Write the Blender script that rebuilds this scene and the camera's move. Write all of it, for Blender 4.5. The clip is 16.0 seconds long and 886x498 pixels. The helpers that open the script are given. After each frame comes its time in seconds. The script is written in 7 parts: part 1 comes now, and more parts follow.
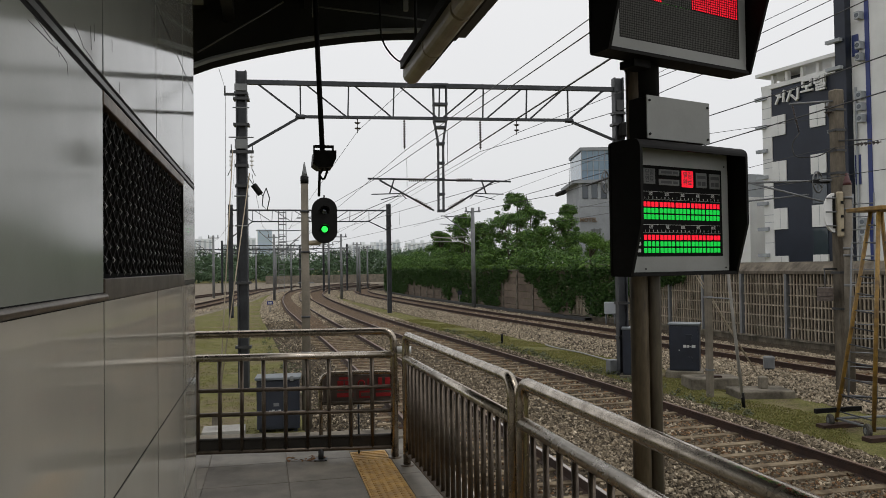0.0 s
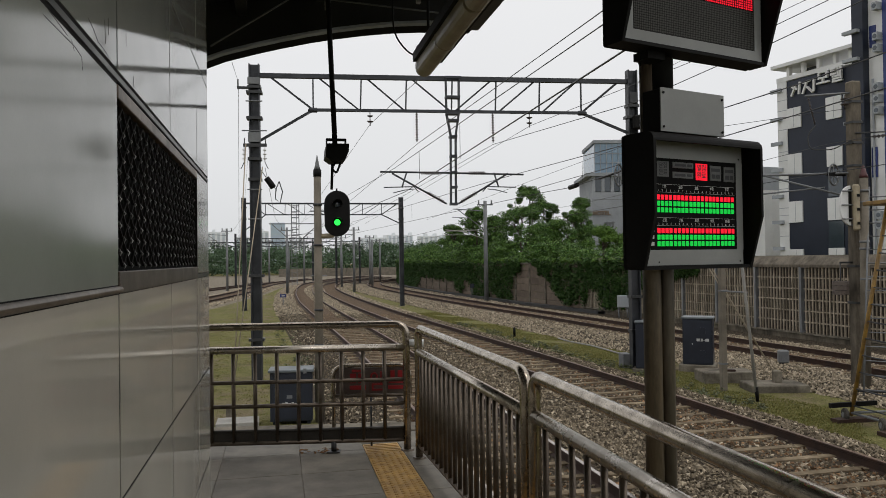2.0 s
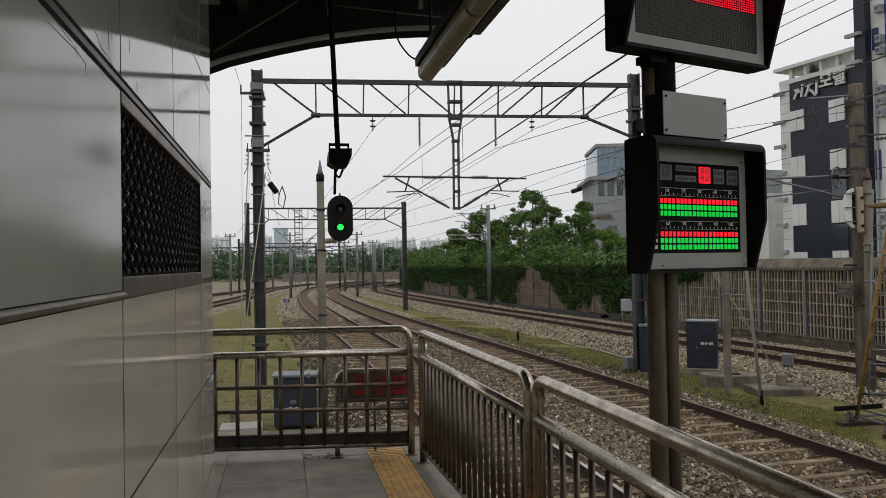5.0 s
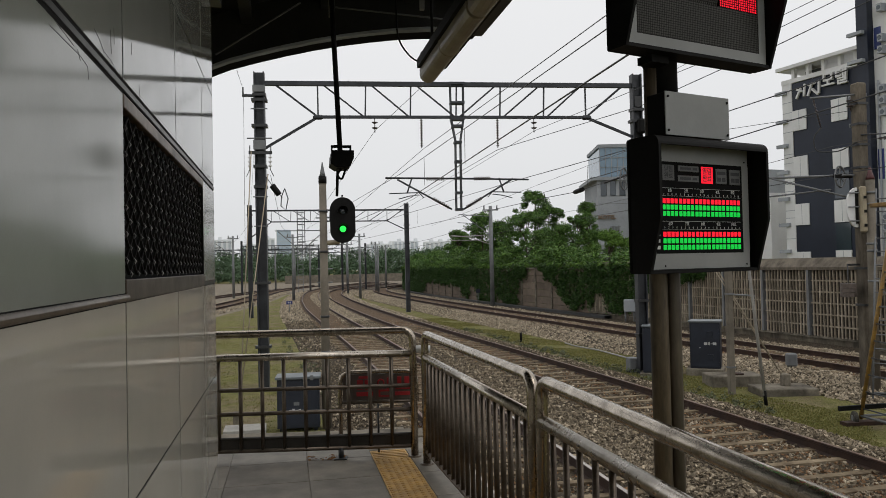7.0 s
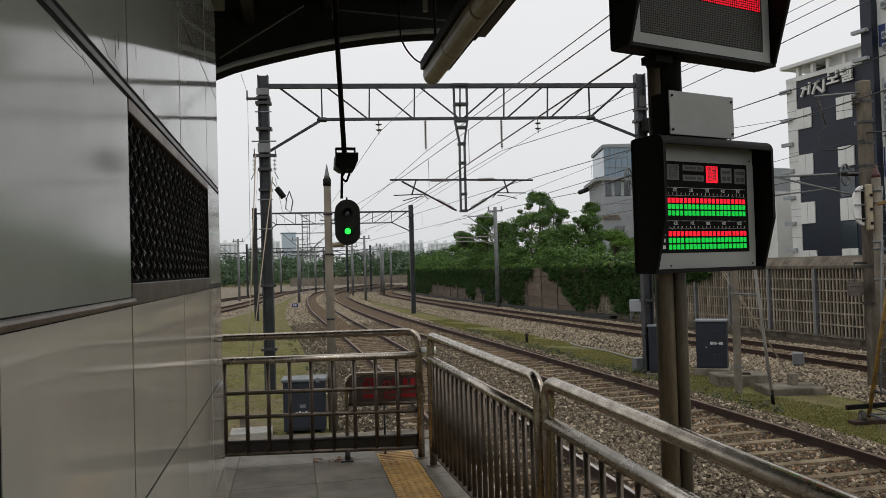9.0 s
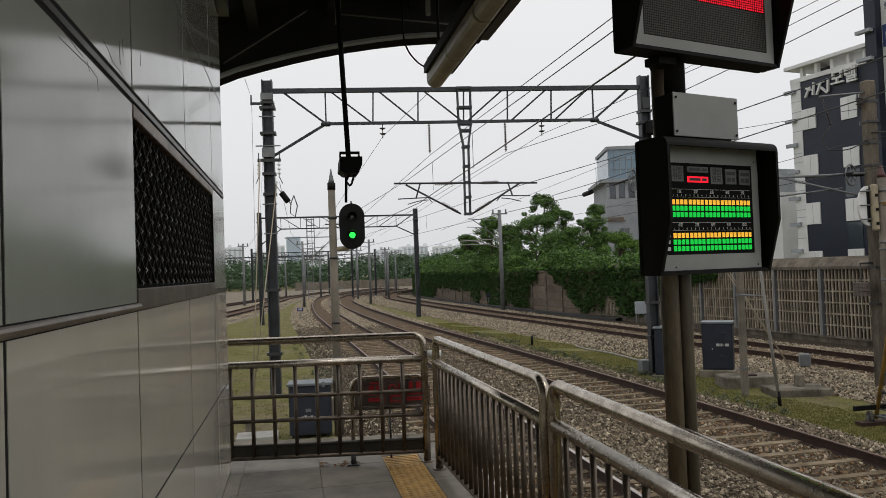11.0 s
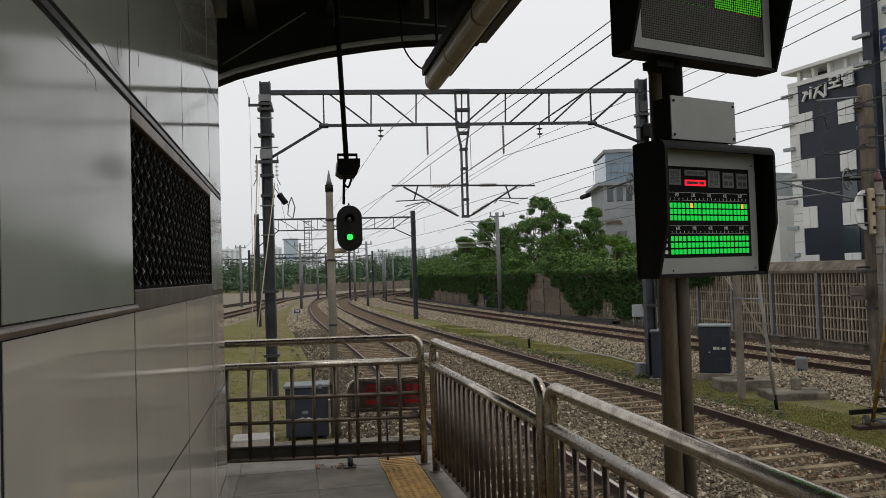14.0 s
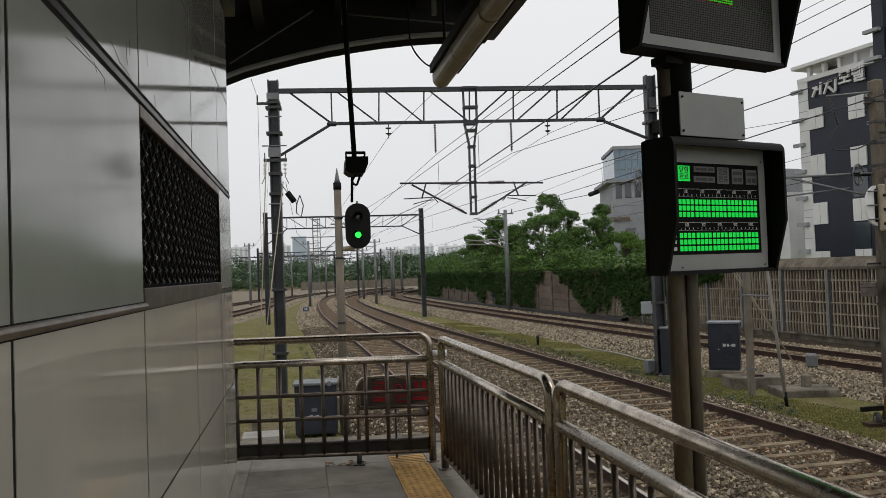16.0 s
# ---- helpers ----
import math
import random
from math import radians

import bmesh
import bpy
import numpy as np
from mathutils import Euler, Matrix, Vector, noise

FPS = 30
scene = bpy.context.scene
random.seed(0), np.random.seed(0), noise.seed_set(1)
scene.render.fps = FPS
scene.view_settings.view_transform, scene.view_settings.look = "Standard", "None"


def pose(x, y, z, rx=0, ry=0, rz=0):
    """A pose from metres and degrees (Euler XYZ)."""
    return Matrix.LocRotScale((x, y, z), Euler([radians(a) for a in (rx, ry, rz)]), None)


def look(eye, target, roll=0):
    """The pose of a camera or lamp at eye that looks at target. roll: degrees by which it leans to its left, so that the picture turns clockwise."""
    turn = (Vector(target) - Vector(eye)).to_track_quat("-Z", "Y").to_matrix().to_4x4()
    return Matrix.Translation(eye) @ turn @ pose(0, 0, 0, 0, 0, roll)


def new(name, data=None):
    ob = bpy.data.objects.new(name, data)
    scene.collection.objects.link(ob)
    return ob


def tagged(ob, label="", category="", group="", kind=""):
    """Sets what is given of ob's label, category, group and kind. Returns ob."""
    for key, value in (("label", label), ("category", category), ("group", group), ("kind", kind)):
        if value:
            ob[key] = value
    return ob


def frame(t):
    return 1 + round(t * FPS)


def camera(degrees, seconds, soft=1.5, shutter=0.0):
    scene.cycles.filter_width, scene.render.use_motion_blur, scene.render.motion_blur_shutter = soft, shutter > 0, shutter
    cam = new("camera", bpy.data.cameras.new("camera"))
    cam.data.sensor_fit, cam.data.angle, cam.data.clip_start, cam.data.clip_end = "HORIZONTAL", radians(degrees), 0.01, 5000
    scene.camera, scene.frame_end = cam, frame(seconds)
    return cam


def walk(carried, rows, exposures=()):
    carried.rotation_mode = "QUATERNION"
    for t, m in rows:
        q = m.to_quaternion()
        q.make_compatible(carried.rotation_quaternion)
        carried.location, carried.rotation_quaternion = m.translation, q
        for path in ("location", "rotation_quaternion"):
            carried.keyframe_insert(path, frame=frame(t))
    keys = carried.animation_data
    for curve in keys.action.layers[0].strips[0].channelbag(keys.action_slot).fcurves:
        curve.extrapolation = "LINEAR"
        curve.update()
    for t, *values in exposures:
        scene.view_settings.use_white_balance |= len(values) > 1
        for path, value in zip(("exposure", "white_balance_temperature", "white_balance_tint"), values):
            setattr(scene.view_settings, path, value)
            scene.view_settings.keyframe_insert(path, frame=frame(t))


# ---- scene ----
cam = camera(60.29, 16.0, soft=0.5)
EYE = (0, 0, 1.55)
# seconds, then the turn in degrees: the camera is held in one place and sways
SWAY = [
    (0, 91.286, 0.854, -13.101),
    (0.5, 91.095, 0.576, -13.043),
    (1, 91.033, 0.507, -12.873),
    (1.5, 90.810, 0.644, -12.484),
    (2, 90.786, 0.804, -12.168),
    (2.5, 90.843, 0.848, -12.160),
    (3, 90.970, 0.921, -12.183),
    (3.5, 91.113, 0.959, -12.128),
    (4, 91.124, 0.917, -12.062),
    (6.5, 91.119, 1.236, -11.709),
    (7, 91.217, 1.289, -11.731),
    (7.5, 91.322, 1.392, -11.734),
    (8, 91.441, 1.500, -11.638),
    (8.5, 91.408, 1.596, -11.475),
    (9, 91.331, 1.725, -11.351),
    (11.5, 91.620, 2.134, -10.981),
    (12, 91.612, 2.105, -11.061),
    (12.5, 91.629, 2.008, -11.072),
    (13, 91.677, 1.984, -11.126),
    (13.5, 91.736, 1.970, -11.166),
    (14, 91.755, 1.886, -11.189),
    (14.5, 91.729, 1.925, -11.098),
    (15, 91.691, 1.919, -10.980),
    (15.5, 91.687, 1.951, -10.782),
    (16, 91.592, 2.057, -10.564),
]
walk(cam, [(t, pose(*EYE, rx, ry, rz)) for t, rx, ry, rz in SWAY])

# ---- light: an overcast day ----
world = bpy.data.worlds.new("overcast_sky")
scene.world = world
world.use_nodes = True
wn = world.node_tree
wn.nodes.clear()
w_out = wn.nodes.new("ShaderNodeOutputWorld")
w_bg = wn.nodes.new("ShaderNodeBackground")
w_sky = wn.nodes.new("ShaderNodeTexSky")
w_sky.sky_type = 'NISHITA'
w_sky.sun_disc = False
w_sky.sun_elevation = radians(55)
w_sky.sun_rotation = radians(130)
w_sky.dust_density = 4.0
w_mix = wn.nodes.new("ShaderNodeMix")
w_mix.data_type = 'RGBA'
w_mix.inputs[0].default_value = 0.93
# cloud cover: soft patches, dimmer towards the horizon
w_tex = wn.nodes.new("ShaderNodeTexNoise")
w_tex.inputs["Scale"].default_value = 1.6
w_tex.inputs["Detail"].default_value = 5
w_co = wn.nodes.new("ShaderNodeTexCoord")
w_sep = wn.nodes.new("ShaderNodeSeparateXYZ")
wn.links.new(w_co.outputs["Generated"], w_sep.inputs[0])
wn.links.new(w_co.outputs["Generated"], w_tex.inputs["Vector"])
w_add = wn.nodes.new("ShaderNodeMath")
w_add.operation = 'MULTIPLY_ADD'
wn.links.new(w_tex.outputs[0], w_add.inputs[0])
w_add.inputs[1].default_value = 0.16
wn.links.new(w_sep.outputs[2], w_add.inputs[2])
w_ramp = wn.nodes.new("ShaderNodeValToRGB")
cr = w_ramp.color_ramp
cr.elements[0].position, cr.elements[0].color = 0.06, (0.70, 0.715, 0.735, 1)
cr.elements[1].position, cr.elements[1].color = 1.0, (1.0, 1.0, 1.0, 1)
e = cr.elements.new(0.22)
e.color = (0.815, 0.82, 0.83, 1)
e = cr.elements.new(0.42)
e.color = (0.885, 0.885, 0.89, 1)
wn.links.new(w_add.outputs[0], w_ramp.inputs[0])
w_gain = wn.nodes.new("ShaderNodeVectorMath")
w_gain.operation = 'SCALE'
w_gain.inputs["Scale"].default_value = 10.0
wn.links.new(w_ramp.outputs[0], w_gain.inputs[0])
wn.links.new(w_gain.outputs[0], w_mix.inputs[7])
wn.links.new(w_sky.outputs[0], w_mix.inputs[6])
wn.links.new(w_mix.outputs[2], w_bg.inputs[0])
w_bg.inputs[1].default_value = 0.1
wn.links.new(w_bg.outputs[0], w_out.inputs[0])
sun = new("sun", bpy.data.lights.new("sun", 'SUN'))
sun.data.energy = 0.5
sun.data.angle = radians(25)
sun.data.color = (1.0, 0.97, 0.93)
sun.matrix_basis = look((30, -25, 60), (0, 0, 0))
scene.view_settings.exposure = 0.0

# ---- materials ----
def surface(name, c1, c2=None, rough=0.6, metal=0.0, big=1.5, fine=40.0, grain=0.12, bump=0.1, spread=0.0,
            stretch=(1, 1, 1), rough_var=0.12, spec=None, edge=(0.35, 0.65), island=False, depth=0.01, wave=None):
    """A painted or natural surface: two base colours in soft patches, fine grain, uneven gloss and relief."""
    m = bpy.data.materials.new(name)
    m.use_nodes = True
    nt = m.node_tree
    b = nt.nodes["Principled BSDF"]
    spec = spec if spec is not None else (0.15 if rough >= 0.8 else 0.5)
    c2 = c2 or tuple(v * 0.8 for v in c1)
    tc = nt.nodes.new("ShaderNodeTexCoord")
    info = nt.nodes.new("ShaderNodeNewGeometry" if island else "ShaderNodeObjectInfo")
    rnd = info.outputs["Random Per Island" if island else "Random"]
    shift = nt.nodes.new("ShaderNodeVectorMath")
    shift.operation = 'MULTIPLY_ADD'
    comb = nt.nodes.new("ShaderNodeCombineXYZ")
    for i in range(3):
        nt.links.new(rnd, comb.inputs[i])
    nt.links.new(comb.outputs[0], shift.inputs[0])
    shift.inputs[1].default_value = (37.0, 53.0, 71.0)
    mp = nt.nodes.new("ShaderNodeMapping")
    mp.inputs["Scale"].default_value = stretch
    nt.links.new(tc.outputs["Object"], mp.inputs[0])
    nt.links.new(mp.outputs[0], shift.inputs[2])
    n1 = nt.nodes.new("ShaderNodeTexNoise")
    n1.inputs["Scale"].default_value = big
    n1.inputs["Detail"].default_value = 6
    n1.inputs["Roughness"].default_value = 0.6
    n2 = nt.nodes.new("ShaderNodeTexNoise")
    n2.inputs["Scale"].default_value = fine
    n2.inputs["Detail"].default_value = 3
    for n in (n1, n2):
        nt.links.new(shift.outputs[0], n.inputs["Vector"])
    ramp = nt.nodes.new("ShaderNodeValToRGB")
    ramp.color_ramp.elements[0].position, ramp.color_ramp.elements[1].position = edge
    ramp.color_ramp.elements[0].color = (*c1, 1)
    ramp.color_ramp.elements[1].color = (*c2, 1)
    nt.links.new(n1.outputs[0], ramp.inputs[0])
    hsv = nt.nodes.new("ShaderNodeHueSaturation")
    nt.links.new(ramp.outputs[0], hsv.inputs["Color"])
    val = nt.nodes.new("ShaderNodeMath")
    val.operation = 'MULTIPLY_ADD'
    nt.links.new(n2.outputs[0], val.inputs[0])
    val.inputs[1].default_value = grain * 2
    val.inputs[2].default_value = 1 - grain
    val2 = nt.nodes.new("ShaderNodeMath")
    val2.operation = 'MULTIPLY_ADD'
    nt.links.new(rnd, val2.inputs[0])
    val2.inputs[1].default_value = spread * 2
    nt.links.new(val.outputs[0], val2.inputs[2])
    val3 = nt.nodes.new("ShaderNodeMath")
    val3.operation = 'SUBTRACT'
    nt.links.new(val2.outputs[0], val3.inputs[0])
    val3.inputs[1].default_value = spread
    nt.links.new(val3.outputs[0], hsv.inputs["Value"])
    nt.links.new(hsv.outputs[0], b.inputs["Base Color"])
    rr = nt.nodes.new("ShaderNodeMath")
    rr.operation = 'MULTIPLY_ADD'
    nt.links.new(n1.outputs[0], rr.inputs[0])
    rr.inputs[1].default_value = rough_var
    rr.inputs[2].default_value = max(0.02, rough - rough_var / 2)
    nt.links.new(rr.outputs[0], b.inputs["Roughness"])
    b.inputs["Metallic"].default_value = metal
    b.inputs["Specular IOR Level"].default_value = spec
    if bump:
        bp = nt.nodes.new("ShaderNodeBump")
        bp.inputs["Strength"].default_value = bump
        bp.inputs["Distance"].default_value = depth
        nt.links.new(n2.outputs[0], bp.inputs["Height"])
        nt.links.new(bp.outputs[0], b.inputs["Normal"])
        if wave:
            n3 = nt.nodes.new("ShaderNodeTexNoise")
            n3.inputs["Scale"].default_value = wave[0]
            n3.inputs["Detail"].default_value = 1
            nt.links.new(shift.outputs[0], n3.inputs["Vector"])
            bw = nt.nodes.new("ShaderNodeBump")
            bw.inputs["Strength"].default_value = wave[1]
            bw.inputs["Distance"].default_value = 0.01
            nt.links.new(n3.outputs[0], bw.inputs["Height"])
            nt.links.new(bw.outputs[0], bp.inputs["Normal"])
    return m


def earth(name):
    """Open ground: moss, yellowed grass and bare soil in patches at three scales."""
    m = bpy.data.materials.new(name)
    m.use_nodes = True
    nt = m.node_tree
    b = nt.nodes["Principled BSDF"]
    tc = nt.nodes.new("ShaderNodeTexCoord")
    maps = []
    for scale, detail, rough in ((0.45, 8, 0.68), (2.2, 6, 0.7), (24, 4, 0.7)):
        n = nt.nodes.new("ShaderNodeTexNoise")
        n.inputs["Scale"].default_value = scale
        n.inputs["Detail"].default_value = detail
        n.inputs["Roughness"].default_value = rough
        nt.links.new(tc.outputs["Object"], n.inputs["Vector"])
        maps.append(n.outputs[0])

    def ramp(fac, *stops):
        r = nt.nodes.new("ShaderNodeValToRGB")
        for i, (p, c) in enumerate(stops):
            el = r.color_ramp.elements[i] if i < 2 else r.color_ramp.elements.new(p)
            el.position, el.color = p, (*c, 1)
        nt.links.new(fac, r.inputs[0])
        return r.outputs[0]

    def mix(fac, a, c, kind='MIX'):
        x = nt.nodes.new("ShaderNodeMix")
        x.data_type, x.blend_type = 'RGBA', kind
        if isinstance(fac, float):
            x.inputs[0].default_value = fac
        else:
            nt.links.new(fac, x.inputs[0])
        nt.links.new(a, x.inputs[6])
        nt.links.new(c, x.inputs[7])
        return x.outputs[2]

    moss = ramp(maps[1], (0.3, (0.110, 0.116, 0.032)), (0.7, (0.225, 0.205, 0.085)))
    soil = ramp(maps[1], (0.3, (0.13, 0.102, 0.060)), (0.7, (0.25, 0.205, 0.128)))
    bare = ramp(maps[0], (0.50, (0, 0, 0)), (0.62, (1, 1, 1)))
    ground_col = mix(bare, moss, soil)
    speck = ramp(maps[2], (0.35, (0.45, 0.45, 0.45)), (0.68, (1.35, 1.35, 1.35)))
    nt.links.new(mix(0.85, ground_col, speck, 'MULTIPLY'), b.inputs["Base Color"])
    b.inputs["Roughness"].default_value = 0.95
    b.inputs["Specular IOR Level"].default_value = 0.1
    bp = nt.nodes.new("ShaderNodeBump")
    bp.inputs["Strength"].default_value = 0.9
    bp.inputs["Distance"].default_value = 0.05
    nt.links.new(maps[2], bp.inputs["Height"])
    nt.links.new(bp.outputs[0], b.inputs["Normal"])
    return m


def glowing(name, colour, strength):
    m = bpy.data.materials.new(name)
    m.use_nodes = True
    b = m.node_tree.nodes["Principled BSDF"]
    b.inputs["Base Color"].default_value = (*[c * 0.5 for c in colour], 1)
    b.inputs["Emission Color"].default_value = (*colour, 1)
    b.inputs["Emission Strength"].default_value = strength
    b.inputs["Roughness"].default_value = 0.6
    b.inputs["Specular IOR Level"].default_value = 0.1
    return m


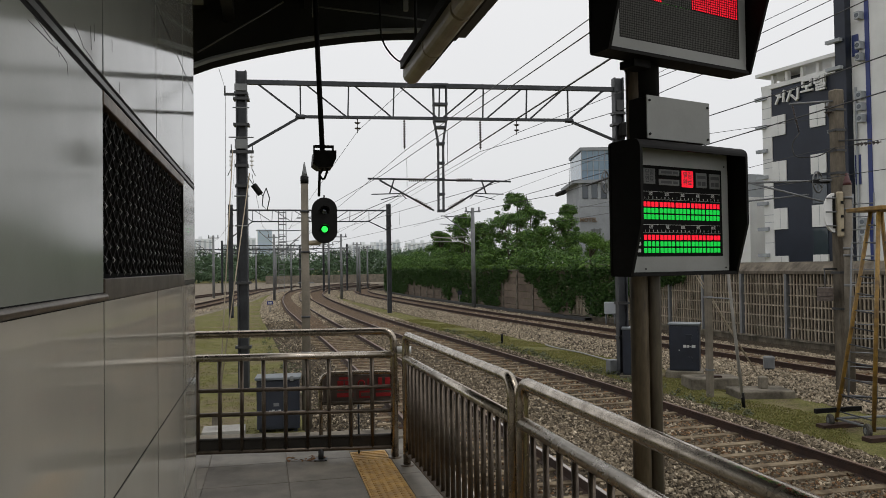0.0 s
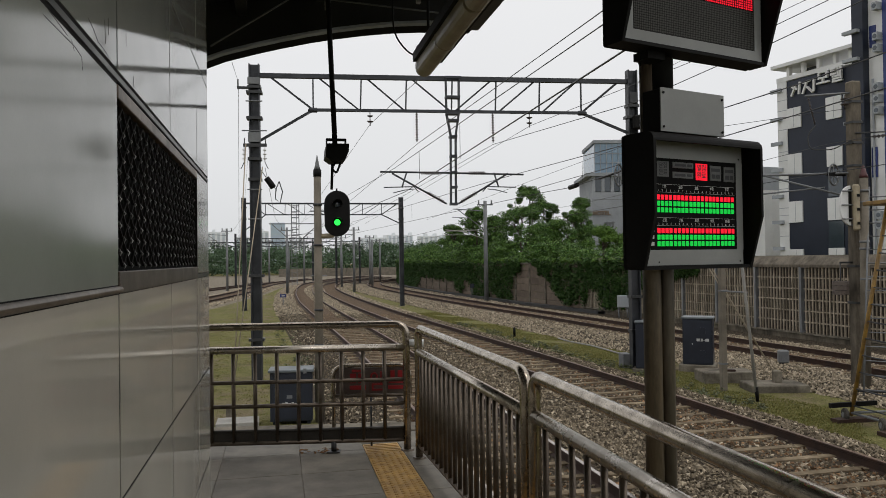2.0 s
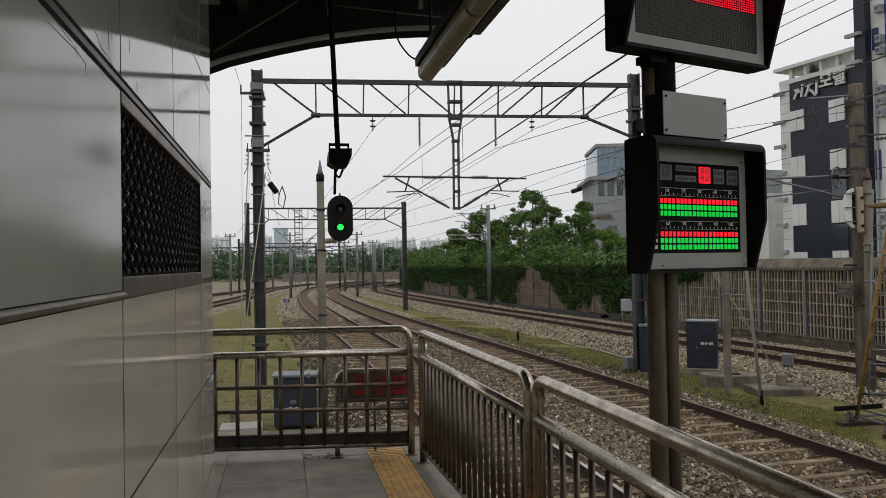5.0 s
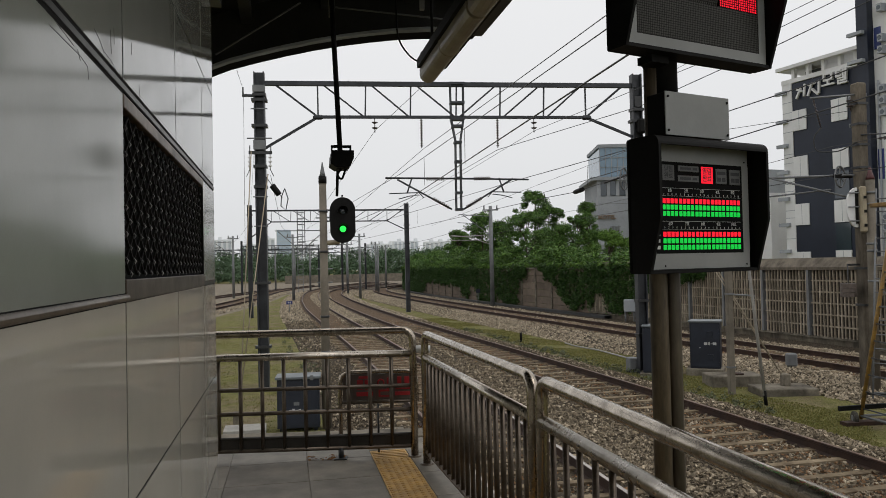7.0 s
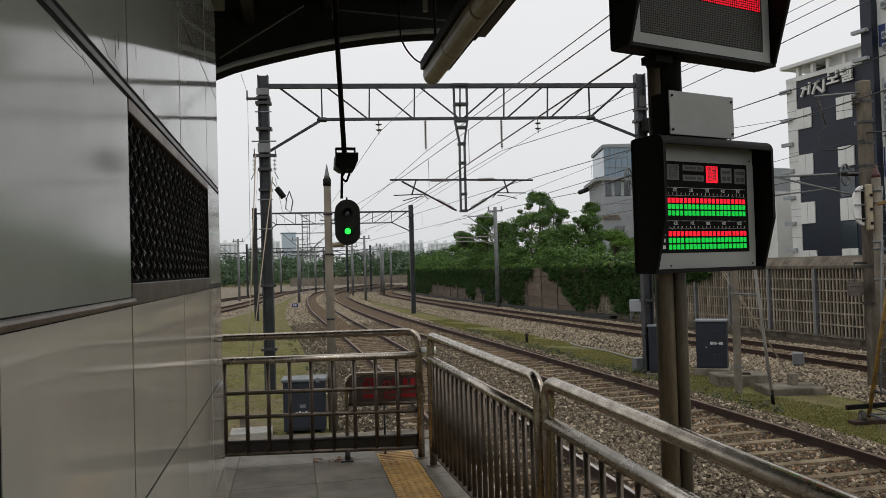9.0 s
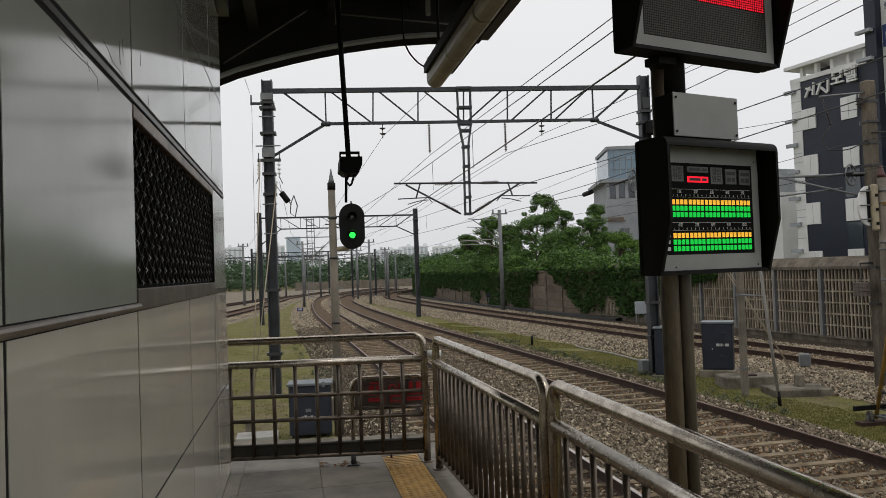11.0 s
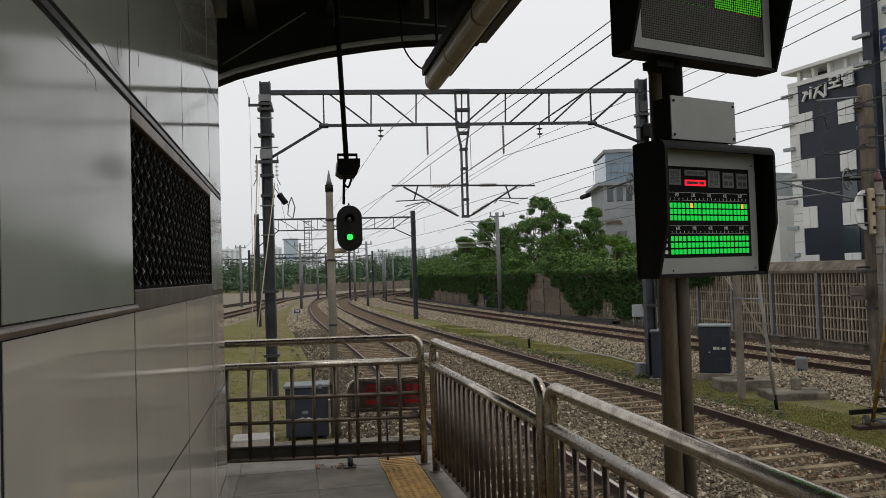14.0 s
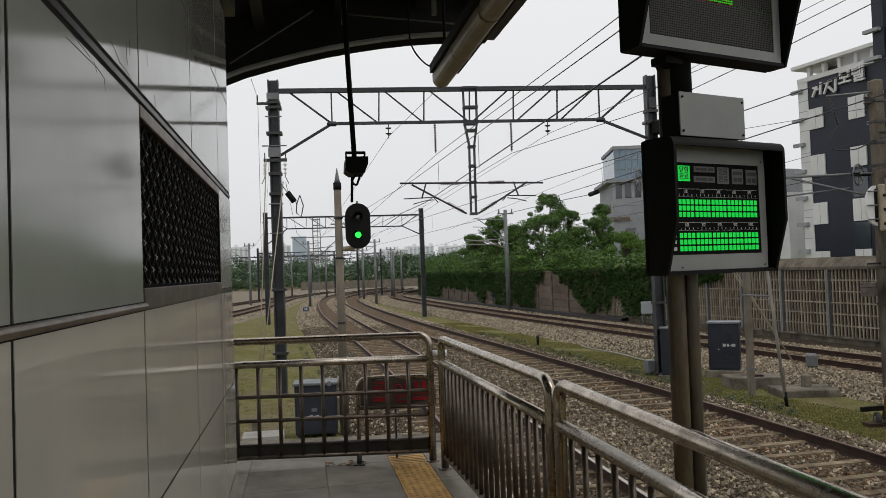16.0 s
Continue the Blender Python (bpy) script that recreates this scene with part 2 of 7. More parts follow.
M = {
    "tile_white": surface("enamel_wall_panel", (0.375, 0.38, 0.338), (0.32, 0.325, 0.288), rough=0.055, big=1.2, fine=220, grain=0.02, bump=0.006, rough_var=0.045, wave=(3.2, 0.03)),
    "tile_mid": surface("dulled_wall_panel", (0.385, 0.392, 0.35), (0.325, 0.332, 0.295), rough=0.12, big=1.2, fine=220, grain=0.03, bump=0.006, rough_var=0.05, wave=(3.2, 0.02)),
    "tile_low": surface("enamel_lower_panel", (0.55, 0.515, 0.44), (0.48, 0.455, 0.39), rough=0.035, big=1.2, fine=220, grain=0.02, bump=0.005, rough_var=0.035, wave=(3.2, 0.02)),
    "joint": surface("dark_joint", (0.018, 0.017, 0.016), rough=0.85, bump=0),
    "steel": surface("brushed_stainless", (0.46, 0.405, 0.335), (0.27, 0.23, 0.185), rough=0.26, metal=1.0, big=14, fine=150, grain=0.24, bump=0.05, rough_var=0.22),
    # brighter copy of the steel: sky sheen raised in the colour
    "steel_bright": surface("sky_bright_stainless", (0.56, 0.51, 0.445), (0.37, 0.325, 0.27), rough=0.28, metal=1.0, big=12, fine=140, grain=0.2, bump=0.04, rough_var=0.18),
    "steel_dull": surface("weathered_stainless", (0.150, 0.122, 0.096), (0.085, 0.067, 0.052), rough=0.42, metal=0.8, big=9, fine=120, grain=0.25, bump=0.04),
    "trim": surface("worn_steel_trim", (0.26, 0.195, 0.135), (0.12, 0.088, 0.06), rough=0.4, metal=0.35, big=9, fine=120, grain=0.25, bump=0.03),
    # grey lightened so that the far masts look hazed
    "galv": surface("galvanised_steel", (0.19, 0.197, 0.20), (0.135, 0.14, 0.145), rough=0.6, metal=0.2, big=2, fine=30, grain=0.15, bump=0.05),
    "paint_dark": surface("dark_grey_paint", (0.032, 0.033, 0.035), (0.022, 0.023, 0.024), rough=0.45, big=2, fine=40, grain=0.2, bump=0.05),
    "black": surface("black_paint", (0.010, 0.0095, 0.009), (0.006, 0.0058, 0.0055), rough=0.6, big=3, fine=60, grain=0.3, bump=0.04, spec=0.12),
    "roof_dark": surface("dark_canopy_steel", (0.034, 0.034, 0.035), (0.02, 0.02, 0.021), rough=0.5, big=2, fine=30, grain=0.2, bump=0.05),
    "bezel": surface("grey_bezel_plate", (0.27, 0.275, 0.265), (0.22, 0.225, 0.215), rough=0.45, big=4, fine=120, grain=0.05, bump=0.01),
    "floor": surface("platform_paving", (0.180, 0.158, 0.124), (0.098, 0.085, 0.066), rough=0.62, big=3.5, fine=160, grain=0.22, bump=0.08, spread=0.06),
    "tactile": surface("yellow_tactile", (0.44, 0.255, 0.062), (0.27, 0.155, 0.045), rough=0.6, big=9, fine=120, grain=0.25, bump=0.08, spread=0.10),
    "concrete": surface("weathered_concrete", (0.215, 0.19, 0.15), (0.075, 0.066, 0.052), rough=0.85, big=2.4, fine=30, grain=0.3, bump=0.2, spread=0.08),
    "concrete_pole": surface("spun_concrete_pole", (0.20, 0.175, 0.14), (0.13, 0.115, 0.092), rough=0.8, big=2.2, fine=35, grain=0.18, bump=0.1),
    "concrete_dark": surface("dark_concrete", (0.17, 0.145, 0.112), (0.062, 0.053, 0.042), rough=0.8, big=2.6, fine=35, grain=0.3, bump=0.1, stretch=(1, 1, 0.35)),
    "sleeper": surface("dusty_sleeper", (0.25, 0.198, 0.13), (0.105, 0.078, 0.05), rough=0.9, big=3.5, fine=25, grain=0.35, bump=0.3, spread=0.15),
    "rust": surface("rusty_rail_side", (0.048, 0.022, 0.012), (0.024, 0.012, 0.008), rough=0.75, metal=0.2, big=3, fine=50, grain=0.25, bump=0.2),
    "railhead": surface("rusty_rail_head", (0.165, 0.095, 0.058), (0.075, 0.042, 0.026), rough=0.5, metal=0.3, big=4, fine=60, grain=0.2, bump=0.03),
    "railhead_bright": surface("polished_rail_head", (0.46, 0.41, 0.36), (0.30, 0.255, 0.215), rough=0.16, metal=1.0, big=4, fine=60, grain=0.1, bump=0.01, rough_var=0.06),
    # near-black second tone stands for the shaded gaps between stones
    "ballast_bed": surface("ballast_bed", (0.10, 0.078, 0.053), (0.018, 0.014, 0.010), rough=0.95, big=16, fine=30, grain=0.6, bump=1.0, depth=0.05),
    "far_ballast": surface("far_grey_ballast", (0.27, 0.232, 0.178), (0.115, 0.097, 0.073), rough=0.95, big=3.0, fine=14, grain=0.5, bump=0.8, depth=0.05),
    "stone": surface("ballast_stone", (0.24, 0.195, 0.135), (0.062, 0.050, 0.037), rough=0.9, big=5, fine=50, grain=0.25, bump=0.2, spread=0.6, island=True),
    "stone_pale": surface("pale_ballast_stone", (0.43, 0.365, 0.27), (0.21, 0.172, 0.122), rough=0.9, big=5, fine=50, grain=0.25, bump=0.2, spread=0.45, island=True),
    "grass": earth("mossy_ground"),
    "blade": surface("grass_blades", (0.130, 0.138, 0.036), (0.235, 0.210, 0.085), rough=0.8, spec=0.1, big=1.2, fine=10, grain=0.3, bump=0, spread=0.3, island=True),
    "leaf": surface("tree_leaves", (0.026, 0.078, 0.012), (0.130, 0.225, 0.040), rough=0.55, spec=0.25, big=0.9, fine=3, grain=0.35, bump=0, spread=0.6, island=True, edge=(0.40, 0.64)),
    # ivy greens kept dark: shade on the wall face is in the colour
    "leaf_ivy": surface("ivy_leaves", (0.018, 0.050, 0.010), (0.050, 0.098, 0.019), rough=0.6, spec=0.2, big=1.2, fine=4, grain=0.3, bump=0, spread=0.5, island=True),
    # greens greyed and lightened: the haze sits in the leaf colour
    "leaf_far": surface("haze_pale_foliage", (0.062, 0.105, 0.058), (0.100, 0.150, 0.085), rough=0.8, big=0.08, fine=1, grain=0.2, bump=0, spread=0.25, island=True),
    "leaf_light": surface("light_green_leaves", (0.055, 0.125, 0.016), (0.12, 0.205, 0.032), rough=0.6, spec=0.2, big=0.6, fine=3, grain=0.3, bump=0, spread=0.5, island=True),
    "bark": surface("bark", (0.10, 0.08, 0.06), (0.06, 0.05, 0.04), rough=0.9, big=3, fine=20, grain=0.3, bump=0.5),
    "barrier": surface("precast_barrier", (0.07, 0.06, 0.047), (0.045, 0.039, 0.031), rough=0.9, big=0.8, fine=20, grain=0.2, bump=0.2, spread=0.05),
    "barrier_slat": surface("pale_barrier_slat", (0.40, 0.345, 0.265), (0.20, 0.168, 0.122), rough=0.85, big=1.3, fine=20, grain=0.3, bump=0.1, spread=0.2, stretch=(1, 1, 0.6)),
    "cabinet": surface("navy_grey_cabinet", (0.020, 0.025, 0.039), (0.013, 0.016, 0.025), rough=0.42, big=2, fine=40, grain=0.14, bump=0.02),
    "cabinet_lid": surface("pale_cabinet_lid", (0.15, 0.17, 0.18), (0.10, 0.115, 0.125), rough=0.5, big=2, fine=40, grain=0.12, bump=0.02),
    "white": surface("white_paint", (0.74, 0.74, 0.73), (0.64, 0.64, 0.63), rough=0.5, big=0.6, fine=20, grain=0.05, bump=0.03, spread=0.04),
    "navy": surface("navy_facade", (0.022, 0.028, 0.046), (0.013, 0.017, 0.029), rough=0.4, big=0.3, fine=8, grain=0.12, bump=0, spec=0.35),
    "blue": surface("blue_paint", (0.02, 0.035, 0.17), (0.016, 0.03, 0.13), rough=0.4, big=0.6, fine=8, grain=0.05, bump=0),
    "greywall": surface("grey_render", (0.36, 0.38, 0.40), (0.28, 0.30, 0.32), rough=0.7, big=0.3, fine=8, grain=0.1, bump=0.05),
    "hotel_grey": surface("dark_grey_render", (0.31, 0.325, 0.345), (0.23, 0.245, 0.262), rough=0.7, big=0.3, fine=8, grain=0.16, bump=0.05),
    "glass": surface("dark_window_glass", (0.05, 0.065, 0.08), (0.03, 0.04, 0.05), rough=0.08, big=0.3, fine=5, grain=0.05, bump=0, spec=0.8),
    "glass_blue": surface("pale_glazing", (0.20, 0.30, 0.38), (0.14, 0.22, 0.30), rough=0.1, big=0.1, fine=3, grain=0.05, bump=0, spec=0.8),
    "red_sign": surface("dull_red_sign", (0.42, 0.018, 0.024), (0.30, 0.015, 0.02), rough=0.5, big=4, fine=60, grain=0.1, bump=0.02),
    "red_panel": surface("faded_dark_red_panel", (0.085, 0.022, 0.022), (0.06, 0.018, 0.018), rough=0.5, big=6, fine=60, grain=0.12, bump=0.02),
    "dry_leaf": surface("dry_leaf", (0.20, 0.095, 0.03), (0.11, 0.05, 0.02), rough=0.8, big=20, fine=60, grain=0.2, bump=0, island=True, spread=0.3),
    "block": surface("brown_block_wall", (0.17, 0.135, 0.105), (0.12, 0.095, 0.075), rough=0.9, big=1.2, fine=16, grain=0.2, bump=0.2, spread=0.12),
    "gold": surface("worn_gilt", (0.20, 0.145, 0.10), (0.15, 0.11, 0.08), rough=0.4, metal=0.4, big=2, fine=20, grain=0.1, bump=0),
    # flats: pale bluish tones, distance haze put into the colour
    "far_white": surface("haze_pale_flats", (0.74, 0.76, 0.78), (0.68, 0.71, 0.73), rough=0.7, big=0.05, fine=1, grain=0.05, bump=0),
    "far_grey": surface("haze_pale_bays", (0.50, 0.54, 0.58), (0.44, 0.49, 0.53), rough=0.6, big=0.05, fine=0.8, grain=0.25, bump=0),
    "gantry": surface("dark_gantry_steel", (0.050, 0.053, 0.060), (0.025, 0.027, 0.031), rough=0.5, metal=0.3, big=2.5, fine=30, grain=0.25, bump=0.05),
    "post_brown": surface("stained_post_steel", (0.140, 0.108, 0.068), (0.034, 0.025, 0.017), rough=0.55, metal=0.1, big=7, fine=60, grain=0.35, bump=0.1, stretch=(2.2, 2.2, 0.45), edge=(0.42, 0.68)),
    "post_grey": surface("dull_conduit_steel", (0.155, 0.132, 0.10), (0.06, 0.05, 0.038), rough=0.45, metal=0.3, big=6, fine=50, grain=0.28, bump=0.06, stretch=(2.2, 2.2, 0.4)),
    "strand": surface("dark_mesh_strand", (0.016, 0.014, 0.013), (0.008, 0.007, 0.006), rough=0.7, spec=0.15, big=20, fine=80, grain=0.2, bump=0),
    "ballast_rust": surface("rust_stained_ballast", (0.155, 0.105, 0.066), (0.06, 0.042, 0.028), rough=0.95, big=14, fine=26, grain=0.5, bump=0.9, depth=0.04),
    "stone_rust": surface("rust_stained_stone", (0.25, 0.15, 0.08), (0.08, 0.045, 0.025), rough=0.9, big=5, fine=50, grain=0.25, bump=0.2, spread=0.6, island=True),
    # tower glass paled towards blue to stand for haze
    "hazy_glass": surface("haze_pale_tower_glass", (0.44, 0.53, 0.62), (0.40, 0.49, 0.58), rough=0.4, big=0.1, fine=3, grain=0.05, bump=0),
    # grey paled and blued in place of light on the lip
    "lip_grey": surface("lit_grey_lip", (0.46, 0.50, 0.55), (0.34, 0.37, 0.41), rough=0.4, big=3, fine=30, grain=0.15, bump=0.02),
    # pale tone for the light caught on the mesh crossings
    "knuckle": surface("knuckle_highlight", (0.30, 0.285, 0.27), (0.05, 0.047, 0.044), rough=0.7, metal=0.0, big=9, fine=60, grain=0.3, bump=0, spread=0.5, island=True),
    "pale_slab": surface("pale_slab", (0.36, 0.35, 0.32), (0.27, 0.26, 0.24), rough=0.85, big=3, fine=30, grain=0.15, bump=0.1),
    "trim_brown": surface("dull_brown_steel", (0.15, 0.118, 0.088), (0.085, 0.066, 0.05), rough=0.45, metal=0.4, big=7, fine=90, grain=0.2, bump=0.03),
    "trim_dark": surface("dark_steel_strip", (0.085, 0.078, 0.07), (0.05, 0.045, 0.04), rough=0.35, metal=0.7, big=8, fine=90, grain=0.2, bump=0.02),
    "mask": surface("matt_black_mask", (0.008, 0.008, 0.008), (0.006, 0.006, 0.006), rough=0.85, big=8, fine=80, grain=0.1, bump=0, spec=0.08),
    "dot_off": surface("unlit_dot", (0.060, 0.058, 0.050), (0.048, 0.046, 0.04), rough=0.5, big=8, fine=80, grain=0.06, bump=0, spec=0.3),
    "dot_face": surface("dot_matrix_face", (0.022, 0.021, 0.018), (0.018, 0.017, 0.015), rough=0.7, big=8, fine=80, grain=0.1, bump=0, spec=0.15),
    "weed": surface("weed_leaves", (0.05, 0.075, 0.022), (0.09, 0.085, 0.035), rough=0.6, big=2, fine=9, grain=0.3, bump=0, spread=0.45, island=True),
    "kick": surface("dark_brown_plate", (0.040, 0.035, 0.030), (0.022, 0.019, 0.016), rough=0.5, metal=0.3, big=6, fine=60, grain=0.2, bump=0.03),
    "sign_back": surface("dull_sign_plate", (0.125, 0.098, 0.083), (0.085, 0.066, 0.056), rough=0.5, big=5, fine=60, grain=0.15, bump=0.02),
    "sign_pale": surface("faded_sign_tile", (0.13, 0.085, 0.072), (0.10, 0.065, 0.055), rough=0.5, big=8, fine=60, grain=0.15, bump=0.02),
    "wire": surface("dark_wire", (0.05, 0.05, 0.05), rough=0.5, metal=0.5, bump=0),
    "lamp_cover": surface("yellowed_lamp_housing", (0.36, 0.305, 0.205), (0.27, 0.225, 0.15), rough=0.45, big=5, fine=60, grain=0.12, bump=0.02),
    "yellow": surface("yellow_ladder_paint", (0.30, 0.175, 0.030), (0.13, 0.075, 0.024), rough=0.55, big=6, fine=50, grain=0.25, bump=0.03),
    "insulator": surface("brown_porcelain", (0.05, 0.035, 0.03), rough=0.3, big=5, fine=30, grain=0.1, bump=0),
    "rubber": surface("dusty_rubber", (0.10, 0.094, 0.082), (0.05, 0.047, 0.041), rough=0.8, big=6, fine=50, grain=0.2, bump=0.05),
    "ink": surface("white_ink", (0.60, 0.60, 0.58), rough=0.6, grain=0.03, bump=0),
    "button": surface("unlit_button", (0.085, 0.085, 0.078), (0.065, 0.065, 0.06), rough=0.4, big=8, fine=80, grain=0.06, bump=0),
    "ink_dark": surface("black_ink", (0.012, 0.012, 0.012), rough=0.5, grain=0.03, bump=0),
    "led_red": glowing("lit_red", (1.0, 0.014, 0.035), 0.92),
    "led_green": glowing("lit_green", (0.014, 0.85, 0.09), 0.50),
    "dot_green": glowing("lit_green_dot", (0.10, 0.70, 0.03), 0.45),
    "led_yellow": glowing("lit_amber", (1.0, 0.50, 0.05), 0.75),
    "signal_green": glowing("signal_green", (0.03, 1.0, 0.09), 1.5),
}


# ---- tools ----
def link_mesh(name, bm, material, parent=None):
    me = bpy.data.meshes.new(name)
    bm.to_mesh(me)
    bm.free()
    for m in (material if isinstance(material, (list, tuple)) else [material]):
        me.materials.append(M[m])
    ob = new(name, me)
    ob.parent = parent
    return ob


def part(name, bm, material, parent, label=""):
    ob = link_mesh(name, bm, material, parent)
    return tagged(ob, label)


def thing(name, label, category, at=None, group="", kind=""):
    ob = new(name)
    ob.empty_display_size = 0.1
    if at is not None:
        ob.matrix_basis = at
    return tagged(ob, label, category, group, kind)


def solid(name, bm, material, label, category, kind="", at=None, group=""):
    ob = link_mesh(name, bm, material)
    if at is not None:
        ob.matrix_basis = at
    return tagged(ob, label, category, group, kind)


def box(bm, lo, hi, bevel=0.0, m=None, mat=0):
    lo, hi = Vector(lo), Vector(hi)
    g = bmesh.ops.create_cube(bm, size=1.0, matrix=Matrix.Translation((lo + hi) / 2) @ Matrix.Diagonal((*(hi - lo), 1)))
    vs = g["verts"]
    if bevel:
        es = list({e for v in vs for e in v.link_edges})
        r = bmesh.ops.bevel(bm, geom=es, offset=bevel, segments=1, affect='EDGES', clamp_overlap=True)
        vs = list({v for f in r["faces"] for v in f.verts} | {v for v in vs if v.is_valid})
    if m is not None:
        bmesh.ops.transform(bm, matrix=m, verts=vs)
    if mat:
        for f in {f for v in vs for f in v.link_faces}:
            f.material_index = mat
    return vs


def boxes(*pairs, bevel=0.0):
    bm = bmesh.new()
    for lo, hi in pairs:
        box(bm, lo, hi, bevel)
    return bm


def tube(bm, pts, r, seg=10, cap=True, r2=None):
    """A round bar along a line of points."""
    pts = [Vector(p) for p in pts]
    n = len(pts)
    d0 = (pts[1] - pts[0]).normalized()
    side = d0.orthogonal().normalized()
    rings = []
    for i, p in enumerate(pts):
        a = pts[max(i - 1, 0)]
        c = pts[min(i + 1, n - 1)]
        d = (c - a).normalized()
        side = (side - d * side.dot(d)).normalized()
        up = d.cross(side)
        rad = r if r2 is None else r + (r2 - r) * i / (n - 1)
        rings.append([bm.verts.new(p + (side * math.cos(2 * math.pi * k / seg) + up * math.sin(2 * math.pi * k / seg)) * rad) for k in range(seg)])
    for a, c in zip(rings, rings[1:]):
        for k in range(seg):
            f = bm.faces.new((a[k], a[(k + 1) % seg], c[(k + 1) % seg], c[k]))
            f.smooth = seg > 5
    if cap:
        bm.faces.new(list(reversed(rings[0])))
        bm.faces.new(rings[-1])
    return bm


def bar(pts, r, seg=10, r2=None):
    return tube(bmesh.new(), pts, r, seg, r2=r2)


def rounded(pts, r, n=6):
    """The same line with its corners rounded."""
    pts = [Vector(p) for p in pts]
    out = [pts[0]]
    for a, p, c in zip(pts, pts[1:], pts[2:]):
        u, v = (a - p).normalized(), (c - p).normalized()
        s, e = p + u * r, p + v * r
        for i in range(n + 1):
            t = i / n
            out.append(s.lerp(p, t).lerp(p.lerp(e, t), t))
    return out + [pts[-1]]


def prism(bm, outline, a, b, axis="x"):
    """A flat outline pushed from a to b along an axis."""
    def at(p, s):
        return {"x": (s, p[0], p[1]), "y": (p[0], s, p[1]), "z": (p[0], p[1], s)}[axis]
    va = [bm.verts.new(at(p, a)) for p in outline]
    vb = [bm.verts.new(at(p, b)) for p in outline]
    k = len(outline)
    for i in range(k):
        bm.faces.new((va[i], va[(i + 1) % k], vb[(i + 1) % k], vb[i]))
    bm.faces.new(va[::-1])
    bm.faces.new(vb)
    bmesh.ops.recalc_face_normals(bm, faces=bm.faces[:])
    return bm


def letters(body, size, depth, bold=0.0):
    """Writing as a mesh, centred, in the XZ plane, readable from -Y."""
    c = bpy.data.curves.new("writing", 'FONT')
    c.body, c.size, c.extrude, c.offset = body, size, depth / 2, bold
    c.align_x, c.align_y = 'CENTER', 'CENTER'
    o = bpy.data.objects.new("writing", c)
    scene.collection.objects.link(o)
    dg = bpy.context.evaluated_depsgraph_get()
    me = o.evaluated_get(dg).to_mesh()
    bm = bmesh.new()
    bm.from_mesh(me)
    o.evaluated_get(dg).to_mesh_clear()
    bpy.data.objects.remove(o)
    bpy.data.curves.remove(c)
    bmesh.ops.rotate(bm, cent=(0, 0, 0), matrix=Matrix.Rotation(radians(90), 3, 'X'), verts=bm.verts)
    return bm


def move(bm, x=0, y=0, z=0, m=None):
    if m is not None:
        bm.transform(m)
    bm.transform(Matrix.Translation((x, y, z)))
    return bm


def raw(name, verts, faces, material, label="", category="", kind="", parent=None, smooth=False):
    me = bpy.data.meshes.new(name)
    me.from_pydata(np.asarray(verts).tolist(), [], np.asarray(faces).tolist())
    me.materials.append(M[material])
    if smooth:
        me.polygons.foreach_set("use_smooth", [True] * len(me.polygons))
    me.update()
    ob = new(name, me)
    ob.parent = parent
    return tagged(ob, label, category, "", kind)


def along(table, y):
    """Smooth value at y from rows of (y, value)."""
    ys, xs = zip(*table)
    return float(sum(np.interp(y + d, ys, xs) * w for d, w in ((-4, 1), (-2, 2), (0, 3), (2, 2), (4, 1))) / 9)

# ---- ground and railway ----
RAIL, GROUND = -1.135, -1.42
TRACK_1 = [(-40, 2.7), (0, 3.02), (10, 3.13), (20, 3.1), (30, 2.85), (40, 2.45), (52, 2.1), (67, 2.15), (80, 2.6), (92, 3.4), (105, 5.5), (120, 9.5), (140, 17)]
TRACK_2 = [(-40, 7), (0, 6.92), (8.7, 6.85), (14, 6.76), (18, 6.6), (24, 6.28), (32, 5.78), (40, 5.35), (52, 4.9), (64, 4.65), (75, 4.75), (82, 5.1), (90, 5.9), (98, 7.5), (106, 10), (125, 18)]
TRACK_3 = [(-40, 15.5), (0, 15.2), (15, 14.4), (21, 13.9), (28, 13.25), (36, 12.6), (45, 11.8), (60, 10.9), (76, 10.3), (84, 10.4), (92, 11.2), (100, 13), (120, 22)]
TRACK_4 = [(28, -10.5), (45, -7.4), (61, -5.0), (72, -3.4), (85, -2.4), (96, -1.2), (108, 1), (125, 6)]
TRACK_5 = [(40, -16), (55, -12), (80, -7.2), (95, -3.6), (110, -1)]

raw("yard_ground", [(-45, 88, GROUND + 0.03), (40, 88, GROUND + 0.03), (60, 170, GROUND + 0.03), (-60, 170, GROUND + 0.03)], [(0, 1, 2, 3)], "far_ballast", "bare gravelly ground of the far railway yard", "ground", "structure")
bm = bmesh.new()
bmesh.ops.create_grid(bm, x_segments=40, y_segments=40, size=1500)
ground = solid("ground", bm, "grass", "mossy green and brown ground beside the tracks", "ground", "structure", pose(0, 600, GROUND))


def strip(table, y0, y1, step, profile):
    """A bed of a given cross-section along a track."""
    ys = np.arange(y0, y1 + 1e-6, step)
    verts, faces = [], []
    k = len(profile)
    for y in ys:
        x = along(table, y)
        h = (along(table, y + 0.5) - along(table, y - 0.5))
        d = Vector((h, 1, 0)).normalized()
        for u, z in profile:
            verts.append((x + u * d.y, y - u * d.x, z))
    for i in range(len(ys) - 1):
        for j in range(k - 1):
            a = i * k + j
            faces.append((a, a + 1, a + k + 1, a + k))
    return verts, faces


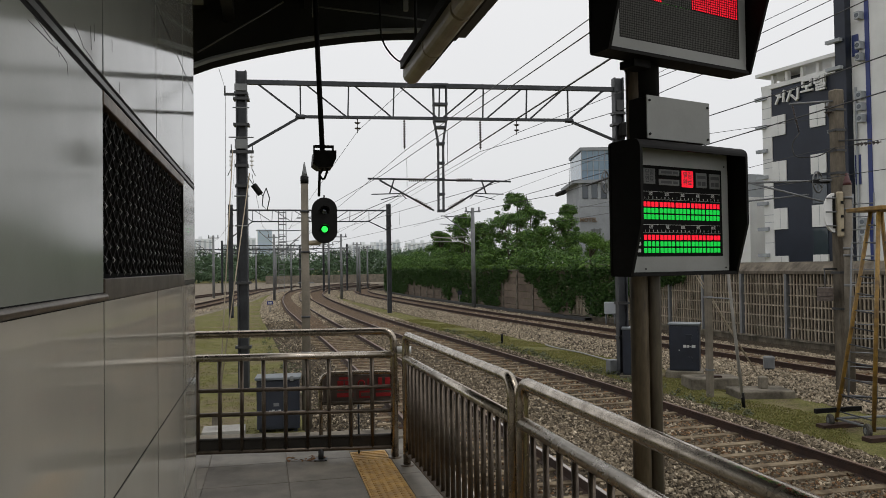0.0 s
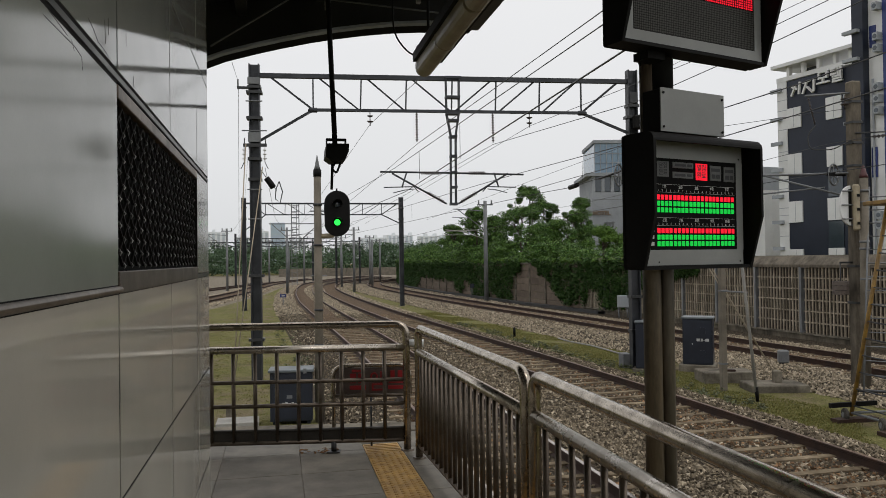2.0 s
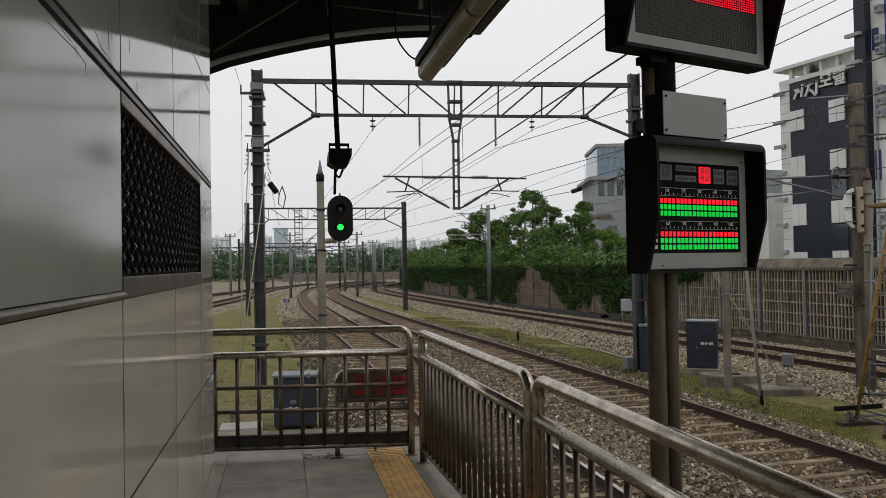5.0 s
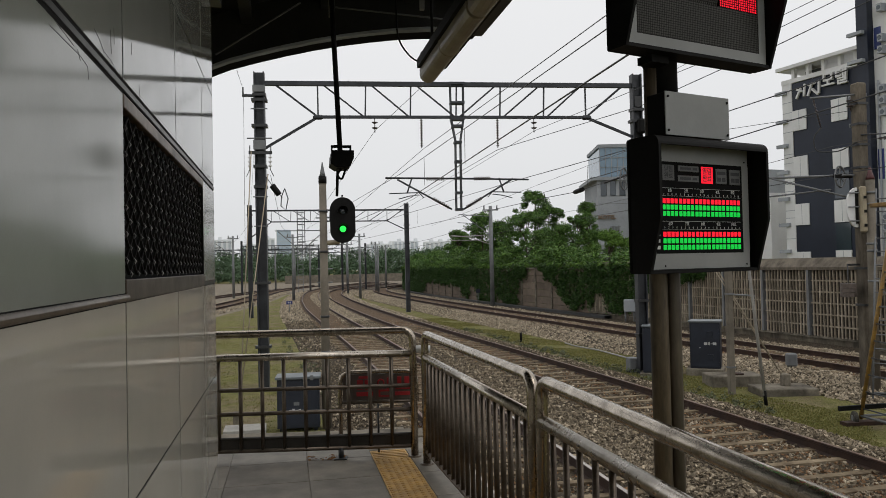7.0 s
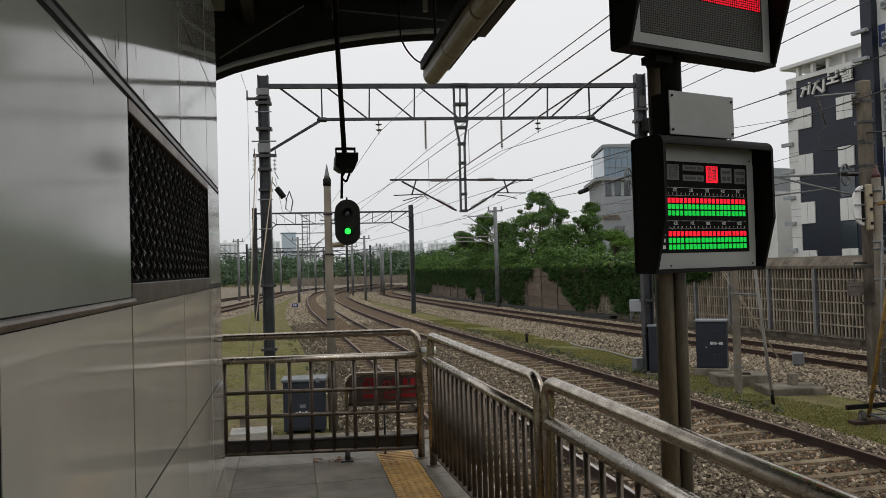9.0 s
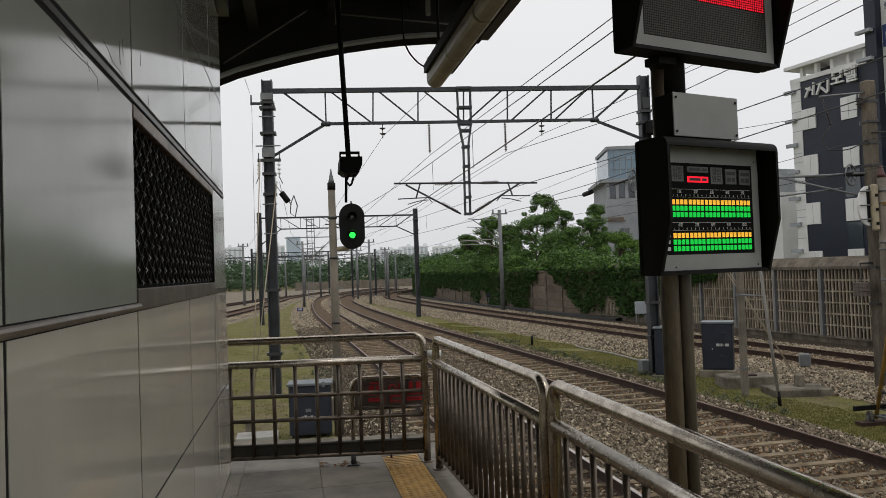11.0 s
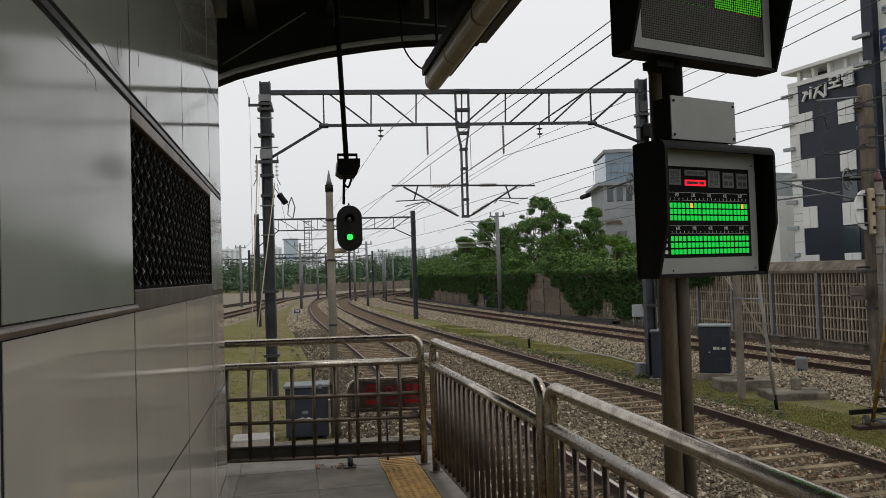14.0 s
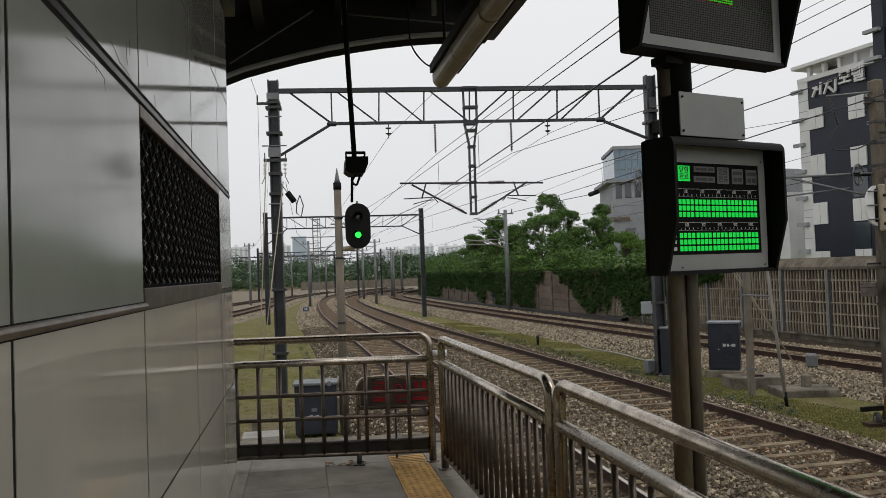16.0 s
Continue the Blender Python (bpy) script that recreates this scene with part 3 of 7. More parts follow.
RAIL_SECTION = [(-0.065, -0.17), (-0.065, -0.155), (-0.012, -0.135), (-0.012, -0.045), (-0.035, -0.03), (-0.035, -0.004), (-0.028, 0), (0.028, 0),
                (0.035, -0.004), (0.035, -0.03), (0.012, -0.045), (0.012, -0.135), (0.065, -0.155), (0.065, -0.17)]


def railway(name, table, y0, y1, label, every=0.62, sleepers=True, head="railhead"):
    t = thing(name, label, "railway track", kind="structure")
    for side in (-0.75, 0.75):
        prof = [(u + side, RAIL + z) for u, z in RAIL_SECTION]
        v, f = strip(table, y0, y1, 1.5, prof)
        ob = raw("rail", v, f, "rust", parent=t)
        ob.data.materials.append(M[head])
        ob.data.materials.append(M["railhead"])
        k = len(prof) - 1
        for i, p in enumerate(ob.data.polygons):
            if i % k == 6 and (head == "railhead" or p.center.y < 12.5):
                p.material_index = 1
            elif i % k == 6:
                p.material_index = 2
    if sleepers:
        bm = bmesh.new()
        prism(bm, [(-1.2, -0.09), (1.2, -0.09), (1.2, 0.012), (1.18, 0.022), (-1.18, 0.022), (-1.2, 0.012)], -0.072, 0.072, "y")
        me = None
        y = y0 + 1
        while y < min(y1, 36):
            if me is None:
                ob = part("sleeper", bm, "sleeper", t)
                me = ob.data
            else:
                ob = new("sleeper", me)
                ob.parent = t
            h = along(table, y + 0.5) - along(table, y - 0.5)
            ob.matrix_basis = pose(along(table, y), y, RAIL - 0.158 + random.uniform(-0.006, 0.006), 0, 0, -math.degrees(math.atan(h)) + random.uniform(-1, 1))
            y += every
    return t


railway("railway_track_1", TRACK_1, 4, 138, "rails on dusty sleepers, polished beside the platform, rusty beyond", head="railhead_bright")
railway("railway_track_2", TRACK_2, 4, 124, "rusty rails on dusty sleepers curving into the distance")
railway("railway_track_3", TRACK_3, 8, 118, "rusty rails on sleepers in front of the barrier wall")
railway("railway_track_4", TRACK_4, 30, 124, "rusty siding rails in the far yard", sleepers=False)
railway("railway_track_5", TRACK_5, 42, 108, "rusty siding rails in the far yard", sleepers=False)

TOP = RAIL - 0.165
for name, table, prof, y0, y1 in (
        ("ballast_bed_1", TRACK_1, [(-2.6, GROUND - 0.02), (-1.5, TOP), (1.5, TOP), (2.4, TOP - 0.06)], 2, 140),
        ("ballast_bed_2", TRACK_2, [(-2.4, TOP - 0.055), (-1.5, TOP + 0.004), (1.45, TOP + 0.004), (2.15, GROUND - 0.02)], 2, 124),
        ("ballast_bed_3", TRACK_3, [(-3.4, GROUND - 0.02), (-1.9, TOP), (1.6, TOP), (3.6, TOP - 0.03)], 2, 118),
        ("ballast_bed_4", TRACK_4, [(-26, GROUND + 0.02), (-1.6, TOP), (1.6, TOP), (2.4, GROUND - 0.02)], 28, 124),
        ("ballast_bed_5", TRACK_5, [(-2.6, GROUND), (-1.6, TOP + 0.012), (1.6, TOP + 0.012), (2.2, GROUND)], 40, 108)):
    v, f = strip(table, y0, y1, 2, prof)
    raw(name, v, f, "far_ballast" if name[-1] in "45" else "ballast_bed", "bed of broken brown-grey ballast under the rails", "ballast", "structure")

for name, table, y0, y1 in (("rusty_bed_1", TRACK_1, 14, 138), ("rusty_bed_2", TRACK_2, 22, 122), ("rusty_bed_3", TRACK_3, 8, 116), ("rusty_bed_4", TRACK_4, 30, 122)):
    v, f = strip(table, y0, y1, 2, [(-1.05, TOP + 0.002), (-0.7, TOP + 0.009), (0.7, TOP + 0.009), (1.05, TOP + 0.002)])
    raw(name, v, f, "ballast_rust", "rust-brown ballast between the rails", "ballast", "structure")


def scatter(name, places, lo, hi, material, label, category):
    """Loose broken stones, each a rough eight-sided lump."""
    rng = np.random.default_rng(5)
    P = np.array(places)
    n = len(P)
    base = np.array([(1, 0, 0), (0, 1, 0), (-1, 0, 0), (0, -1, 0), (0, 0, 1), (0, 0, -1)], float)
    tri = np.array([(0, 1, 4), (1, 2, 4), (2, 3, 4), (3, 0, 4), (1, 0, 5), (2, 1, 5), (3, 2, 5), (0, 3, 5)])
    s = rng.uniform(lo, hi, (n, 1, 1))
    V = base[None] * s * rng.uniform(0.55, 1.2, (n, 6, 3)) + rng.uniform(-0.35, 0.35, (n, 6, 3)) * s
    V[:, :, 2] *= 0.9
    q = rng.normal(size=(n, 4))
    q /= np.linalg.norm(q, axis=1)[:, None]
    w, x, y, z = q.T
    turn = np.stack([1 - 2 * (y * y + z * z), 2 * (x * y - z * w), 2 * (x * z + y * w), 2 * (x * y + z * w), 1 - 2 * (x * x + z * z), 2 * (y * z - x * w),
                     2 * (x * z - y * w), 2 * (y * z + x * w), 1 - 2 * (x * x + y * y)], axis=1).reshape(n, 3, 3)
    V = np.einsum("nij,nkj->nki", turn, V)
    V += P[:, None, :]
    F = tri[None] + (np.arange(n) * 6)[:, None, None]
    return raw(name, V.reshape(-1, 3), F.reshape(-1, 3), material, label, category, "stuff")


def bed_height(y, x):
    h = GROUND
    for table, prof in ((TRACK_1, ((-2.6, GROUND), (-1.5, TOP), (1.5, TOP), (2.4, TOP - 0.06))), (TRACK_2, ((-2.4, TOP - 0.055), (-1.5, TOP), (1.45, TOP), (2.15, GROUND))),
                        (TRACK_3, ((-3.4, GROUND), (-1.9, TOP), (1.6, TOP), (3.6, TOP - 0.03)))):
        u = x - along(table, y)
        if prof[0][0] < u < prof[-1][0]:
            h = max(h, float(np.interp(u, *zip(*prof))))
    return h


rng = np.random.default_rng(11)
stones, rusty, pale = [], [], []
for table, u0, u1, y0, y1, per in ((TRACK_2, -2.6, 2.0, 6, 13, 620), (TRACK_2, -2.6, 2.0, 13, 22, 340), (TRACK_2, -2.6, 2.0, 22, 40, 140),
                                   (TRACK_1, -2.3, 2.0, 8, 18, 210), (TRACK_1, -2.4, 1.9, 18, 42, 90),
                                   (TRACK_3, -3.3, 2.4, 10, 22, 230), (TRACK_3, -3.3, 2.4, 22, 45, 120)):
    n = int((u1 - u0) * (y1 - y0) * per)
    for y, u in zip(rng.uniform(y0, y1, n), rng.uniform(u0, u1, n)):
        x = along(table, y) + u
        if abs(abs(u) - 0.75) < 0.06:
            continue
        start = 9 if table is TRACK_3 else 5
        off = (y - start + 0.31) % 0.62 - 0.31
        if abs(u) < 1.22 and abs(off) < 0.075 and rng.random() < 0.8:
            continue
        p = (x, y, bed_height(y, x) + rng.uniform(-0.016, 0.010) if abs(u) < 1.3 else bed_height(y, x) + rng.uniform(-0.005, 0.02))
        (rusty if abs(u) < 1.0 and rng.random() < 0.42 else pale if table is TRACK_3 or rng.random() < 0.15 else stones).append(p)
scatter("ballast_stones", stones, 0.022, 0.042, "stone", "loose broken grey-brown ballast stones between the rails", "ballast")
scatter("pale_stones", pale, 0.026, 0.05, "stone_pale", "pale broken ballast stones beside the far rails", "ballast")
scatter("rusty_stones", rusty, 0.02, 0.04, "stone_rust", "rust-stained ballast stones between the rails", "ballast")

far_stones = []
for table, u0, u1, y0, y1, per in ((TRACK_1, -2.5, 1.9, 42, 96, 34), (TRACK_2, -2.4, 2.0, 40, 96, 34), (TRACK_3, -3.2, 2.6, 45, 92, 34), (TRACK_4, -2.4, 2.0, 34, 96, 24)):
    n = int((u1 - u0) * (y1 - y0) * per)
    for y, u in zip(rng.uniform(y0, y1, n), rng.uniform(u0, u1, n)):
        if abs(u) < 0.95:
            continue
        x = along(table, y) + u
        far_stones.append((x, y, (bed_height(y, x) if table is not TRACK_4 else TOP - 0.1 * max(0, abs(u) - 1.6)) + 0.01))
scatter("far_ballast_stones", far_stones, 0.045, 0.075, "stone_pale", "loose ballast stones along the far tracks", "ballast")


def tufts(name, places, lo, hi, material, label):
    rng = np.random.default_rng(8)
    V, F = [], []
    for x, y, z in places:
        for _ in range(3):
            a, h = rng.uniform(0, 6.28), rng.uniform(lo, hi)
            dx, dy = math.cos(a) * 0.012, math.sin(a) * 0.012
            ox, oy = rng.uniform(-0.06, 0.06, 2)
            lx, ly = rng.uniform(-0.5, 0.5, 2) * h
            i = len(V)
            V += [(x + ox - dx, y + oy - dy, z), (x + ox + dx, y + oy + dy, z), (x + ox + lx, y + oy + ly, z + h)]
            F.append((i, i + 1, i + 2))
    return raw(name, V, F, material, label, "grass", "stuff")


places = []
for _ in range(30000):
    y = 10 + 32 * rng.random() ** 1.5
    x = along(TRACK_2, y) + 2.1 + rng.random() * (along(TRACK_3, y) - along(TRACK_2, y) - 5.3)
    if noise.noise((x * 0.7, y * 0.5, 3)) > -0.15:
        places.append((x, y, GROUND))
for _ in range(9000):
    y = 12 + 30 * rng.random() ** 1.4
    x = along(TRACK_1, y) - 2.6 - rng.random() * 5
    if noise.noise((x * 0.7, y * 0.5, 9)) > -0.1:
        places.append((x, y, GROUND))
tufts("grass_tufts", places, 0.010, 0.032, "blade", "short green weeds and moss beside the tracks")

# ---- platform, wall, canopy ----
# carried on unseen behind the camera, like the wall and canopy
platform = solid("platform_slab", boxes(((-0.75, -34, GROUND), (1.36, 6.85, -0.05)), ((-1.7, 6.86, GROUND), (1.45, 7.95, -0.30))), "concrete", "grey concrete platform end above the tracks", "platform", "structure")
floor_ = thing("floor", "grey stone paving of the platform", "floor", kind="structure")
WALL_X, WALL_END = -0.35, 4.08

wall = thing("wall_west", "wall of pale enamelled panels with dark joints", "wall", kind="structure")
# the length behind the camera is added to darken reflections
part("core", boxes(((-3.0, -34, -0.05), (WALL_X - 0.03, WALL_END - 0.012, 2.95))), "joint", wall)
part("joint_backing", boxes(((WALL_X - 0.03, -34, -0.05), (WALL_X - 0.0012, WALL_END - 0.012, 1.49)), ((WALL_X - 0.03, -34, 1.96), (WALL_X - 0.0012, WALL_END - 0.012, 2.95)),
                            ((WALL_X - 0.03, -34, 1.49), (WALL_X - 0.0012, 1.823, 1.96)), ((WALL_X - 0.03, 3.537, 1.49), (WALL_X - 0.0012, WALL_END - 0.012, 1.96))), "joint", wall)
ROWS_Z = [(0.0, 0.565, "tile_low"), (0.565, 1.02, "tile_low"), (1.02, 1.485, "tile_low"), (1.50, 1.955, "tile_mid"), (1.985, 2.445, "tile_white"), (2.445, 2.92, "tile_white")]
COLS_Y = [-34, -24, -16, -10, -5.8, -4.95, -4.1, -3.25, -2.4, -1.55, -0.70, 0.17, 1.02, 1.825, 2.685, 3.535, WALL_END]
VENT = (1.825, 3.535)


def panel_mesh(y0, y1, z0, z1):
    g, e = (0.005 if z0 < 1.0 or z0 == 2.445 else 0.003), 0.006
    bm = bmesh.new()
    box(bm, (WALL_X - 0.008, y0 + e, z0 + g), (WALL_X, y1 - e, z1 - g))
    return bm


for z0, z1, m in ROWS_Z:
    for y0, y1 in zip(COLS_Y, COLS_Y[1:]):
        if z0 == 1.50 and VENT[0] - 0.01 <= y0 < VENT[1] - 0.01:
            continue
        part("panel", panel_mesh(y0, y1, z0, z1), m, wall)
# end face of the wall
for z0, z1, m in ROWS_Z:
    for x0, x1 in ((-1.2, WALL_X), (-2.1, -1.2)):
        part("panel", boxes(((x0 + 0.003, WALL_END - 0.012, z0 + 0.003), (x1 - 0.003, WALL_END, z1 - 0.003))), m, wall)
# rounded trim under the vent row, and the strip over it
bm = bmesh.new()
tube(bm, [(WALL_X + 0.001, -34, 1.4925), (WALL_X + 0.001, 1.83, 1.4925)], 0.0085, 10)
part("trim", bm, "trim", wall, "scuffed steel trim strip")
part("trim", boxes(((WALL_X - 0.02, 3.54, 1.484), (WALL_X - 0.0004, WALL_END, 1.501))), "trim_dark", wall, "scuffed dark steel trim strip")
part("trim", boxes(((WALL_X - 0.02, -34, 1.964), (WALL_X + 0.0006, WALL_END, 1.977))), "trim_dark", wall)

# thin dark lines on the panels
for pts in ([(1.30, 1.952), (1.36, 1.948), (1.41, 1.944)], [(1.70, 2.06), (1.705, 2.03), (1.708, 2.012)], [(1.735, 2.075), (1.737, 2.04)], [(1.56, 2.02), (1.60, 2.012), (1.64, 1.996)],
            [(1.93, 2.10), (1.931, 2.07)], [(2.02, 2.02), (2.025, 1.99)], [(1.274, 1.936), (1.392, 1.937), (1.458, 1.938), (1.506, 1.932), (1.513, 1.909)], [(1.436, 1.944), (1.454, 1.929)], [(1.645, 1.998), (1.712, 1.996), (1.75, 1.988)]):
    part("scratch", bar([(WALL_X - 0.0005, y, z) for y, z in pts], 0.0012, 5), "trim_dark", wall, "thin dark line on the panel")
vent = thing("ventilation_grille", "black perforated metal ventilation grille set in the panelled wall", "vent", pose(WALL_X, VENT[0], 1.50))
L, H = VENT[1] - VENT[0], 0.455
part("backing", boxes(((-0.028, 0.0, 0.0), (-0.02, L, H))), "mask", vent)
bm = bmesh.new()
box(bm, (-0.02, 0, H - 0.032), (0.002, L, H), 0.002)
part("surround", bm, "trim", vent, "worn steel surround")
part("lower_surround", boxes(((-0.02, 0.004, -0.017), (0.002, L - 0.004, 0.033)), bevel=0.002), "trim_brown", vent, "dull brown lower surround")
# expanded mesh: crossing strands, with pale chips as painted highlights where they meet
bm, kn = bmesh.new(), bmesh.new()
sy, sz = 0.094, 0.031
for i in range(int(L / sy) + 1):
    for j in range(int((H - 0.085) / sz) + 1):
        y, z = 0.012 + i * sy + (sy / 2 if j % 2 else 0), 0.046 + j * sz
        if y + sy / 2 > L or z + sz > H - 0.036:
            continue
        for s in (-1, 1):
            box(bm, (-0.003, -0.0026, 0), (0.003, 0.0026, 0.057), 0, Matrix.Translation((-0.012, y, z)) @ Matrix.Rotation(radians(56.6 * s), 4, 'X'))
        vs = [kn.verts.new((x_, y + dy, z + dz)) for x_, dy, dz in ((-0.004, -0.0095, 0.0), (-0.008, 0.0, -0.0085), (-0.004, 0.0095, 0.0), (-0.010, 0.0, 0.0095))]
        kn.faces.new(vs)
part("mesh", bm, "strand", vent, "black expanded metal mesh")
tagged(part("bare_mesh_edge", kn, "knuckle", vent, "pale chips painted as glints on the mesh"), kind="stuff")

# canopy: arched end beam, roof sheet, ribs, purlins
canopy = thing("ceiling", "dark arched steel canopy over the platform", "canopy", kind="structure")
ARCH = [(-3.0, 1.75), (-1.5, 2.56), (-0.9, 2.88), (-0.501, 3.054), (-0.378, 3.105), (-0.172, 3.167), (0.038, 3.224), (0.252, 3.276), (0.468, 3.320), (0.688, 3.357), (0.911, 3.387), (1.137, 3.406), (1.56, 3.42)]


def arch_band(bm, y0, y1, d0, d1):
    """The arch between two offsets above its lower line, from y0 to y1."""
    a = [(x, z + d0) for x, z in ARCH]
    b = [(x, z + d1) for x, z in ARCH]
    rows = [[bm.verts.new((x, y, z)) for x, z in line] for y, line in ((y0, a), (y0, b), (y1, b), (y1, a))]
    for r, q in zip(rows, rows[1:] + rows[:1]):
        for i in range(len(r) - 1):
            bm.faces.new((r[i], r[i + 1], q[i + 1], q[i]))
    for i in (0, -1):
        bm.faces.new([r[i] for r in rows])
    bmesh.ops.recalc_face_normals(bm, faces=bm.faces[:])
    return bm


# roof runs far back out of view to block sky from reflections
bm = bmesh.new()
arch_band(bm, -34, 6.05, 0.42, 0.46)
part("roof_sheet", bm, "roof_dark", canopy)
for y in (5.96, 3.4, 1.0, -1.6, -4.2, -8, -14, -20, -26, -33):
    bm = arch_band(bmesh.new(), y, y + 0.1, 0.03, 0.42)
    part("rib", bm, "roof_dark", canopy)
    bm = arch_band(bmesh.new(), y - 0.05, y + 0.15, 0.0, 0.03)
    part("rib_flange", bm, "mask", canopy)
    # front lip, tilted down and coloured pale so it looks lit
    bm = arch_band(bmesh.new(), y - 0.075, y - 0.051, 0.0, 0.02)
    for v in bm.verts:
        if v.co.y > y - 0.06:
            v.co.z -= 0.003
        else:
            v.co.z += 0.012
    part("rib_lip", bm, "lip_grey", canopy, "grey lip paled to look lit")
for x, z in ((0.35, 3.62), (1.0, 3.70), (1.50, 3.72), (-0.25, 3.48)):
    part("purlin", boxes(((x - 0.04, -34, z - 0.06), (x + 0.04, 5.95, z + 0.06))), "roof_dark", canopy)
for a, b, r in (((-0.43, 5.3, 3.0), (0.14, 5.3, 3.38), 0.006), ((0.37, 5.3, 3.36), (1.30, 5.3, 3.30), 0.006), ((-0.2, 3.2, 3.2), (1.2, 3.3, 3.44), 0.008)):
    part("tie_rod", bar([a, b], r, 6), "galv", canopy)
part("conduit", boxes(((0.33, 5.25, 3.28), (0.37, 5.29, 3.56))), "bezel", canopy)
part("conduit", boxes(((0.97, 5.25, 3.36), (1.0, 5.29, 3.58))), "bezel", canopy)
part("edge_gutter", boxes(((1.50, -34, 3.40), (1.60, 5.95, 3.56))), "roof_dark", canopy)
part("wall_fascia", boxes(((-0.42, -34, 2.93), (-0.30, WALL_END + 0.05, 3.06)), ((-0.40, -34, 3.06), (-0.33, WALL_END + 0.3, 3.30))), "paint_dark", canopy)

# ---- fences ----
R_TOP, R_BAR = 0.030, 0.013


def railing(name, a, b, label, heights, bars, mids=(), feet=(), foot_z=0.0, bar_r=R_BAR, low=None):
    """A tubular railing from a to b, built along its own x axis."""
    a, b = Vector((*a, 0)), Vector((*b, 0))
    w = (b - a).length
    t = thing(name, label, "railing", pose(a.x, a.y, 0, 0, 0, math.degrees(math.atan2(b.y - a.y, b.x - a.x))), "platform railings")
    top, second, bottom = heights
    line = [(0, 0, foot_z), (0, 0, top), (w, 0, top), (w, 0, foot_z)]
    part("hoop", bar(rounded(line, 0.10, 8), R_TOP, 14), "steel", t, "brushed stainless steel hoop")
    # second rail takes the brighter steel to look lit by the sky
    part("second_rail", bar([(0, 0, second), (w, 0, second)], 0.03, 12), "steel_bright", t, "steel rail brightened for the sky on it")
    part("bottom_rail", bar([(0, 0, bottom), (w, 0, bottom)], 0.017, 10), "steel_dull", t)
    if low:
        # dark plate put in for the shaded trench behind the railing
        part("kick_plate", boxes(((0.03, -0.004, bottom), (w - 0.03, 0.004, low))), "kick", t, "dark plate for the shade of the trench beyond")
        part("bottom_rail", bar([(0, 0, low), (w, 0, low)], 0.013, 10), "kick", t)
    for z in mids:
        part("mid_rail", bar([(0, 0.0, z), (w, 0.0, z)], 0.017, 10), "steel_dull", t)
    for x in bars:
        part("baluster", bar([(x, 0, bottom), (x, 0, second)], bar_r, 8), "steel_dull", t)
    for x in (0, w):
        bm = bmesh.new()
        bmesh.ops.create_cone(bm, cap_ends=True, segments=16, radius1=0.055, radius2=0.05, depth=0.012, matrix=Matrix.Translation((x, 0, foot_z + 0.006)))
        part("base_flange", bm, "steel_dull", t)
    for x in feet:
        bm = bar([(x, 0, 0.0), (x, 0, bottom)], 0.022, 10)
        box(bm, (x - 0.05, -0.05, 0), (x + 0.05, 0.05, 0.01))
        part("foot", bm, "paint_dark", t)
    return t


E0, E1 = Vector((-1.95, 6.644)), Vector((1.013, 6.171))
ew = (E1 - E0).length
off = (Vector((-0.55, 6.42)) - E0).length
railing("railing", E0, E1, "stainless steel end railing with crossbars", (1.027, 0.838, 0.088),
        [off + 0.012 + i * 0.1738 for i in range(-7, 9)], mids=(0.577, 0.385), feet=(off + 0.985,), low=0.185, bar_r=0.0165)
P0, P1 = Vector((1.063, 5.90)), Vector((1.128, 3.43))
railing("railing", P0, P1, "stainless steel side railing with close upright bars", (1.015, 0.83, 0.10), [0.11 + i * 0.125 for i in range(19)], bar_r=0.0155)
Q0, Q1 = Vector((1.135, 3.33)), Vector((1.15, 0.55))
railing("railing", Q0, Q1, "stainless steel side railing with close upright bars", (1.015, 0.83, 0.10), [0.14 + i * 0.153 for i in range(18)], bar_r=0.0145)
S0, S1 = Vector((1.15, 0.45)), Vector((1.16, -2.35))
railing("railing", S0, S1, "stainless steel side railing with close upright bars", (1.015, 0.83, 0.10), [0.14 + i * 0.153 for i in range(18)], bar_r=0.0145)

# ---- paving ----
def paving(x0, x1, y0, y1):
    bm = bmesh.new()
    box(bm, (x0 + 0.002, y0 + 0.002, -0.05), (x1 - 0.002, y1 - 0.002, 0.0), 0.003)
    return bm


Y_END = 6.84
rows_y = [-6 + 0.6 * k for k in range(0, 21)]
rows_y = [-33.9, -26, -20, -14, -10] + [y + 0.28 for y in rows_y if y + 0.28 < Y_END - 0.2] + [Y_END]
for y0, y1 in zip(rows_y, rows_y[1:]):
    for x0, x1 in ((-0.72, -0.45), (-0.45, 0.15), (0.15, 0.672), (0.975, 1.36)):
        if y1 <= WALL_END and x1 <= WALL_X:
            continue
        part("paving_slab", paving(max(x0, WALL_X) if y0 < WALL_END and x0 < WALL_X else x0, x1, y0, y1), "floor", floor_)
bm = bmesh.new()
box(bm, (0.002, 0.002, -0.05), (0.298, 0.298, 0.001), 0.002)
for i in range(5):
    box(bm, (0.03 + i * 0.054, 0.012, 0.0), (0.054 + i * 0.054, 0.288, 0.006), 0.0025)
tact = part("tactile_tile", bm, "tactile", floor_, "worn yellow tactile tile with raised bars")
bm = bmesh.new()
box(bm, (0.0025, 0.0025, -0.05), (0.2975, 0.2975, 0.001), 0.002)
for i in range(6):
    for j in range(6):
        bmesh.ops.create_cone(bm, cap_ends=True, segments=7, radius1=0.016, radius2=0.011, depth=0.006, matrix=Matrix.Translation((0.025 + i * 0.05, 0.025 + j * 0.05, 0.0035)))
blister = part("tactile_tile", bm, "tactile", floor_, "worn yellow tactile tile with raised studs")
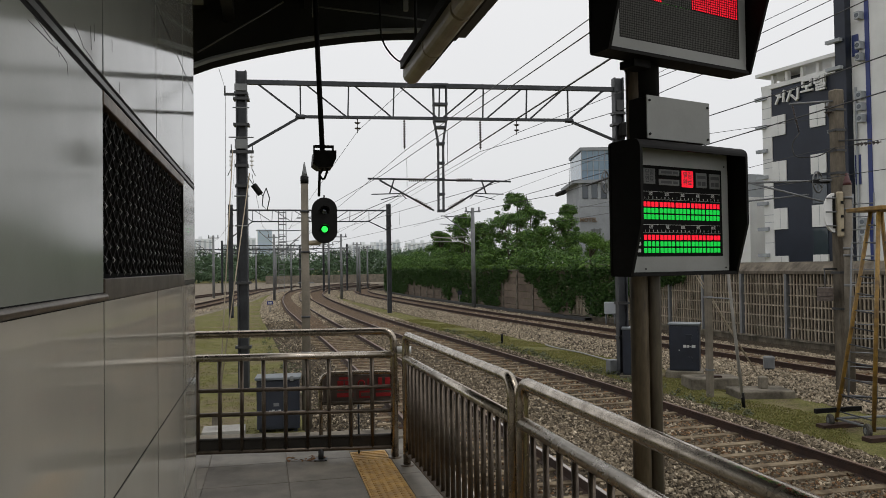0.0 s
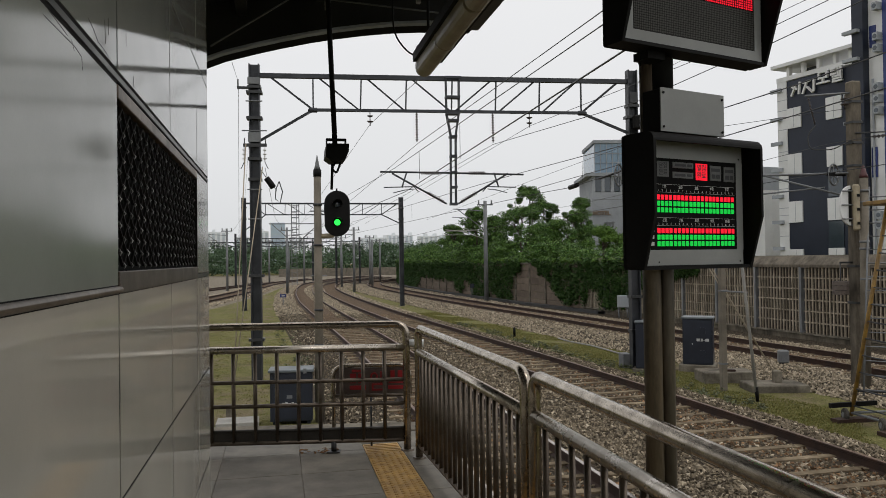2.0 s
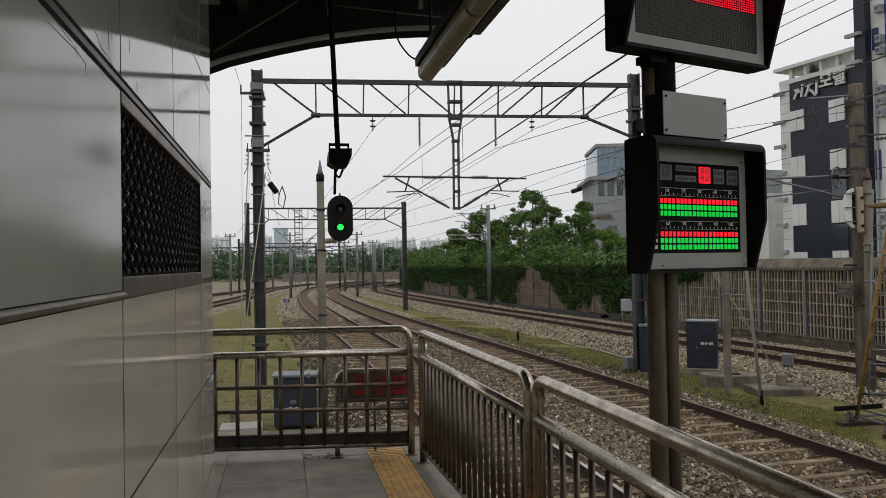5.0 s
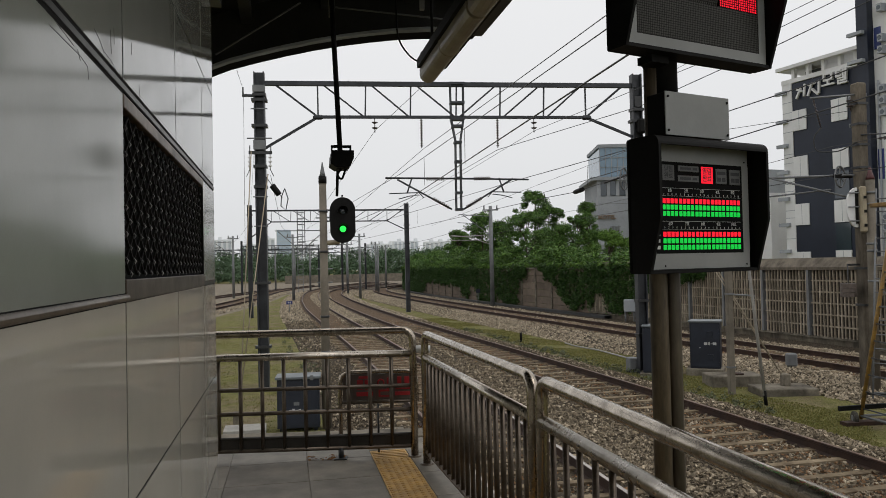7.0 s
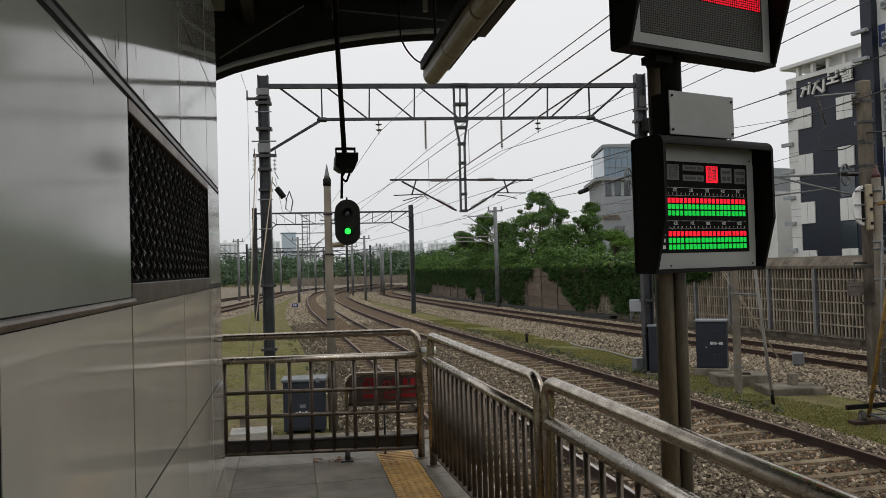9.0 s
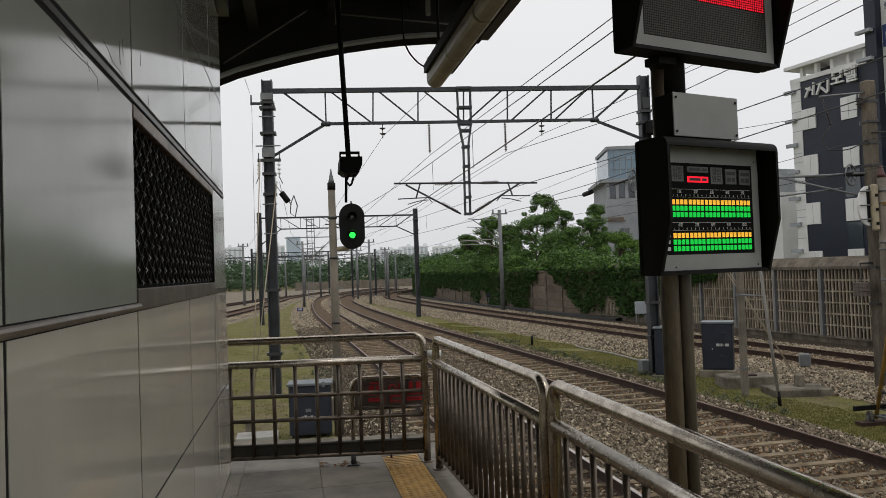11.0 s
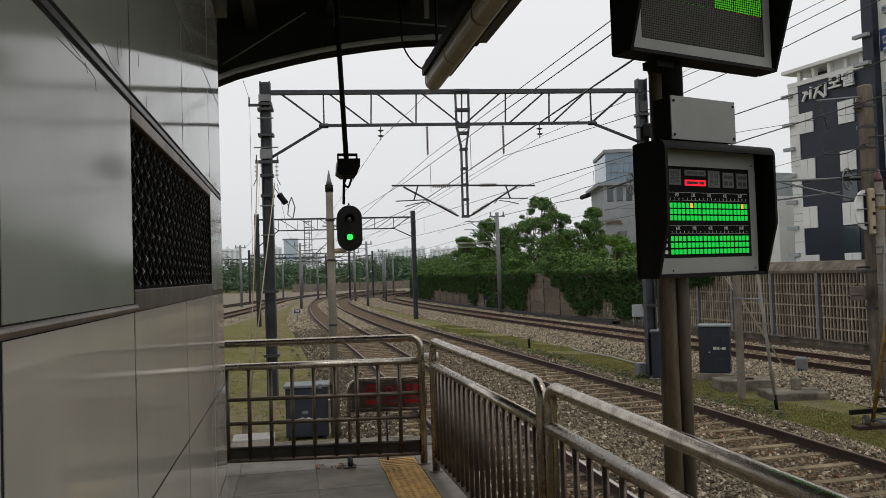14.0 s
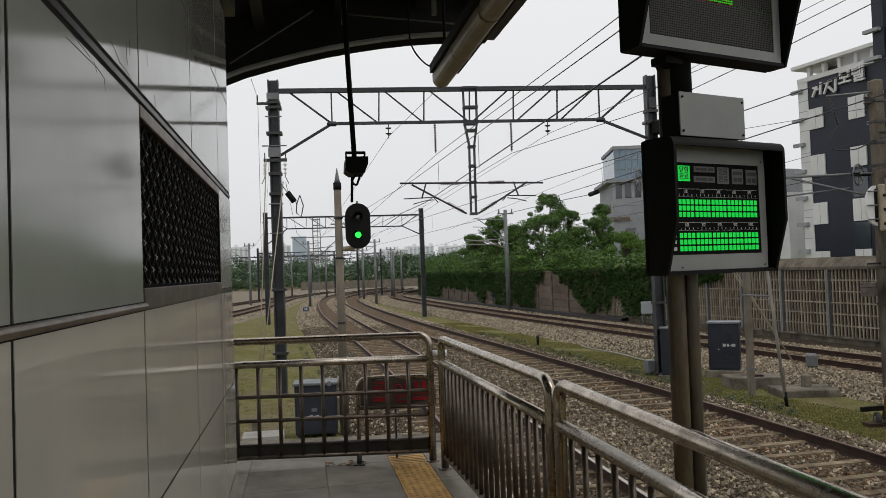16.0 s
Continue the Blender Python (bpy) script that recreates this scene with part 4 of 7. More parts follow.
blister.location = (0.674, 5.85, 0)
tact.matrix_basis = pose(0.972, 6.15, 0, 0, 0, 90)
part("joint_bed", boxes(((-0.74, -34, -0.055), (1.358, 6.84, -0.006))), "concrete", floor_, "dusty joint filling")
for k in range(2, 40):
    ob = new("tactile_tile", blister.data)
    ob.parent = floor_
    ob.location = (0.674, 6.15 - 0.3 * k, 0)
solid("rail_sleeve", bar([(1.03, 6.12, 0.875), (1.145, 6.10, 0.875)], 0.03, 12), "white", "white plastic sleeve on the railing end", "sleeve")
ledge = solid("platform_end_ledge", boxes(((-1.75, 0.86, -0.30), (1.95, 1.18, -0.02)), bevel=0.012), "concrete", "grey concrete ledge across the platform end", "ledge", "structure", pose(-0.35, 6.39, 0, 0, 0, -9.1))
# ledge face coloured dark brown for the shade in the trench
part("ledge_face", boxes(((-1.75, 0.852, -0.30), (1.95, 0.858, -0.035))), "kick", ledge, "face darkened for shade")

# ---- warning board behind the end railing ----
wb = thing("warning_board", "dull red warning board in a rounded steel tube surround", "sign", pose(0.435, 6.413, -0.014, 0, 0, -9))
part("tube_surround", bar(rounded([(0.0, 0, 0.0), (0.0, 0, 0.69), (0.635, 0, 0.69), (0.635, 0, 0.44)], 0.10, 8), 0.017, 10), "steel", wb)
part("lower_tube", bar([(0.0, 0, 0.44), (0.635, 0, 0.44)], 0.014, 10), "steel_dull", wb)
part("middle_leg", bar([(0.31, 0.02, 0.0), (0.31, 0.02, 0.44)], 0.009, 8), "paint_dark", wb)
part("back_plate", boxes(((0.02, -0.004, 0.455), (0.62, 0.008, 0.672)), bevel=0.003), "sign_back", wb, "dull dark plate")
part("sign_tile", boxes(((0.295, -0.008, 0.468), (0.432, -0.0045, 0.655)), bevel=0.001), "sign_pale", wb, "faded reddish tile")
ringp = [(0.338 + 0.025 * math.cos(a), -0.010, 0.598 + 0.027 * math.sin(a)) for a in [i * math.pi / 8 for i in range(17)]]
part("letter_stroke", bar(ringp, 0.0075, 6), "red_sign", wb)
for lo, hi in (((0.388, 0.545), (0.402, 0.64)), ((0.318, 0.525), (0.412, 0.540)), ((0.318, 0.48), (0.412, 0.495)), ((0.318, 0.48), (0.333, 0.54)),
               ((0.135, 0.49), (0.27, 0.525)), ((0.14, 0.545), (0.19, 0.625)), ((0.205, 0.545), (0.265, 0.625)), ((0.155, 0.635), (0.26, 0.655)),
               ((0.455, 0.49), (0.585, 0.52)), ((0.46, 0.54), (0.58, 0.565)), ((0.475, 0.58), (0.51, 0.645)), ((0.535, 0.58), (0.575, 0.645))):
    part("letter_stroke", boxes(((lo[0], -0.0115, lo[1]), (hi[0], -0.0045, hi[1]))), "red_sign", wb)
part("foot", boxes(((-0.05, -0.05, 0.0), (0.05, 0.05, 0.012))), "paint_dark", wb)
leaves = bmesh.new()
lr = random.Random(3)
for _ in range(26):
    c = Vector((lr.uniform(0.15, 0.45), lr.uniform(6.22, 6.34), lr.uniform(0.004, 0.02)))
    m = Matrix.Translation(c) @ Matrix.Rotation(lr.uniform(0, 6.28), 4, 'Z') @ Matrix.Rotation(lr.uniform(-0.5, 0.5), 4, 'X')
    vs = [leaves.verts.new(m @ Vector(p)) for p in ((-0.03, 0, 0), (0, -0.012, 0.004), (0.03, 0, 0), (0, 0.012, 0.004))]
    leaves.faces.new(vs)
solid("dry_leaves", leaves, "dry_leaf", "dry brown leaves gathered at the foot of the railing", "leaves", "stuff")

# ---- batten lamp, cable and camera under the canopy ----
lamp = thing("batten_lamp", "yellowed tubular batten lamp hung under the canopy", "lamp", pose(0.905, 4.68, 2.75))
outline = [(0.055 * math.cos(a), -0.005 + 0.05 * math.sin(a)) for a in [math.pi + i * math.pi / 8 for i in range(9)]] + [(0.055, 0.03), (-0.055, 0.03)]
bm = prism(bmesh.new(), outline, -1.25, 0.0, "y")
part("housing", bm, "lamp_cover", lamp, "yellowed plastic lamp housing")
part("joint_ring", prism(bmesh.new(), [(x * 1.06, z * 1.06) for x, z in outline], -0.62, -0.60, "y"), "lamp_cover", lamp)
bm = prism(bmesh.new(), outline, -2.6, -1.28, "y")
part("housing", bm, "lamp_cover", lamp)
part("carrier", boxes(((-0.075, -2.7, 0.032), (0.11, -0.02, 0.085))), "black", lamp, "black steel carrier rail")
for y in (-0.15, -1.3, -2.4):
    part("hanger", bar([(0.0, y, 0.08), (0.0, y, 0.72)], 0.009, 6), "black", lamp)
part("end_bracket", boxes(((-0.05, -0.05, 0.03), (-0.035, -0.01, 0.13)), ((-0.05, -0.05, 0.12), (0.03, -0.03, 0.13))), "black", lamp)
part("cable", bar(rounded([(-0.20, 0.0, 0.56), (-0.19, 0.0, 0.2), (-0.08, -0.02, 0.06), (0.0, -0.04, 0.06)], 0.08, 6), 0.0055, 8), "black", lamp, "black loose cable")

cctv = thing("hanging_camera", "black camera housing hung from the canopy on a pole", "security camera", pose(0.365, 5.0, 2.30))
part("pole", bar([(-0.045, 0, 1.35), (0.004, 0, -0.01)], 0.017, 12), "black", cctv)
part("yoke", boxes(((-0.055, -0.03, 0.035), (0.075, 0.03, 0.045)), ((-0.055, -0.03, 0.0), (-0.047, 0.03, 0.04)), ((0.067, -0.03, 0.0), (0.075, 0.03, 0.04))), "black", cctv)
part("body", prism(bmesh.new(), [(-0.06, -0.02), (-0.055, 0.0), (0.085, 0.0), (0.083, -0.05), (0.058, -0.105), (-0.03, -0.11), (-0.065, -0.085)], -0.11, 0.10, "y"), "black", cctv)
part("cable", bar(rounded([(0.01, 0, -0.10), (-0.02, 0, -0.15), (0.012, 0, -0.18), (0.04, 0, -0.10)], 0.02, 4), 0.007, 6), "black", cctv)
part("cable_tail", bar([(-0.015, 0, -0.12), (-0.022, 0, -0.285)], 0.009, 8), "black", cctv)

# ---- driver's display post ----
POLE = (1.32, 2.48)
post = thing("display_post", "weathered twin steel post carrying the display boards", "post", pose(*POLE, 0))
part("pipe", bar([(-0.0075, 0.046, -0.05), (-0.0075, 0.046, 2.9)], 0.0325, 18), "post_brown", post, "stained brown steel pipe")
part("pipe", bar([(0.052, 0.05, -0.05), (0.052, 0.05, 2.9)], 0.0255, 16), "post_grey", post, "dull steel conduit pipe")
# black strip added where only shade lies between the pipes
part("filler_strip", boxes(((0.018, 0.044, -0.05), (0.034, 0.07, 2.9))), "black", post, "black strip for the shade between the pipes")
part("upper_sleeve", bar([(0.031, 0.047, 1.96), (0.031, 0.047, 2.85)], 0.053, 18), "black", post, "black upper sleeve")
part("gusset", prism(bmesh.new(), [(-0.02, 2.262), (-0.052, 2.262), (-0.02, 2.195)], 0.04, 0.05, "y"), "black", post)
part("base_plate", boxes(((-0.09, -0.09, 0.0), (0.15, 0.12, 0.012)), bevel=0.003), "galv", post)
TURN = 18.0


def hooded_case(t, u0, u1, z0, z1, d_top, z_taper, d_low):
    """A black sheet-metal case with side cheeks and a roof hood, in the board's own space: x along it, -y to the front."""
    th = 0.012
    part("back_case", boxes(((u0, -0.014, z0), (u1, 0.006, z1)), bevel=0.006), "black", t, "black sheet metal case")
    r = 0.032
    arc = [(-d_top + r - q * math.cos(a), z1 - r + q * math.sin(a)) for q in (r,) for a in [i * math.pi / 12 for i in range(7)]]
    inner = [(-d_top + r - (r - th) * math.cos(a), z1 - r + (r - th) * math.sin(a)) for a in [i * math.pi / 12 for i in range(7)]]
    outline = [(-0.014, z0), (-d_low, z0), (-d_top, z_taper)] + arc + [(-0.014, z1)]
    for x in (u0, u1 - th):
        part("cheek", prism(bmesh.new(), outline, x, x + th, "x"), "black", t)
    part("hood", prism(bmesh.new(), arc + [(-0.014, z1), (-0.014, z1 - th)] + inner[::-1], u0 + th, u1 - th, "x"), "black", t)
    part("sill", boxes(((u0 + th, -d_low, z0), (u1 - th, -0.014, z0 + th))), "black", t)


board = thing("door_status_board", "black hooded status board with red and green lamp rows", "display board", pose(*POLE, 0, 0, 0, TURN))
hooded_case(board, -0.172, 0.373, 1.505, 1.965, 0.148, 1.69, 0.095)
DP = -0.084
part("bezel", boxes(((-0.158, DP, 1.519), (0.338, DP + 0.004, 1.572)), ((-0.158, DP, 1.886), (0.338, DP + 0.004, 1.952)), ((0.306, DP, 1.572), (0.340, DP + 0.004, 1.886)),
                    ((-0.158, DP, 1.572), (-0.128, DP + 0.004, 1.886))), "bezel", board, "pale grey front plate")


def flip(t, name, x0, x1, zc, h, mats, depth=DP):
    """A three-sided turning lamp bar; the faces show in turn as it turns about its length."""
    r = h / (2 * math.sqrt(3))
    bm = bmesh.new()
    ang = [radians(-90 + 120 * k) for k in range(3)]
    for k, a in enumerate(ang):
        nrm = Vector((0, math.sin(a), math.cos(a)))
        tan = Vector((0, math.cos(a), -math.sin(a)))
        c = nrm * r
        vs = [bm.verts.new(c + tan * (s * h / 2) + Vector((x, 0, 0))) for s, x in ((-1, x0), (-1, x1), (1, x1), (1, x0))]
        f = bm.faces.new(vs)
        f.material_index = k
    bmesh.ops.remove_doubles(bm, verts=bm.verts, dist=1e-5)
    for f in bmesh.ops.holes_fill(bm, edges=bm.edges)["faces"]:
        f.material_index = 3
    bmesh.ops.recalc_face_normals(bm, faces=bm.faces[:])
    ob = part(name, bm, mats + ["mask"], t)
    ob.location = (0, depth + r, zc)
    return ob


def plate(x0, x1, z0, z1, holes, y0, y1):
    """A thin plate with rectangular openings."""
    xs = sorted({x0, x1, *[v for h in holes for v in h[:2]]})
    zs = sorted({z0, z1, *[v for h in holes for v in h[2:4]]})
    bm = bmesh.new()
    for c, d in zip(zs, zs[1:]):
        run = None
        for a, b in zip(xs, xs[1:]):
            shut = not any(h[0] <= (a + b) / 2 <= h[1] and h[2] <= (c + d) / 2 <= h[3] for h in holes)
            if shut:
                run = (run[0], b) if run else (a, b)
            if run and (not shut or b == xs[-1]):
                box(bm, (run[0], y0, c), (run[1], y1, d))
                run = None
    return bm


GROUPS = [(-0.0975 + k * 0.0788, -0.0975 + k * 0.0788 + 0.0762) for k in range(5)]
H_L = 0.0168
LAMP_ROWS = [1.752, 1.7305, 1.7085, 1.638, 1.6155, 1.593]
lamp_bars = {}
for r, z in enumerate(LAMP_ROWS):
    for g, (a, b) in enumerate(GROUPS):
        for k in range(4):
            w = (b - a) / 4
            x0, x1 = a + k * w + 0.0022, a + (k + 1) * w - 0.0022
            if r in (0, 3):
                lamp_bars[(r, g * 4 + k)] = flip(board, "lamp", x0, x1, z, H_L, ["led_red", "led_yellow", "led_green"])
            else:
                bm = bmesh.new()
                box(bm, (x0, DP - 0.001, z - H_L / 2), (x1, DP + 0.004, z + H_L / 2), 0.0012)
                part("lamp", bm, "led_green", board)
# word keys in the top row; three of them turn from dark to lit
lamp_spans = [(a + k * (b - a) / 4 + 0.0019, a + (k + 1) * (b - a) / 4 - 0.0019) for a, b in GROUPS for k in range(4)]
holes = [(a, b, LAMP_ROWS[r] - H_L / 2 - 0.001, LAMP_ROWS[r] + H_L / 2 + 0.001) for r in (0, 3) for a, b in lamp_spans]
WORD_KEYS = [(-0.092, -0.036, 1.822, 1.875, "닫힘\n완료", "led_green"), (-0.019, 0.083, 1.8545, 1.875, "bar", None), (-0.019, 0.083, 1.820, 1.841, "bar", "led_red"),
             (0.0955, 0.1545, 1.8165, 1.875, "열림\n완료", "led_red"), (0.168, 0.225, 1.8175, 1.871, "two bars", None), (0.2385, 0.2965, 1.816, 1.870, "two bars", None)]
key_bars = {}


def key_writing(ob, x0, x1, h, word, r, turn):
    """Dark writing on one face of a key; unreadable words are plain bars."""
    xc, w = (x0 + x1) / 2, x1 - x0
    bm = bmesh.new()
    if word == "bar":
        box(bm, (xc - w * 0.40, -0.0004, -h * 0.22), (xc + w * 0.12, 0.0004, h * 0.22))
        box(bm, (xc + w * 0.2, -0.0004, -h * 0.22), (xc + w * 0.42, 0.0004, h * 0.22))
    elif word == "two bars":
        box(bm, (xc - w * 0.38, -0.0004, h * 0.10), (xc + w * 0.38, 0.0004, h * 0.32))
        box(bm, (xc - w * 0.36, -0.0004, -h * 0.36), (xc - w * 0.04, 0.0004, -h * 0.08))
        box(bm, (xc + w * 0.06, -0.0004, -h * 0.36), (xc + w * 0.36, 0.0004, -h * 0.08))
    else:
        bm.free()
        bm = move(letters(word, h * 0.44, 0.0008, 0.0003), x=xc)
    bm.transform(Matrix.Rotation(turn, 4, 'X') @ Matrix.Translation((0, -r - 0.0005, 0)))
    part("writing", bm, "ink_dark", ob)


for n, (x0, x1, z0, z1, word, lit) in enumerate(WORD_KEYS):
    h = z1 - z0
    if lit:
        holes.append((x0 - 0.001, x1 + 0.001, z0 - 0.001, z1 + 0.001))
        ob = flip(board, "word_key", x0, x1, (z0 + z1) / 2, h, ["button", lit, lit])
        r = h / (2 * math.sqrt(3))
        for k in range(2):
            key_writing(ob, x0, x1, h, word, r, radians(-120 * k))
        key_bars[n] = ob
    else:
        ob = part("word_key", boxes(((x0, DP - 0.0015, z0), (x1, DP + 0.003, z1)), bevel=0.001), "button", board)
        key_writing(ob, x0, x1, h, word, 0.0, 0.0)
        for c in ob.children:
            c.location = (0, DP - 0.0015, (z0 + z1) / 2)
part("mask", plate(-0.128, 0.306, 1.572, 1.886, holes, DP + 0.001, DP + 0.005), "mask", board)
part("inner_back", boxes(((-0.128, DP + 0.0645, 1.575), (0.303, DP + 0.0665, 1.885))), "mask", board)
# printed car and door numbers over the lamps
for row, (zc, first) in enumerate(((1.787, 1), (1.673, 6))):
    for g, (a, b) in enumerate(GROUPS):
        part("writing", move(letters("%d호" % (first + g), 0.0145, 0.0006, 0.0002), x=(a + b) / 2, y=DP, z=zc), "ink", board)
        bm = boxes(((a, DP, zc + 0.0085), (b, DP + 0.002, zc + 0.0095)), ((a, DP, zc - 0.0185), (b, DP + 0.002, zc - 0.0178)))
        part("rule", bm, "ink", board)
        for k in range(4):
            part("writing", move(letters(str(k + 1), 0.0095, 0.0006, 0.0002), x=a + (k + 0.5) * (b - a) / 4, y=DP, z=zc - 0.0125), "ink", board)
for z in (1.638, 1.6155, 1.593):
    part("label_bar", boxes(((-0.126, DP, z - 0.006), (-0.110, DP + 0.002, z + 0.006))), "ink", board)
for x, z in ((-0.09, 1.53), (0.32, 1.53), (0.32, 1.90)):
    part("screw", bar([(x, DP - 0.002, z), (x, DP, z)], 0.003, 8), "black", board)

box_thing = thing("junction_box", "black junction box with a pale grey cover on the post", "junction box", pose(*POLE, 0, 0, 0, TURN))
part("body", boxes(((-0.042, -0.055, 1.986), (0.276, 0.03, 2.134)), bevel=0.003), "black", box_thing, "black box body")
part("cover", boxes(((-0.044, -0.060, 1.984), (0.278, -0.0552, 2.136)), bevel=0.001), "bezel", box_thing)
for x in (-0.032, 0.266):
    for z in (2.0, 2.118):
        part("screw", bar([(x, -0.064, z), (x, -0.060, z)], 0.0045, 8), "black", box_thing)

sign = thing("message_display", "black hooded dot-matrix message display on the post", "display board", pose(*POLE, 0, 0, 0, TURN))
hooded_case(sign, -0.248, 0.484, 2.262, 2.78, 0.20, 2.60, 0.09)
part("bezel", boxes(((-0.243, DP, 2.274), (0.463, DP + 0.004, 2.312)), ((-0.243, DP, 2.70), (0.463, DP + 0.004, 2.768)), ((0.425, DP, 2.312), (0.463, DP + 0.004, 2.70)),
                    ((-0.243, DP, 2.312), (-0.19, DP + 0.004, 2.70))), "bezel", sign, "pale grey front plate")
MZ, MH = 2.509, 0.098
part("dark_face", plate(-0.19, 0.425, 2.312, 2.70, [(-0.185, 0.42, MZ - MH / 2 - 0.001, MZ + MH / 2 + 0.001)], DP + 0.002, DP + 0.005), "dot_face", sign)
part("inner_back", boxes(((-0.19, DP + 0.0645, 2.33), (0.425, DP + 0.0665, 2.69))), "black", sign)
PITCH = 0.0084


def dots(bm, x0, x1, z0, z1, y, mat=0, m=None):
    """A matrix of small round-cornered lamp faces."""
    nx, nz = int((x1 - x0) / PITCH), int(round((z1 - z0) / PITCH))
    for i in range(nx):
        for j in range(nz):
            x, z = x0 + (i + 0.5) * (x1 - x0) / nx, z0 + (j + 0.5) * (z1 - z0) / nz
            r = PITCH * 0.38
            pts = [(x - r, z - r * 0.5), (x - r * 0.5, z - r), (x + r * 0.5, z - r), (x + r, z - r * 0.5), (x + r, z + r * 0.5), (x + r * 0.5, z + r), (x - r * 0.5, z + r), (x - r, z + r * 0.5)]
            vs = [bm.verts.new((m @ Vector((px, y, pz))) if m else (px, y, pz)) for px, pz in pts]
            bm.faces.new(vs).material_index = mat
    return bm


bm = bmesh.new()
dots(bm, -0.185, 0.42, 2.316, MZ - MH / 2 - 0.002, DP + 0.001)
dots(bm, -0.185, 0.42, MZ + MH / 2 + 0.002, 2.696, DP + 0.001)
part("dot_matrix", bm, "dot_off", sign, "unlit dot matrix")
word_bars = []
MR = MH / (2 * math.sqrt(3))
SEGMENTS = 12
for k in range(SEGMENTS):
    x0 = -0.185 + k * 0.605 / SEGMENTS
    ob = flip(sign, "message_segment", x0 + 0.0005, x0 + 0.605 / SEGMENTS - 0.0005, MZ, MH, ["dot_face", "mask", "mask"], depth=DP + 0.002)
    bm = bmesh.new()
    for f in range(3):
        dots(bm, x0 + 0.0005, x0 + 0.605 / SEGMENTS - 0.0005, -MH / 2 + 0.001, MH / 2 - 0.001, -MR - 0.0006, f, Matrix.Rotation(radians(-120 * f), 4, 'X'))
    part("dot_matrix", bm, ["dot_off", "led_red", "dot_green"], ob)
    word_bars.append(ob)
for x in (-0.06,):
    part("bracket", boxes(((x - 0.03, -0.05, 2.235), (x + 0.05, 0.02, 2.262))), "black", sign)


# ---- what moves: lamp bars turn face by face ----
def turning(ob, changes):
    """changes: rows of (seconds, face). The bar turns to that face just before the second given."""
    rest = ob.location.copy()
    rows, face = [], changes[0][1]
    rows.append((0.0, face * 120.0))
    for t, f in changes[1:]:
        a, b = rows[-1][1], rows[-1][1] + ((f - face + 1) % 3 - 1) * 120.0
        face = f
        rows.append((t - 0.12, a))
        steps = max(1, int(round(abs(b - a) / 60)))
        for s in range(1, steps + 1):
            rows.append((t - 0.12 + 0.1 * s / steps, a + (b - a) * s / steps))
    rows.append((16.0, rows[-1][1]))
    walk(ob, [(t, pose(*rest, a)) for t, a in rows])


def motions():
    # when each lamp of the two changing rows goes from amber to green
    early = {0: (0, 1, 6, 7, 11, 12), 3: (9, 13)}
    middle = {0: (2, 9, 13, 14, 15, 16, 19), 3: (0, 1, 2, 7, 10, 16, 17)}
    last = {0: (5, 18), 3: (4, 12)}
    for (r, k), ob in lamp_bars.items():
        green = 12.68 if k in early[r] else 13.38 if k in middle[r] else (14.15 if r == 0 else 13.88) if k in last[r] else 13.08
        turning(ob, [(0, 0), (10.6, 1), (green, 2)])
    turning(key_bars[3], [(0, 1), (10.4, 0)])
    turning(key_bars[2], [(0, 0), (10.5, 1), (14.45, 0)])
    turning(key_bars[0], [(0, 0), (14.5, 1)])
    # seconds, lit stretch of the message line as shares of its width, face
    lit = [(0.0, 0.0, 1.0, 1), (0.2, 0, 0, 1), (0.85, 0.0, 1.0, 1), (1.15, 0.3, 1.0, 1), (1.4, 0, 0, 1), (1.75, 0.3, 1.0, 1), (2.3, 0, 0, 1), (2.95, 0.25, 1.0, 1), (3.45, 0, 0, 1),
           (3.85, 0.25, 1.0, 1), (4.2, 0, 0, 1), (5.0, 0.2, 1.0, 1), (5.4, 0, 0, 1), (6.1, 0.2, 1.0, 1), (6.45, 0, 0, 1), (6.75, 0.3, 1.0, 1), (6.9, 0.7, 1.0, 1), (7.1, 0.15, 1.0, 1), (7.4, 0, 0, 1),
           (7.75, 0.4, 1.0, 1), (7.98, 0.25, 0.6, 1), (8.12, 0.0, 1.0, 1), (8.35, 0.2, 0.5, 1), (8.55, 0, 0, 1), (8.9, 0.2, 1.0, 1), (9.15, 0.75, 1.0, 1), (9.5, 0, 0, 1), (10.0, 0.2, 1.0, 1), (10.4, 0, 0, 1),
           (11.0, 0.2, 1.0, 1), (11.25, 0.1, 0.72, 1), (11.45, 0, 0, 1), (12.0, 0.4, 1.0, 1), (12.25, 0.1, 1.0, 1), (12.55, 0, 0, 1), (12.95, 0.15, 1.0, 1), (13.15, 0.0, 0.4, 1), (13.28, 0.0, 1.0, 1),
           (13.5, 0, 0, 1), (13.95, 0.58, 1.0, 2), (14.15, 0.1, 0.6, 2), (14.35, 0.35, 1.0, 2), (14.49, 0.72, 1.0, 2), (14.62, 0.1, 0.5, 2), (14.75, 0.0, 1.0, 2), (14.98, 0.9, 1.0, 2), (15.15, 0.25, 1.0, 2), (15.45, 0.1, 0.4, 2),
           (15.65, 0.1, 1.0, 2), (15.9, 0.25, 0.7, 2)]
    gap = (0.36, 0.58)
    for k, ob in enumerate(word_bars):
        c = (k + 0.5) / len(word_bars)
        rows = []
        for t, lo, hi, face in lit:
            f = face if lo < c < hi and not (t == 0.0 and gap[0] < c < gap[1]) else 0
            if not rows or rows[-1][1] != f:
                rows.append((t, f))
        turning(ob, rows)


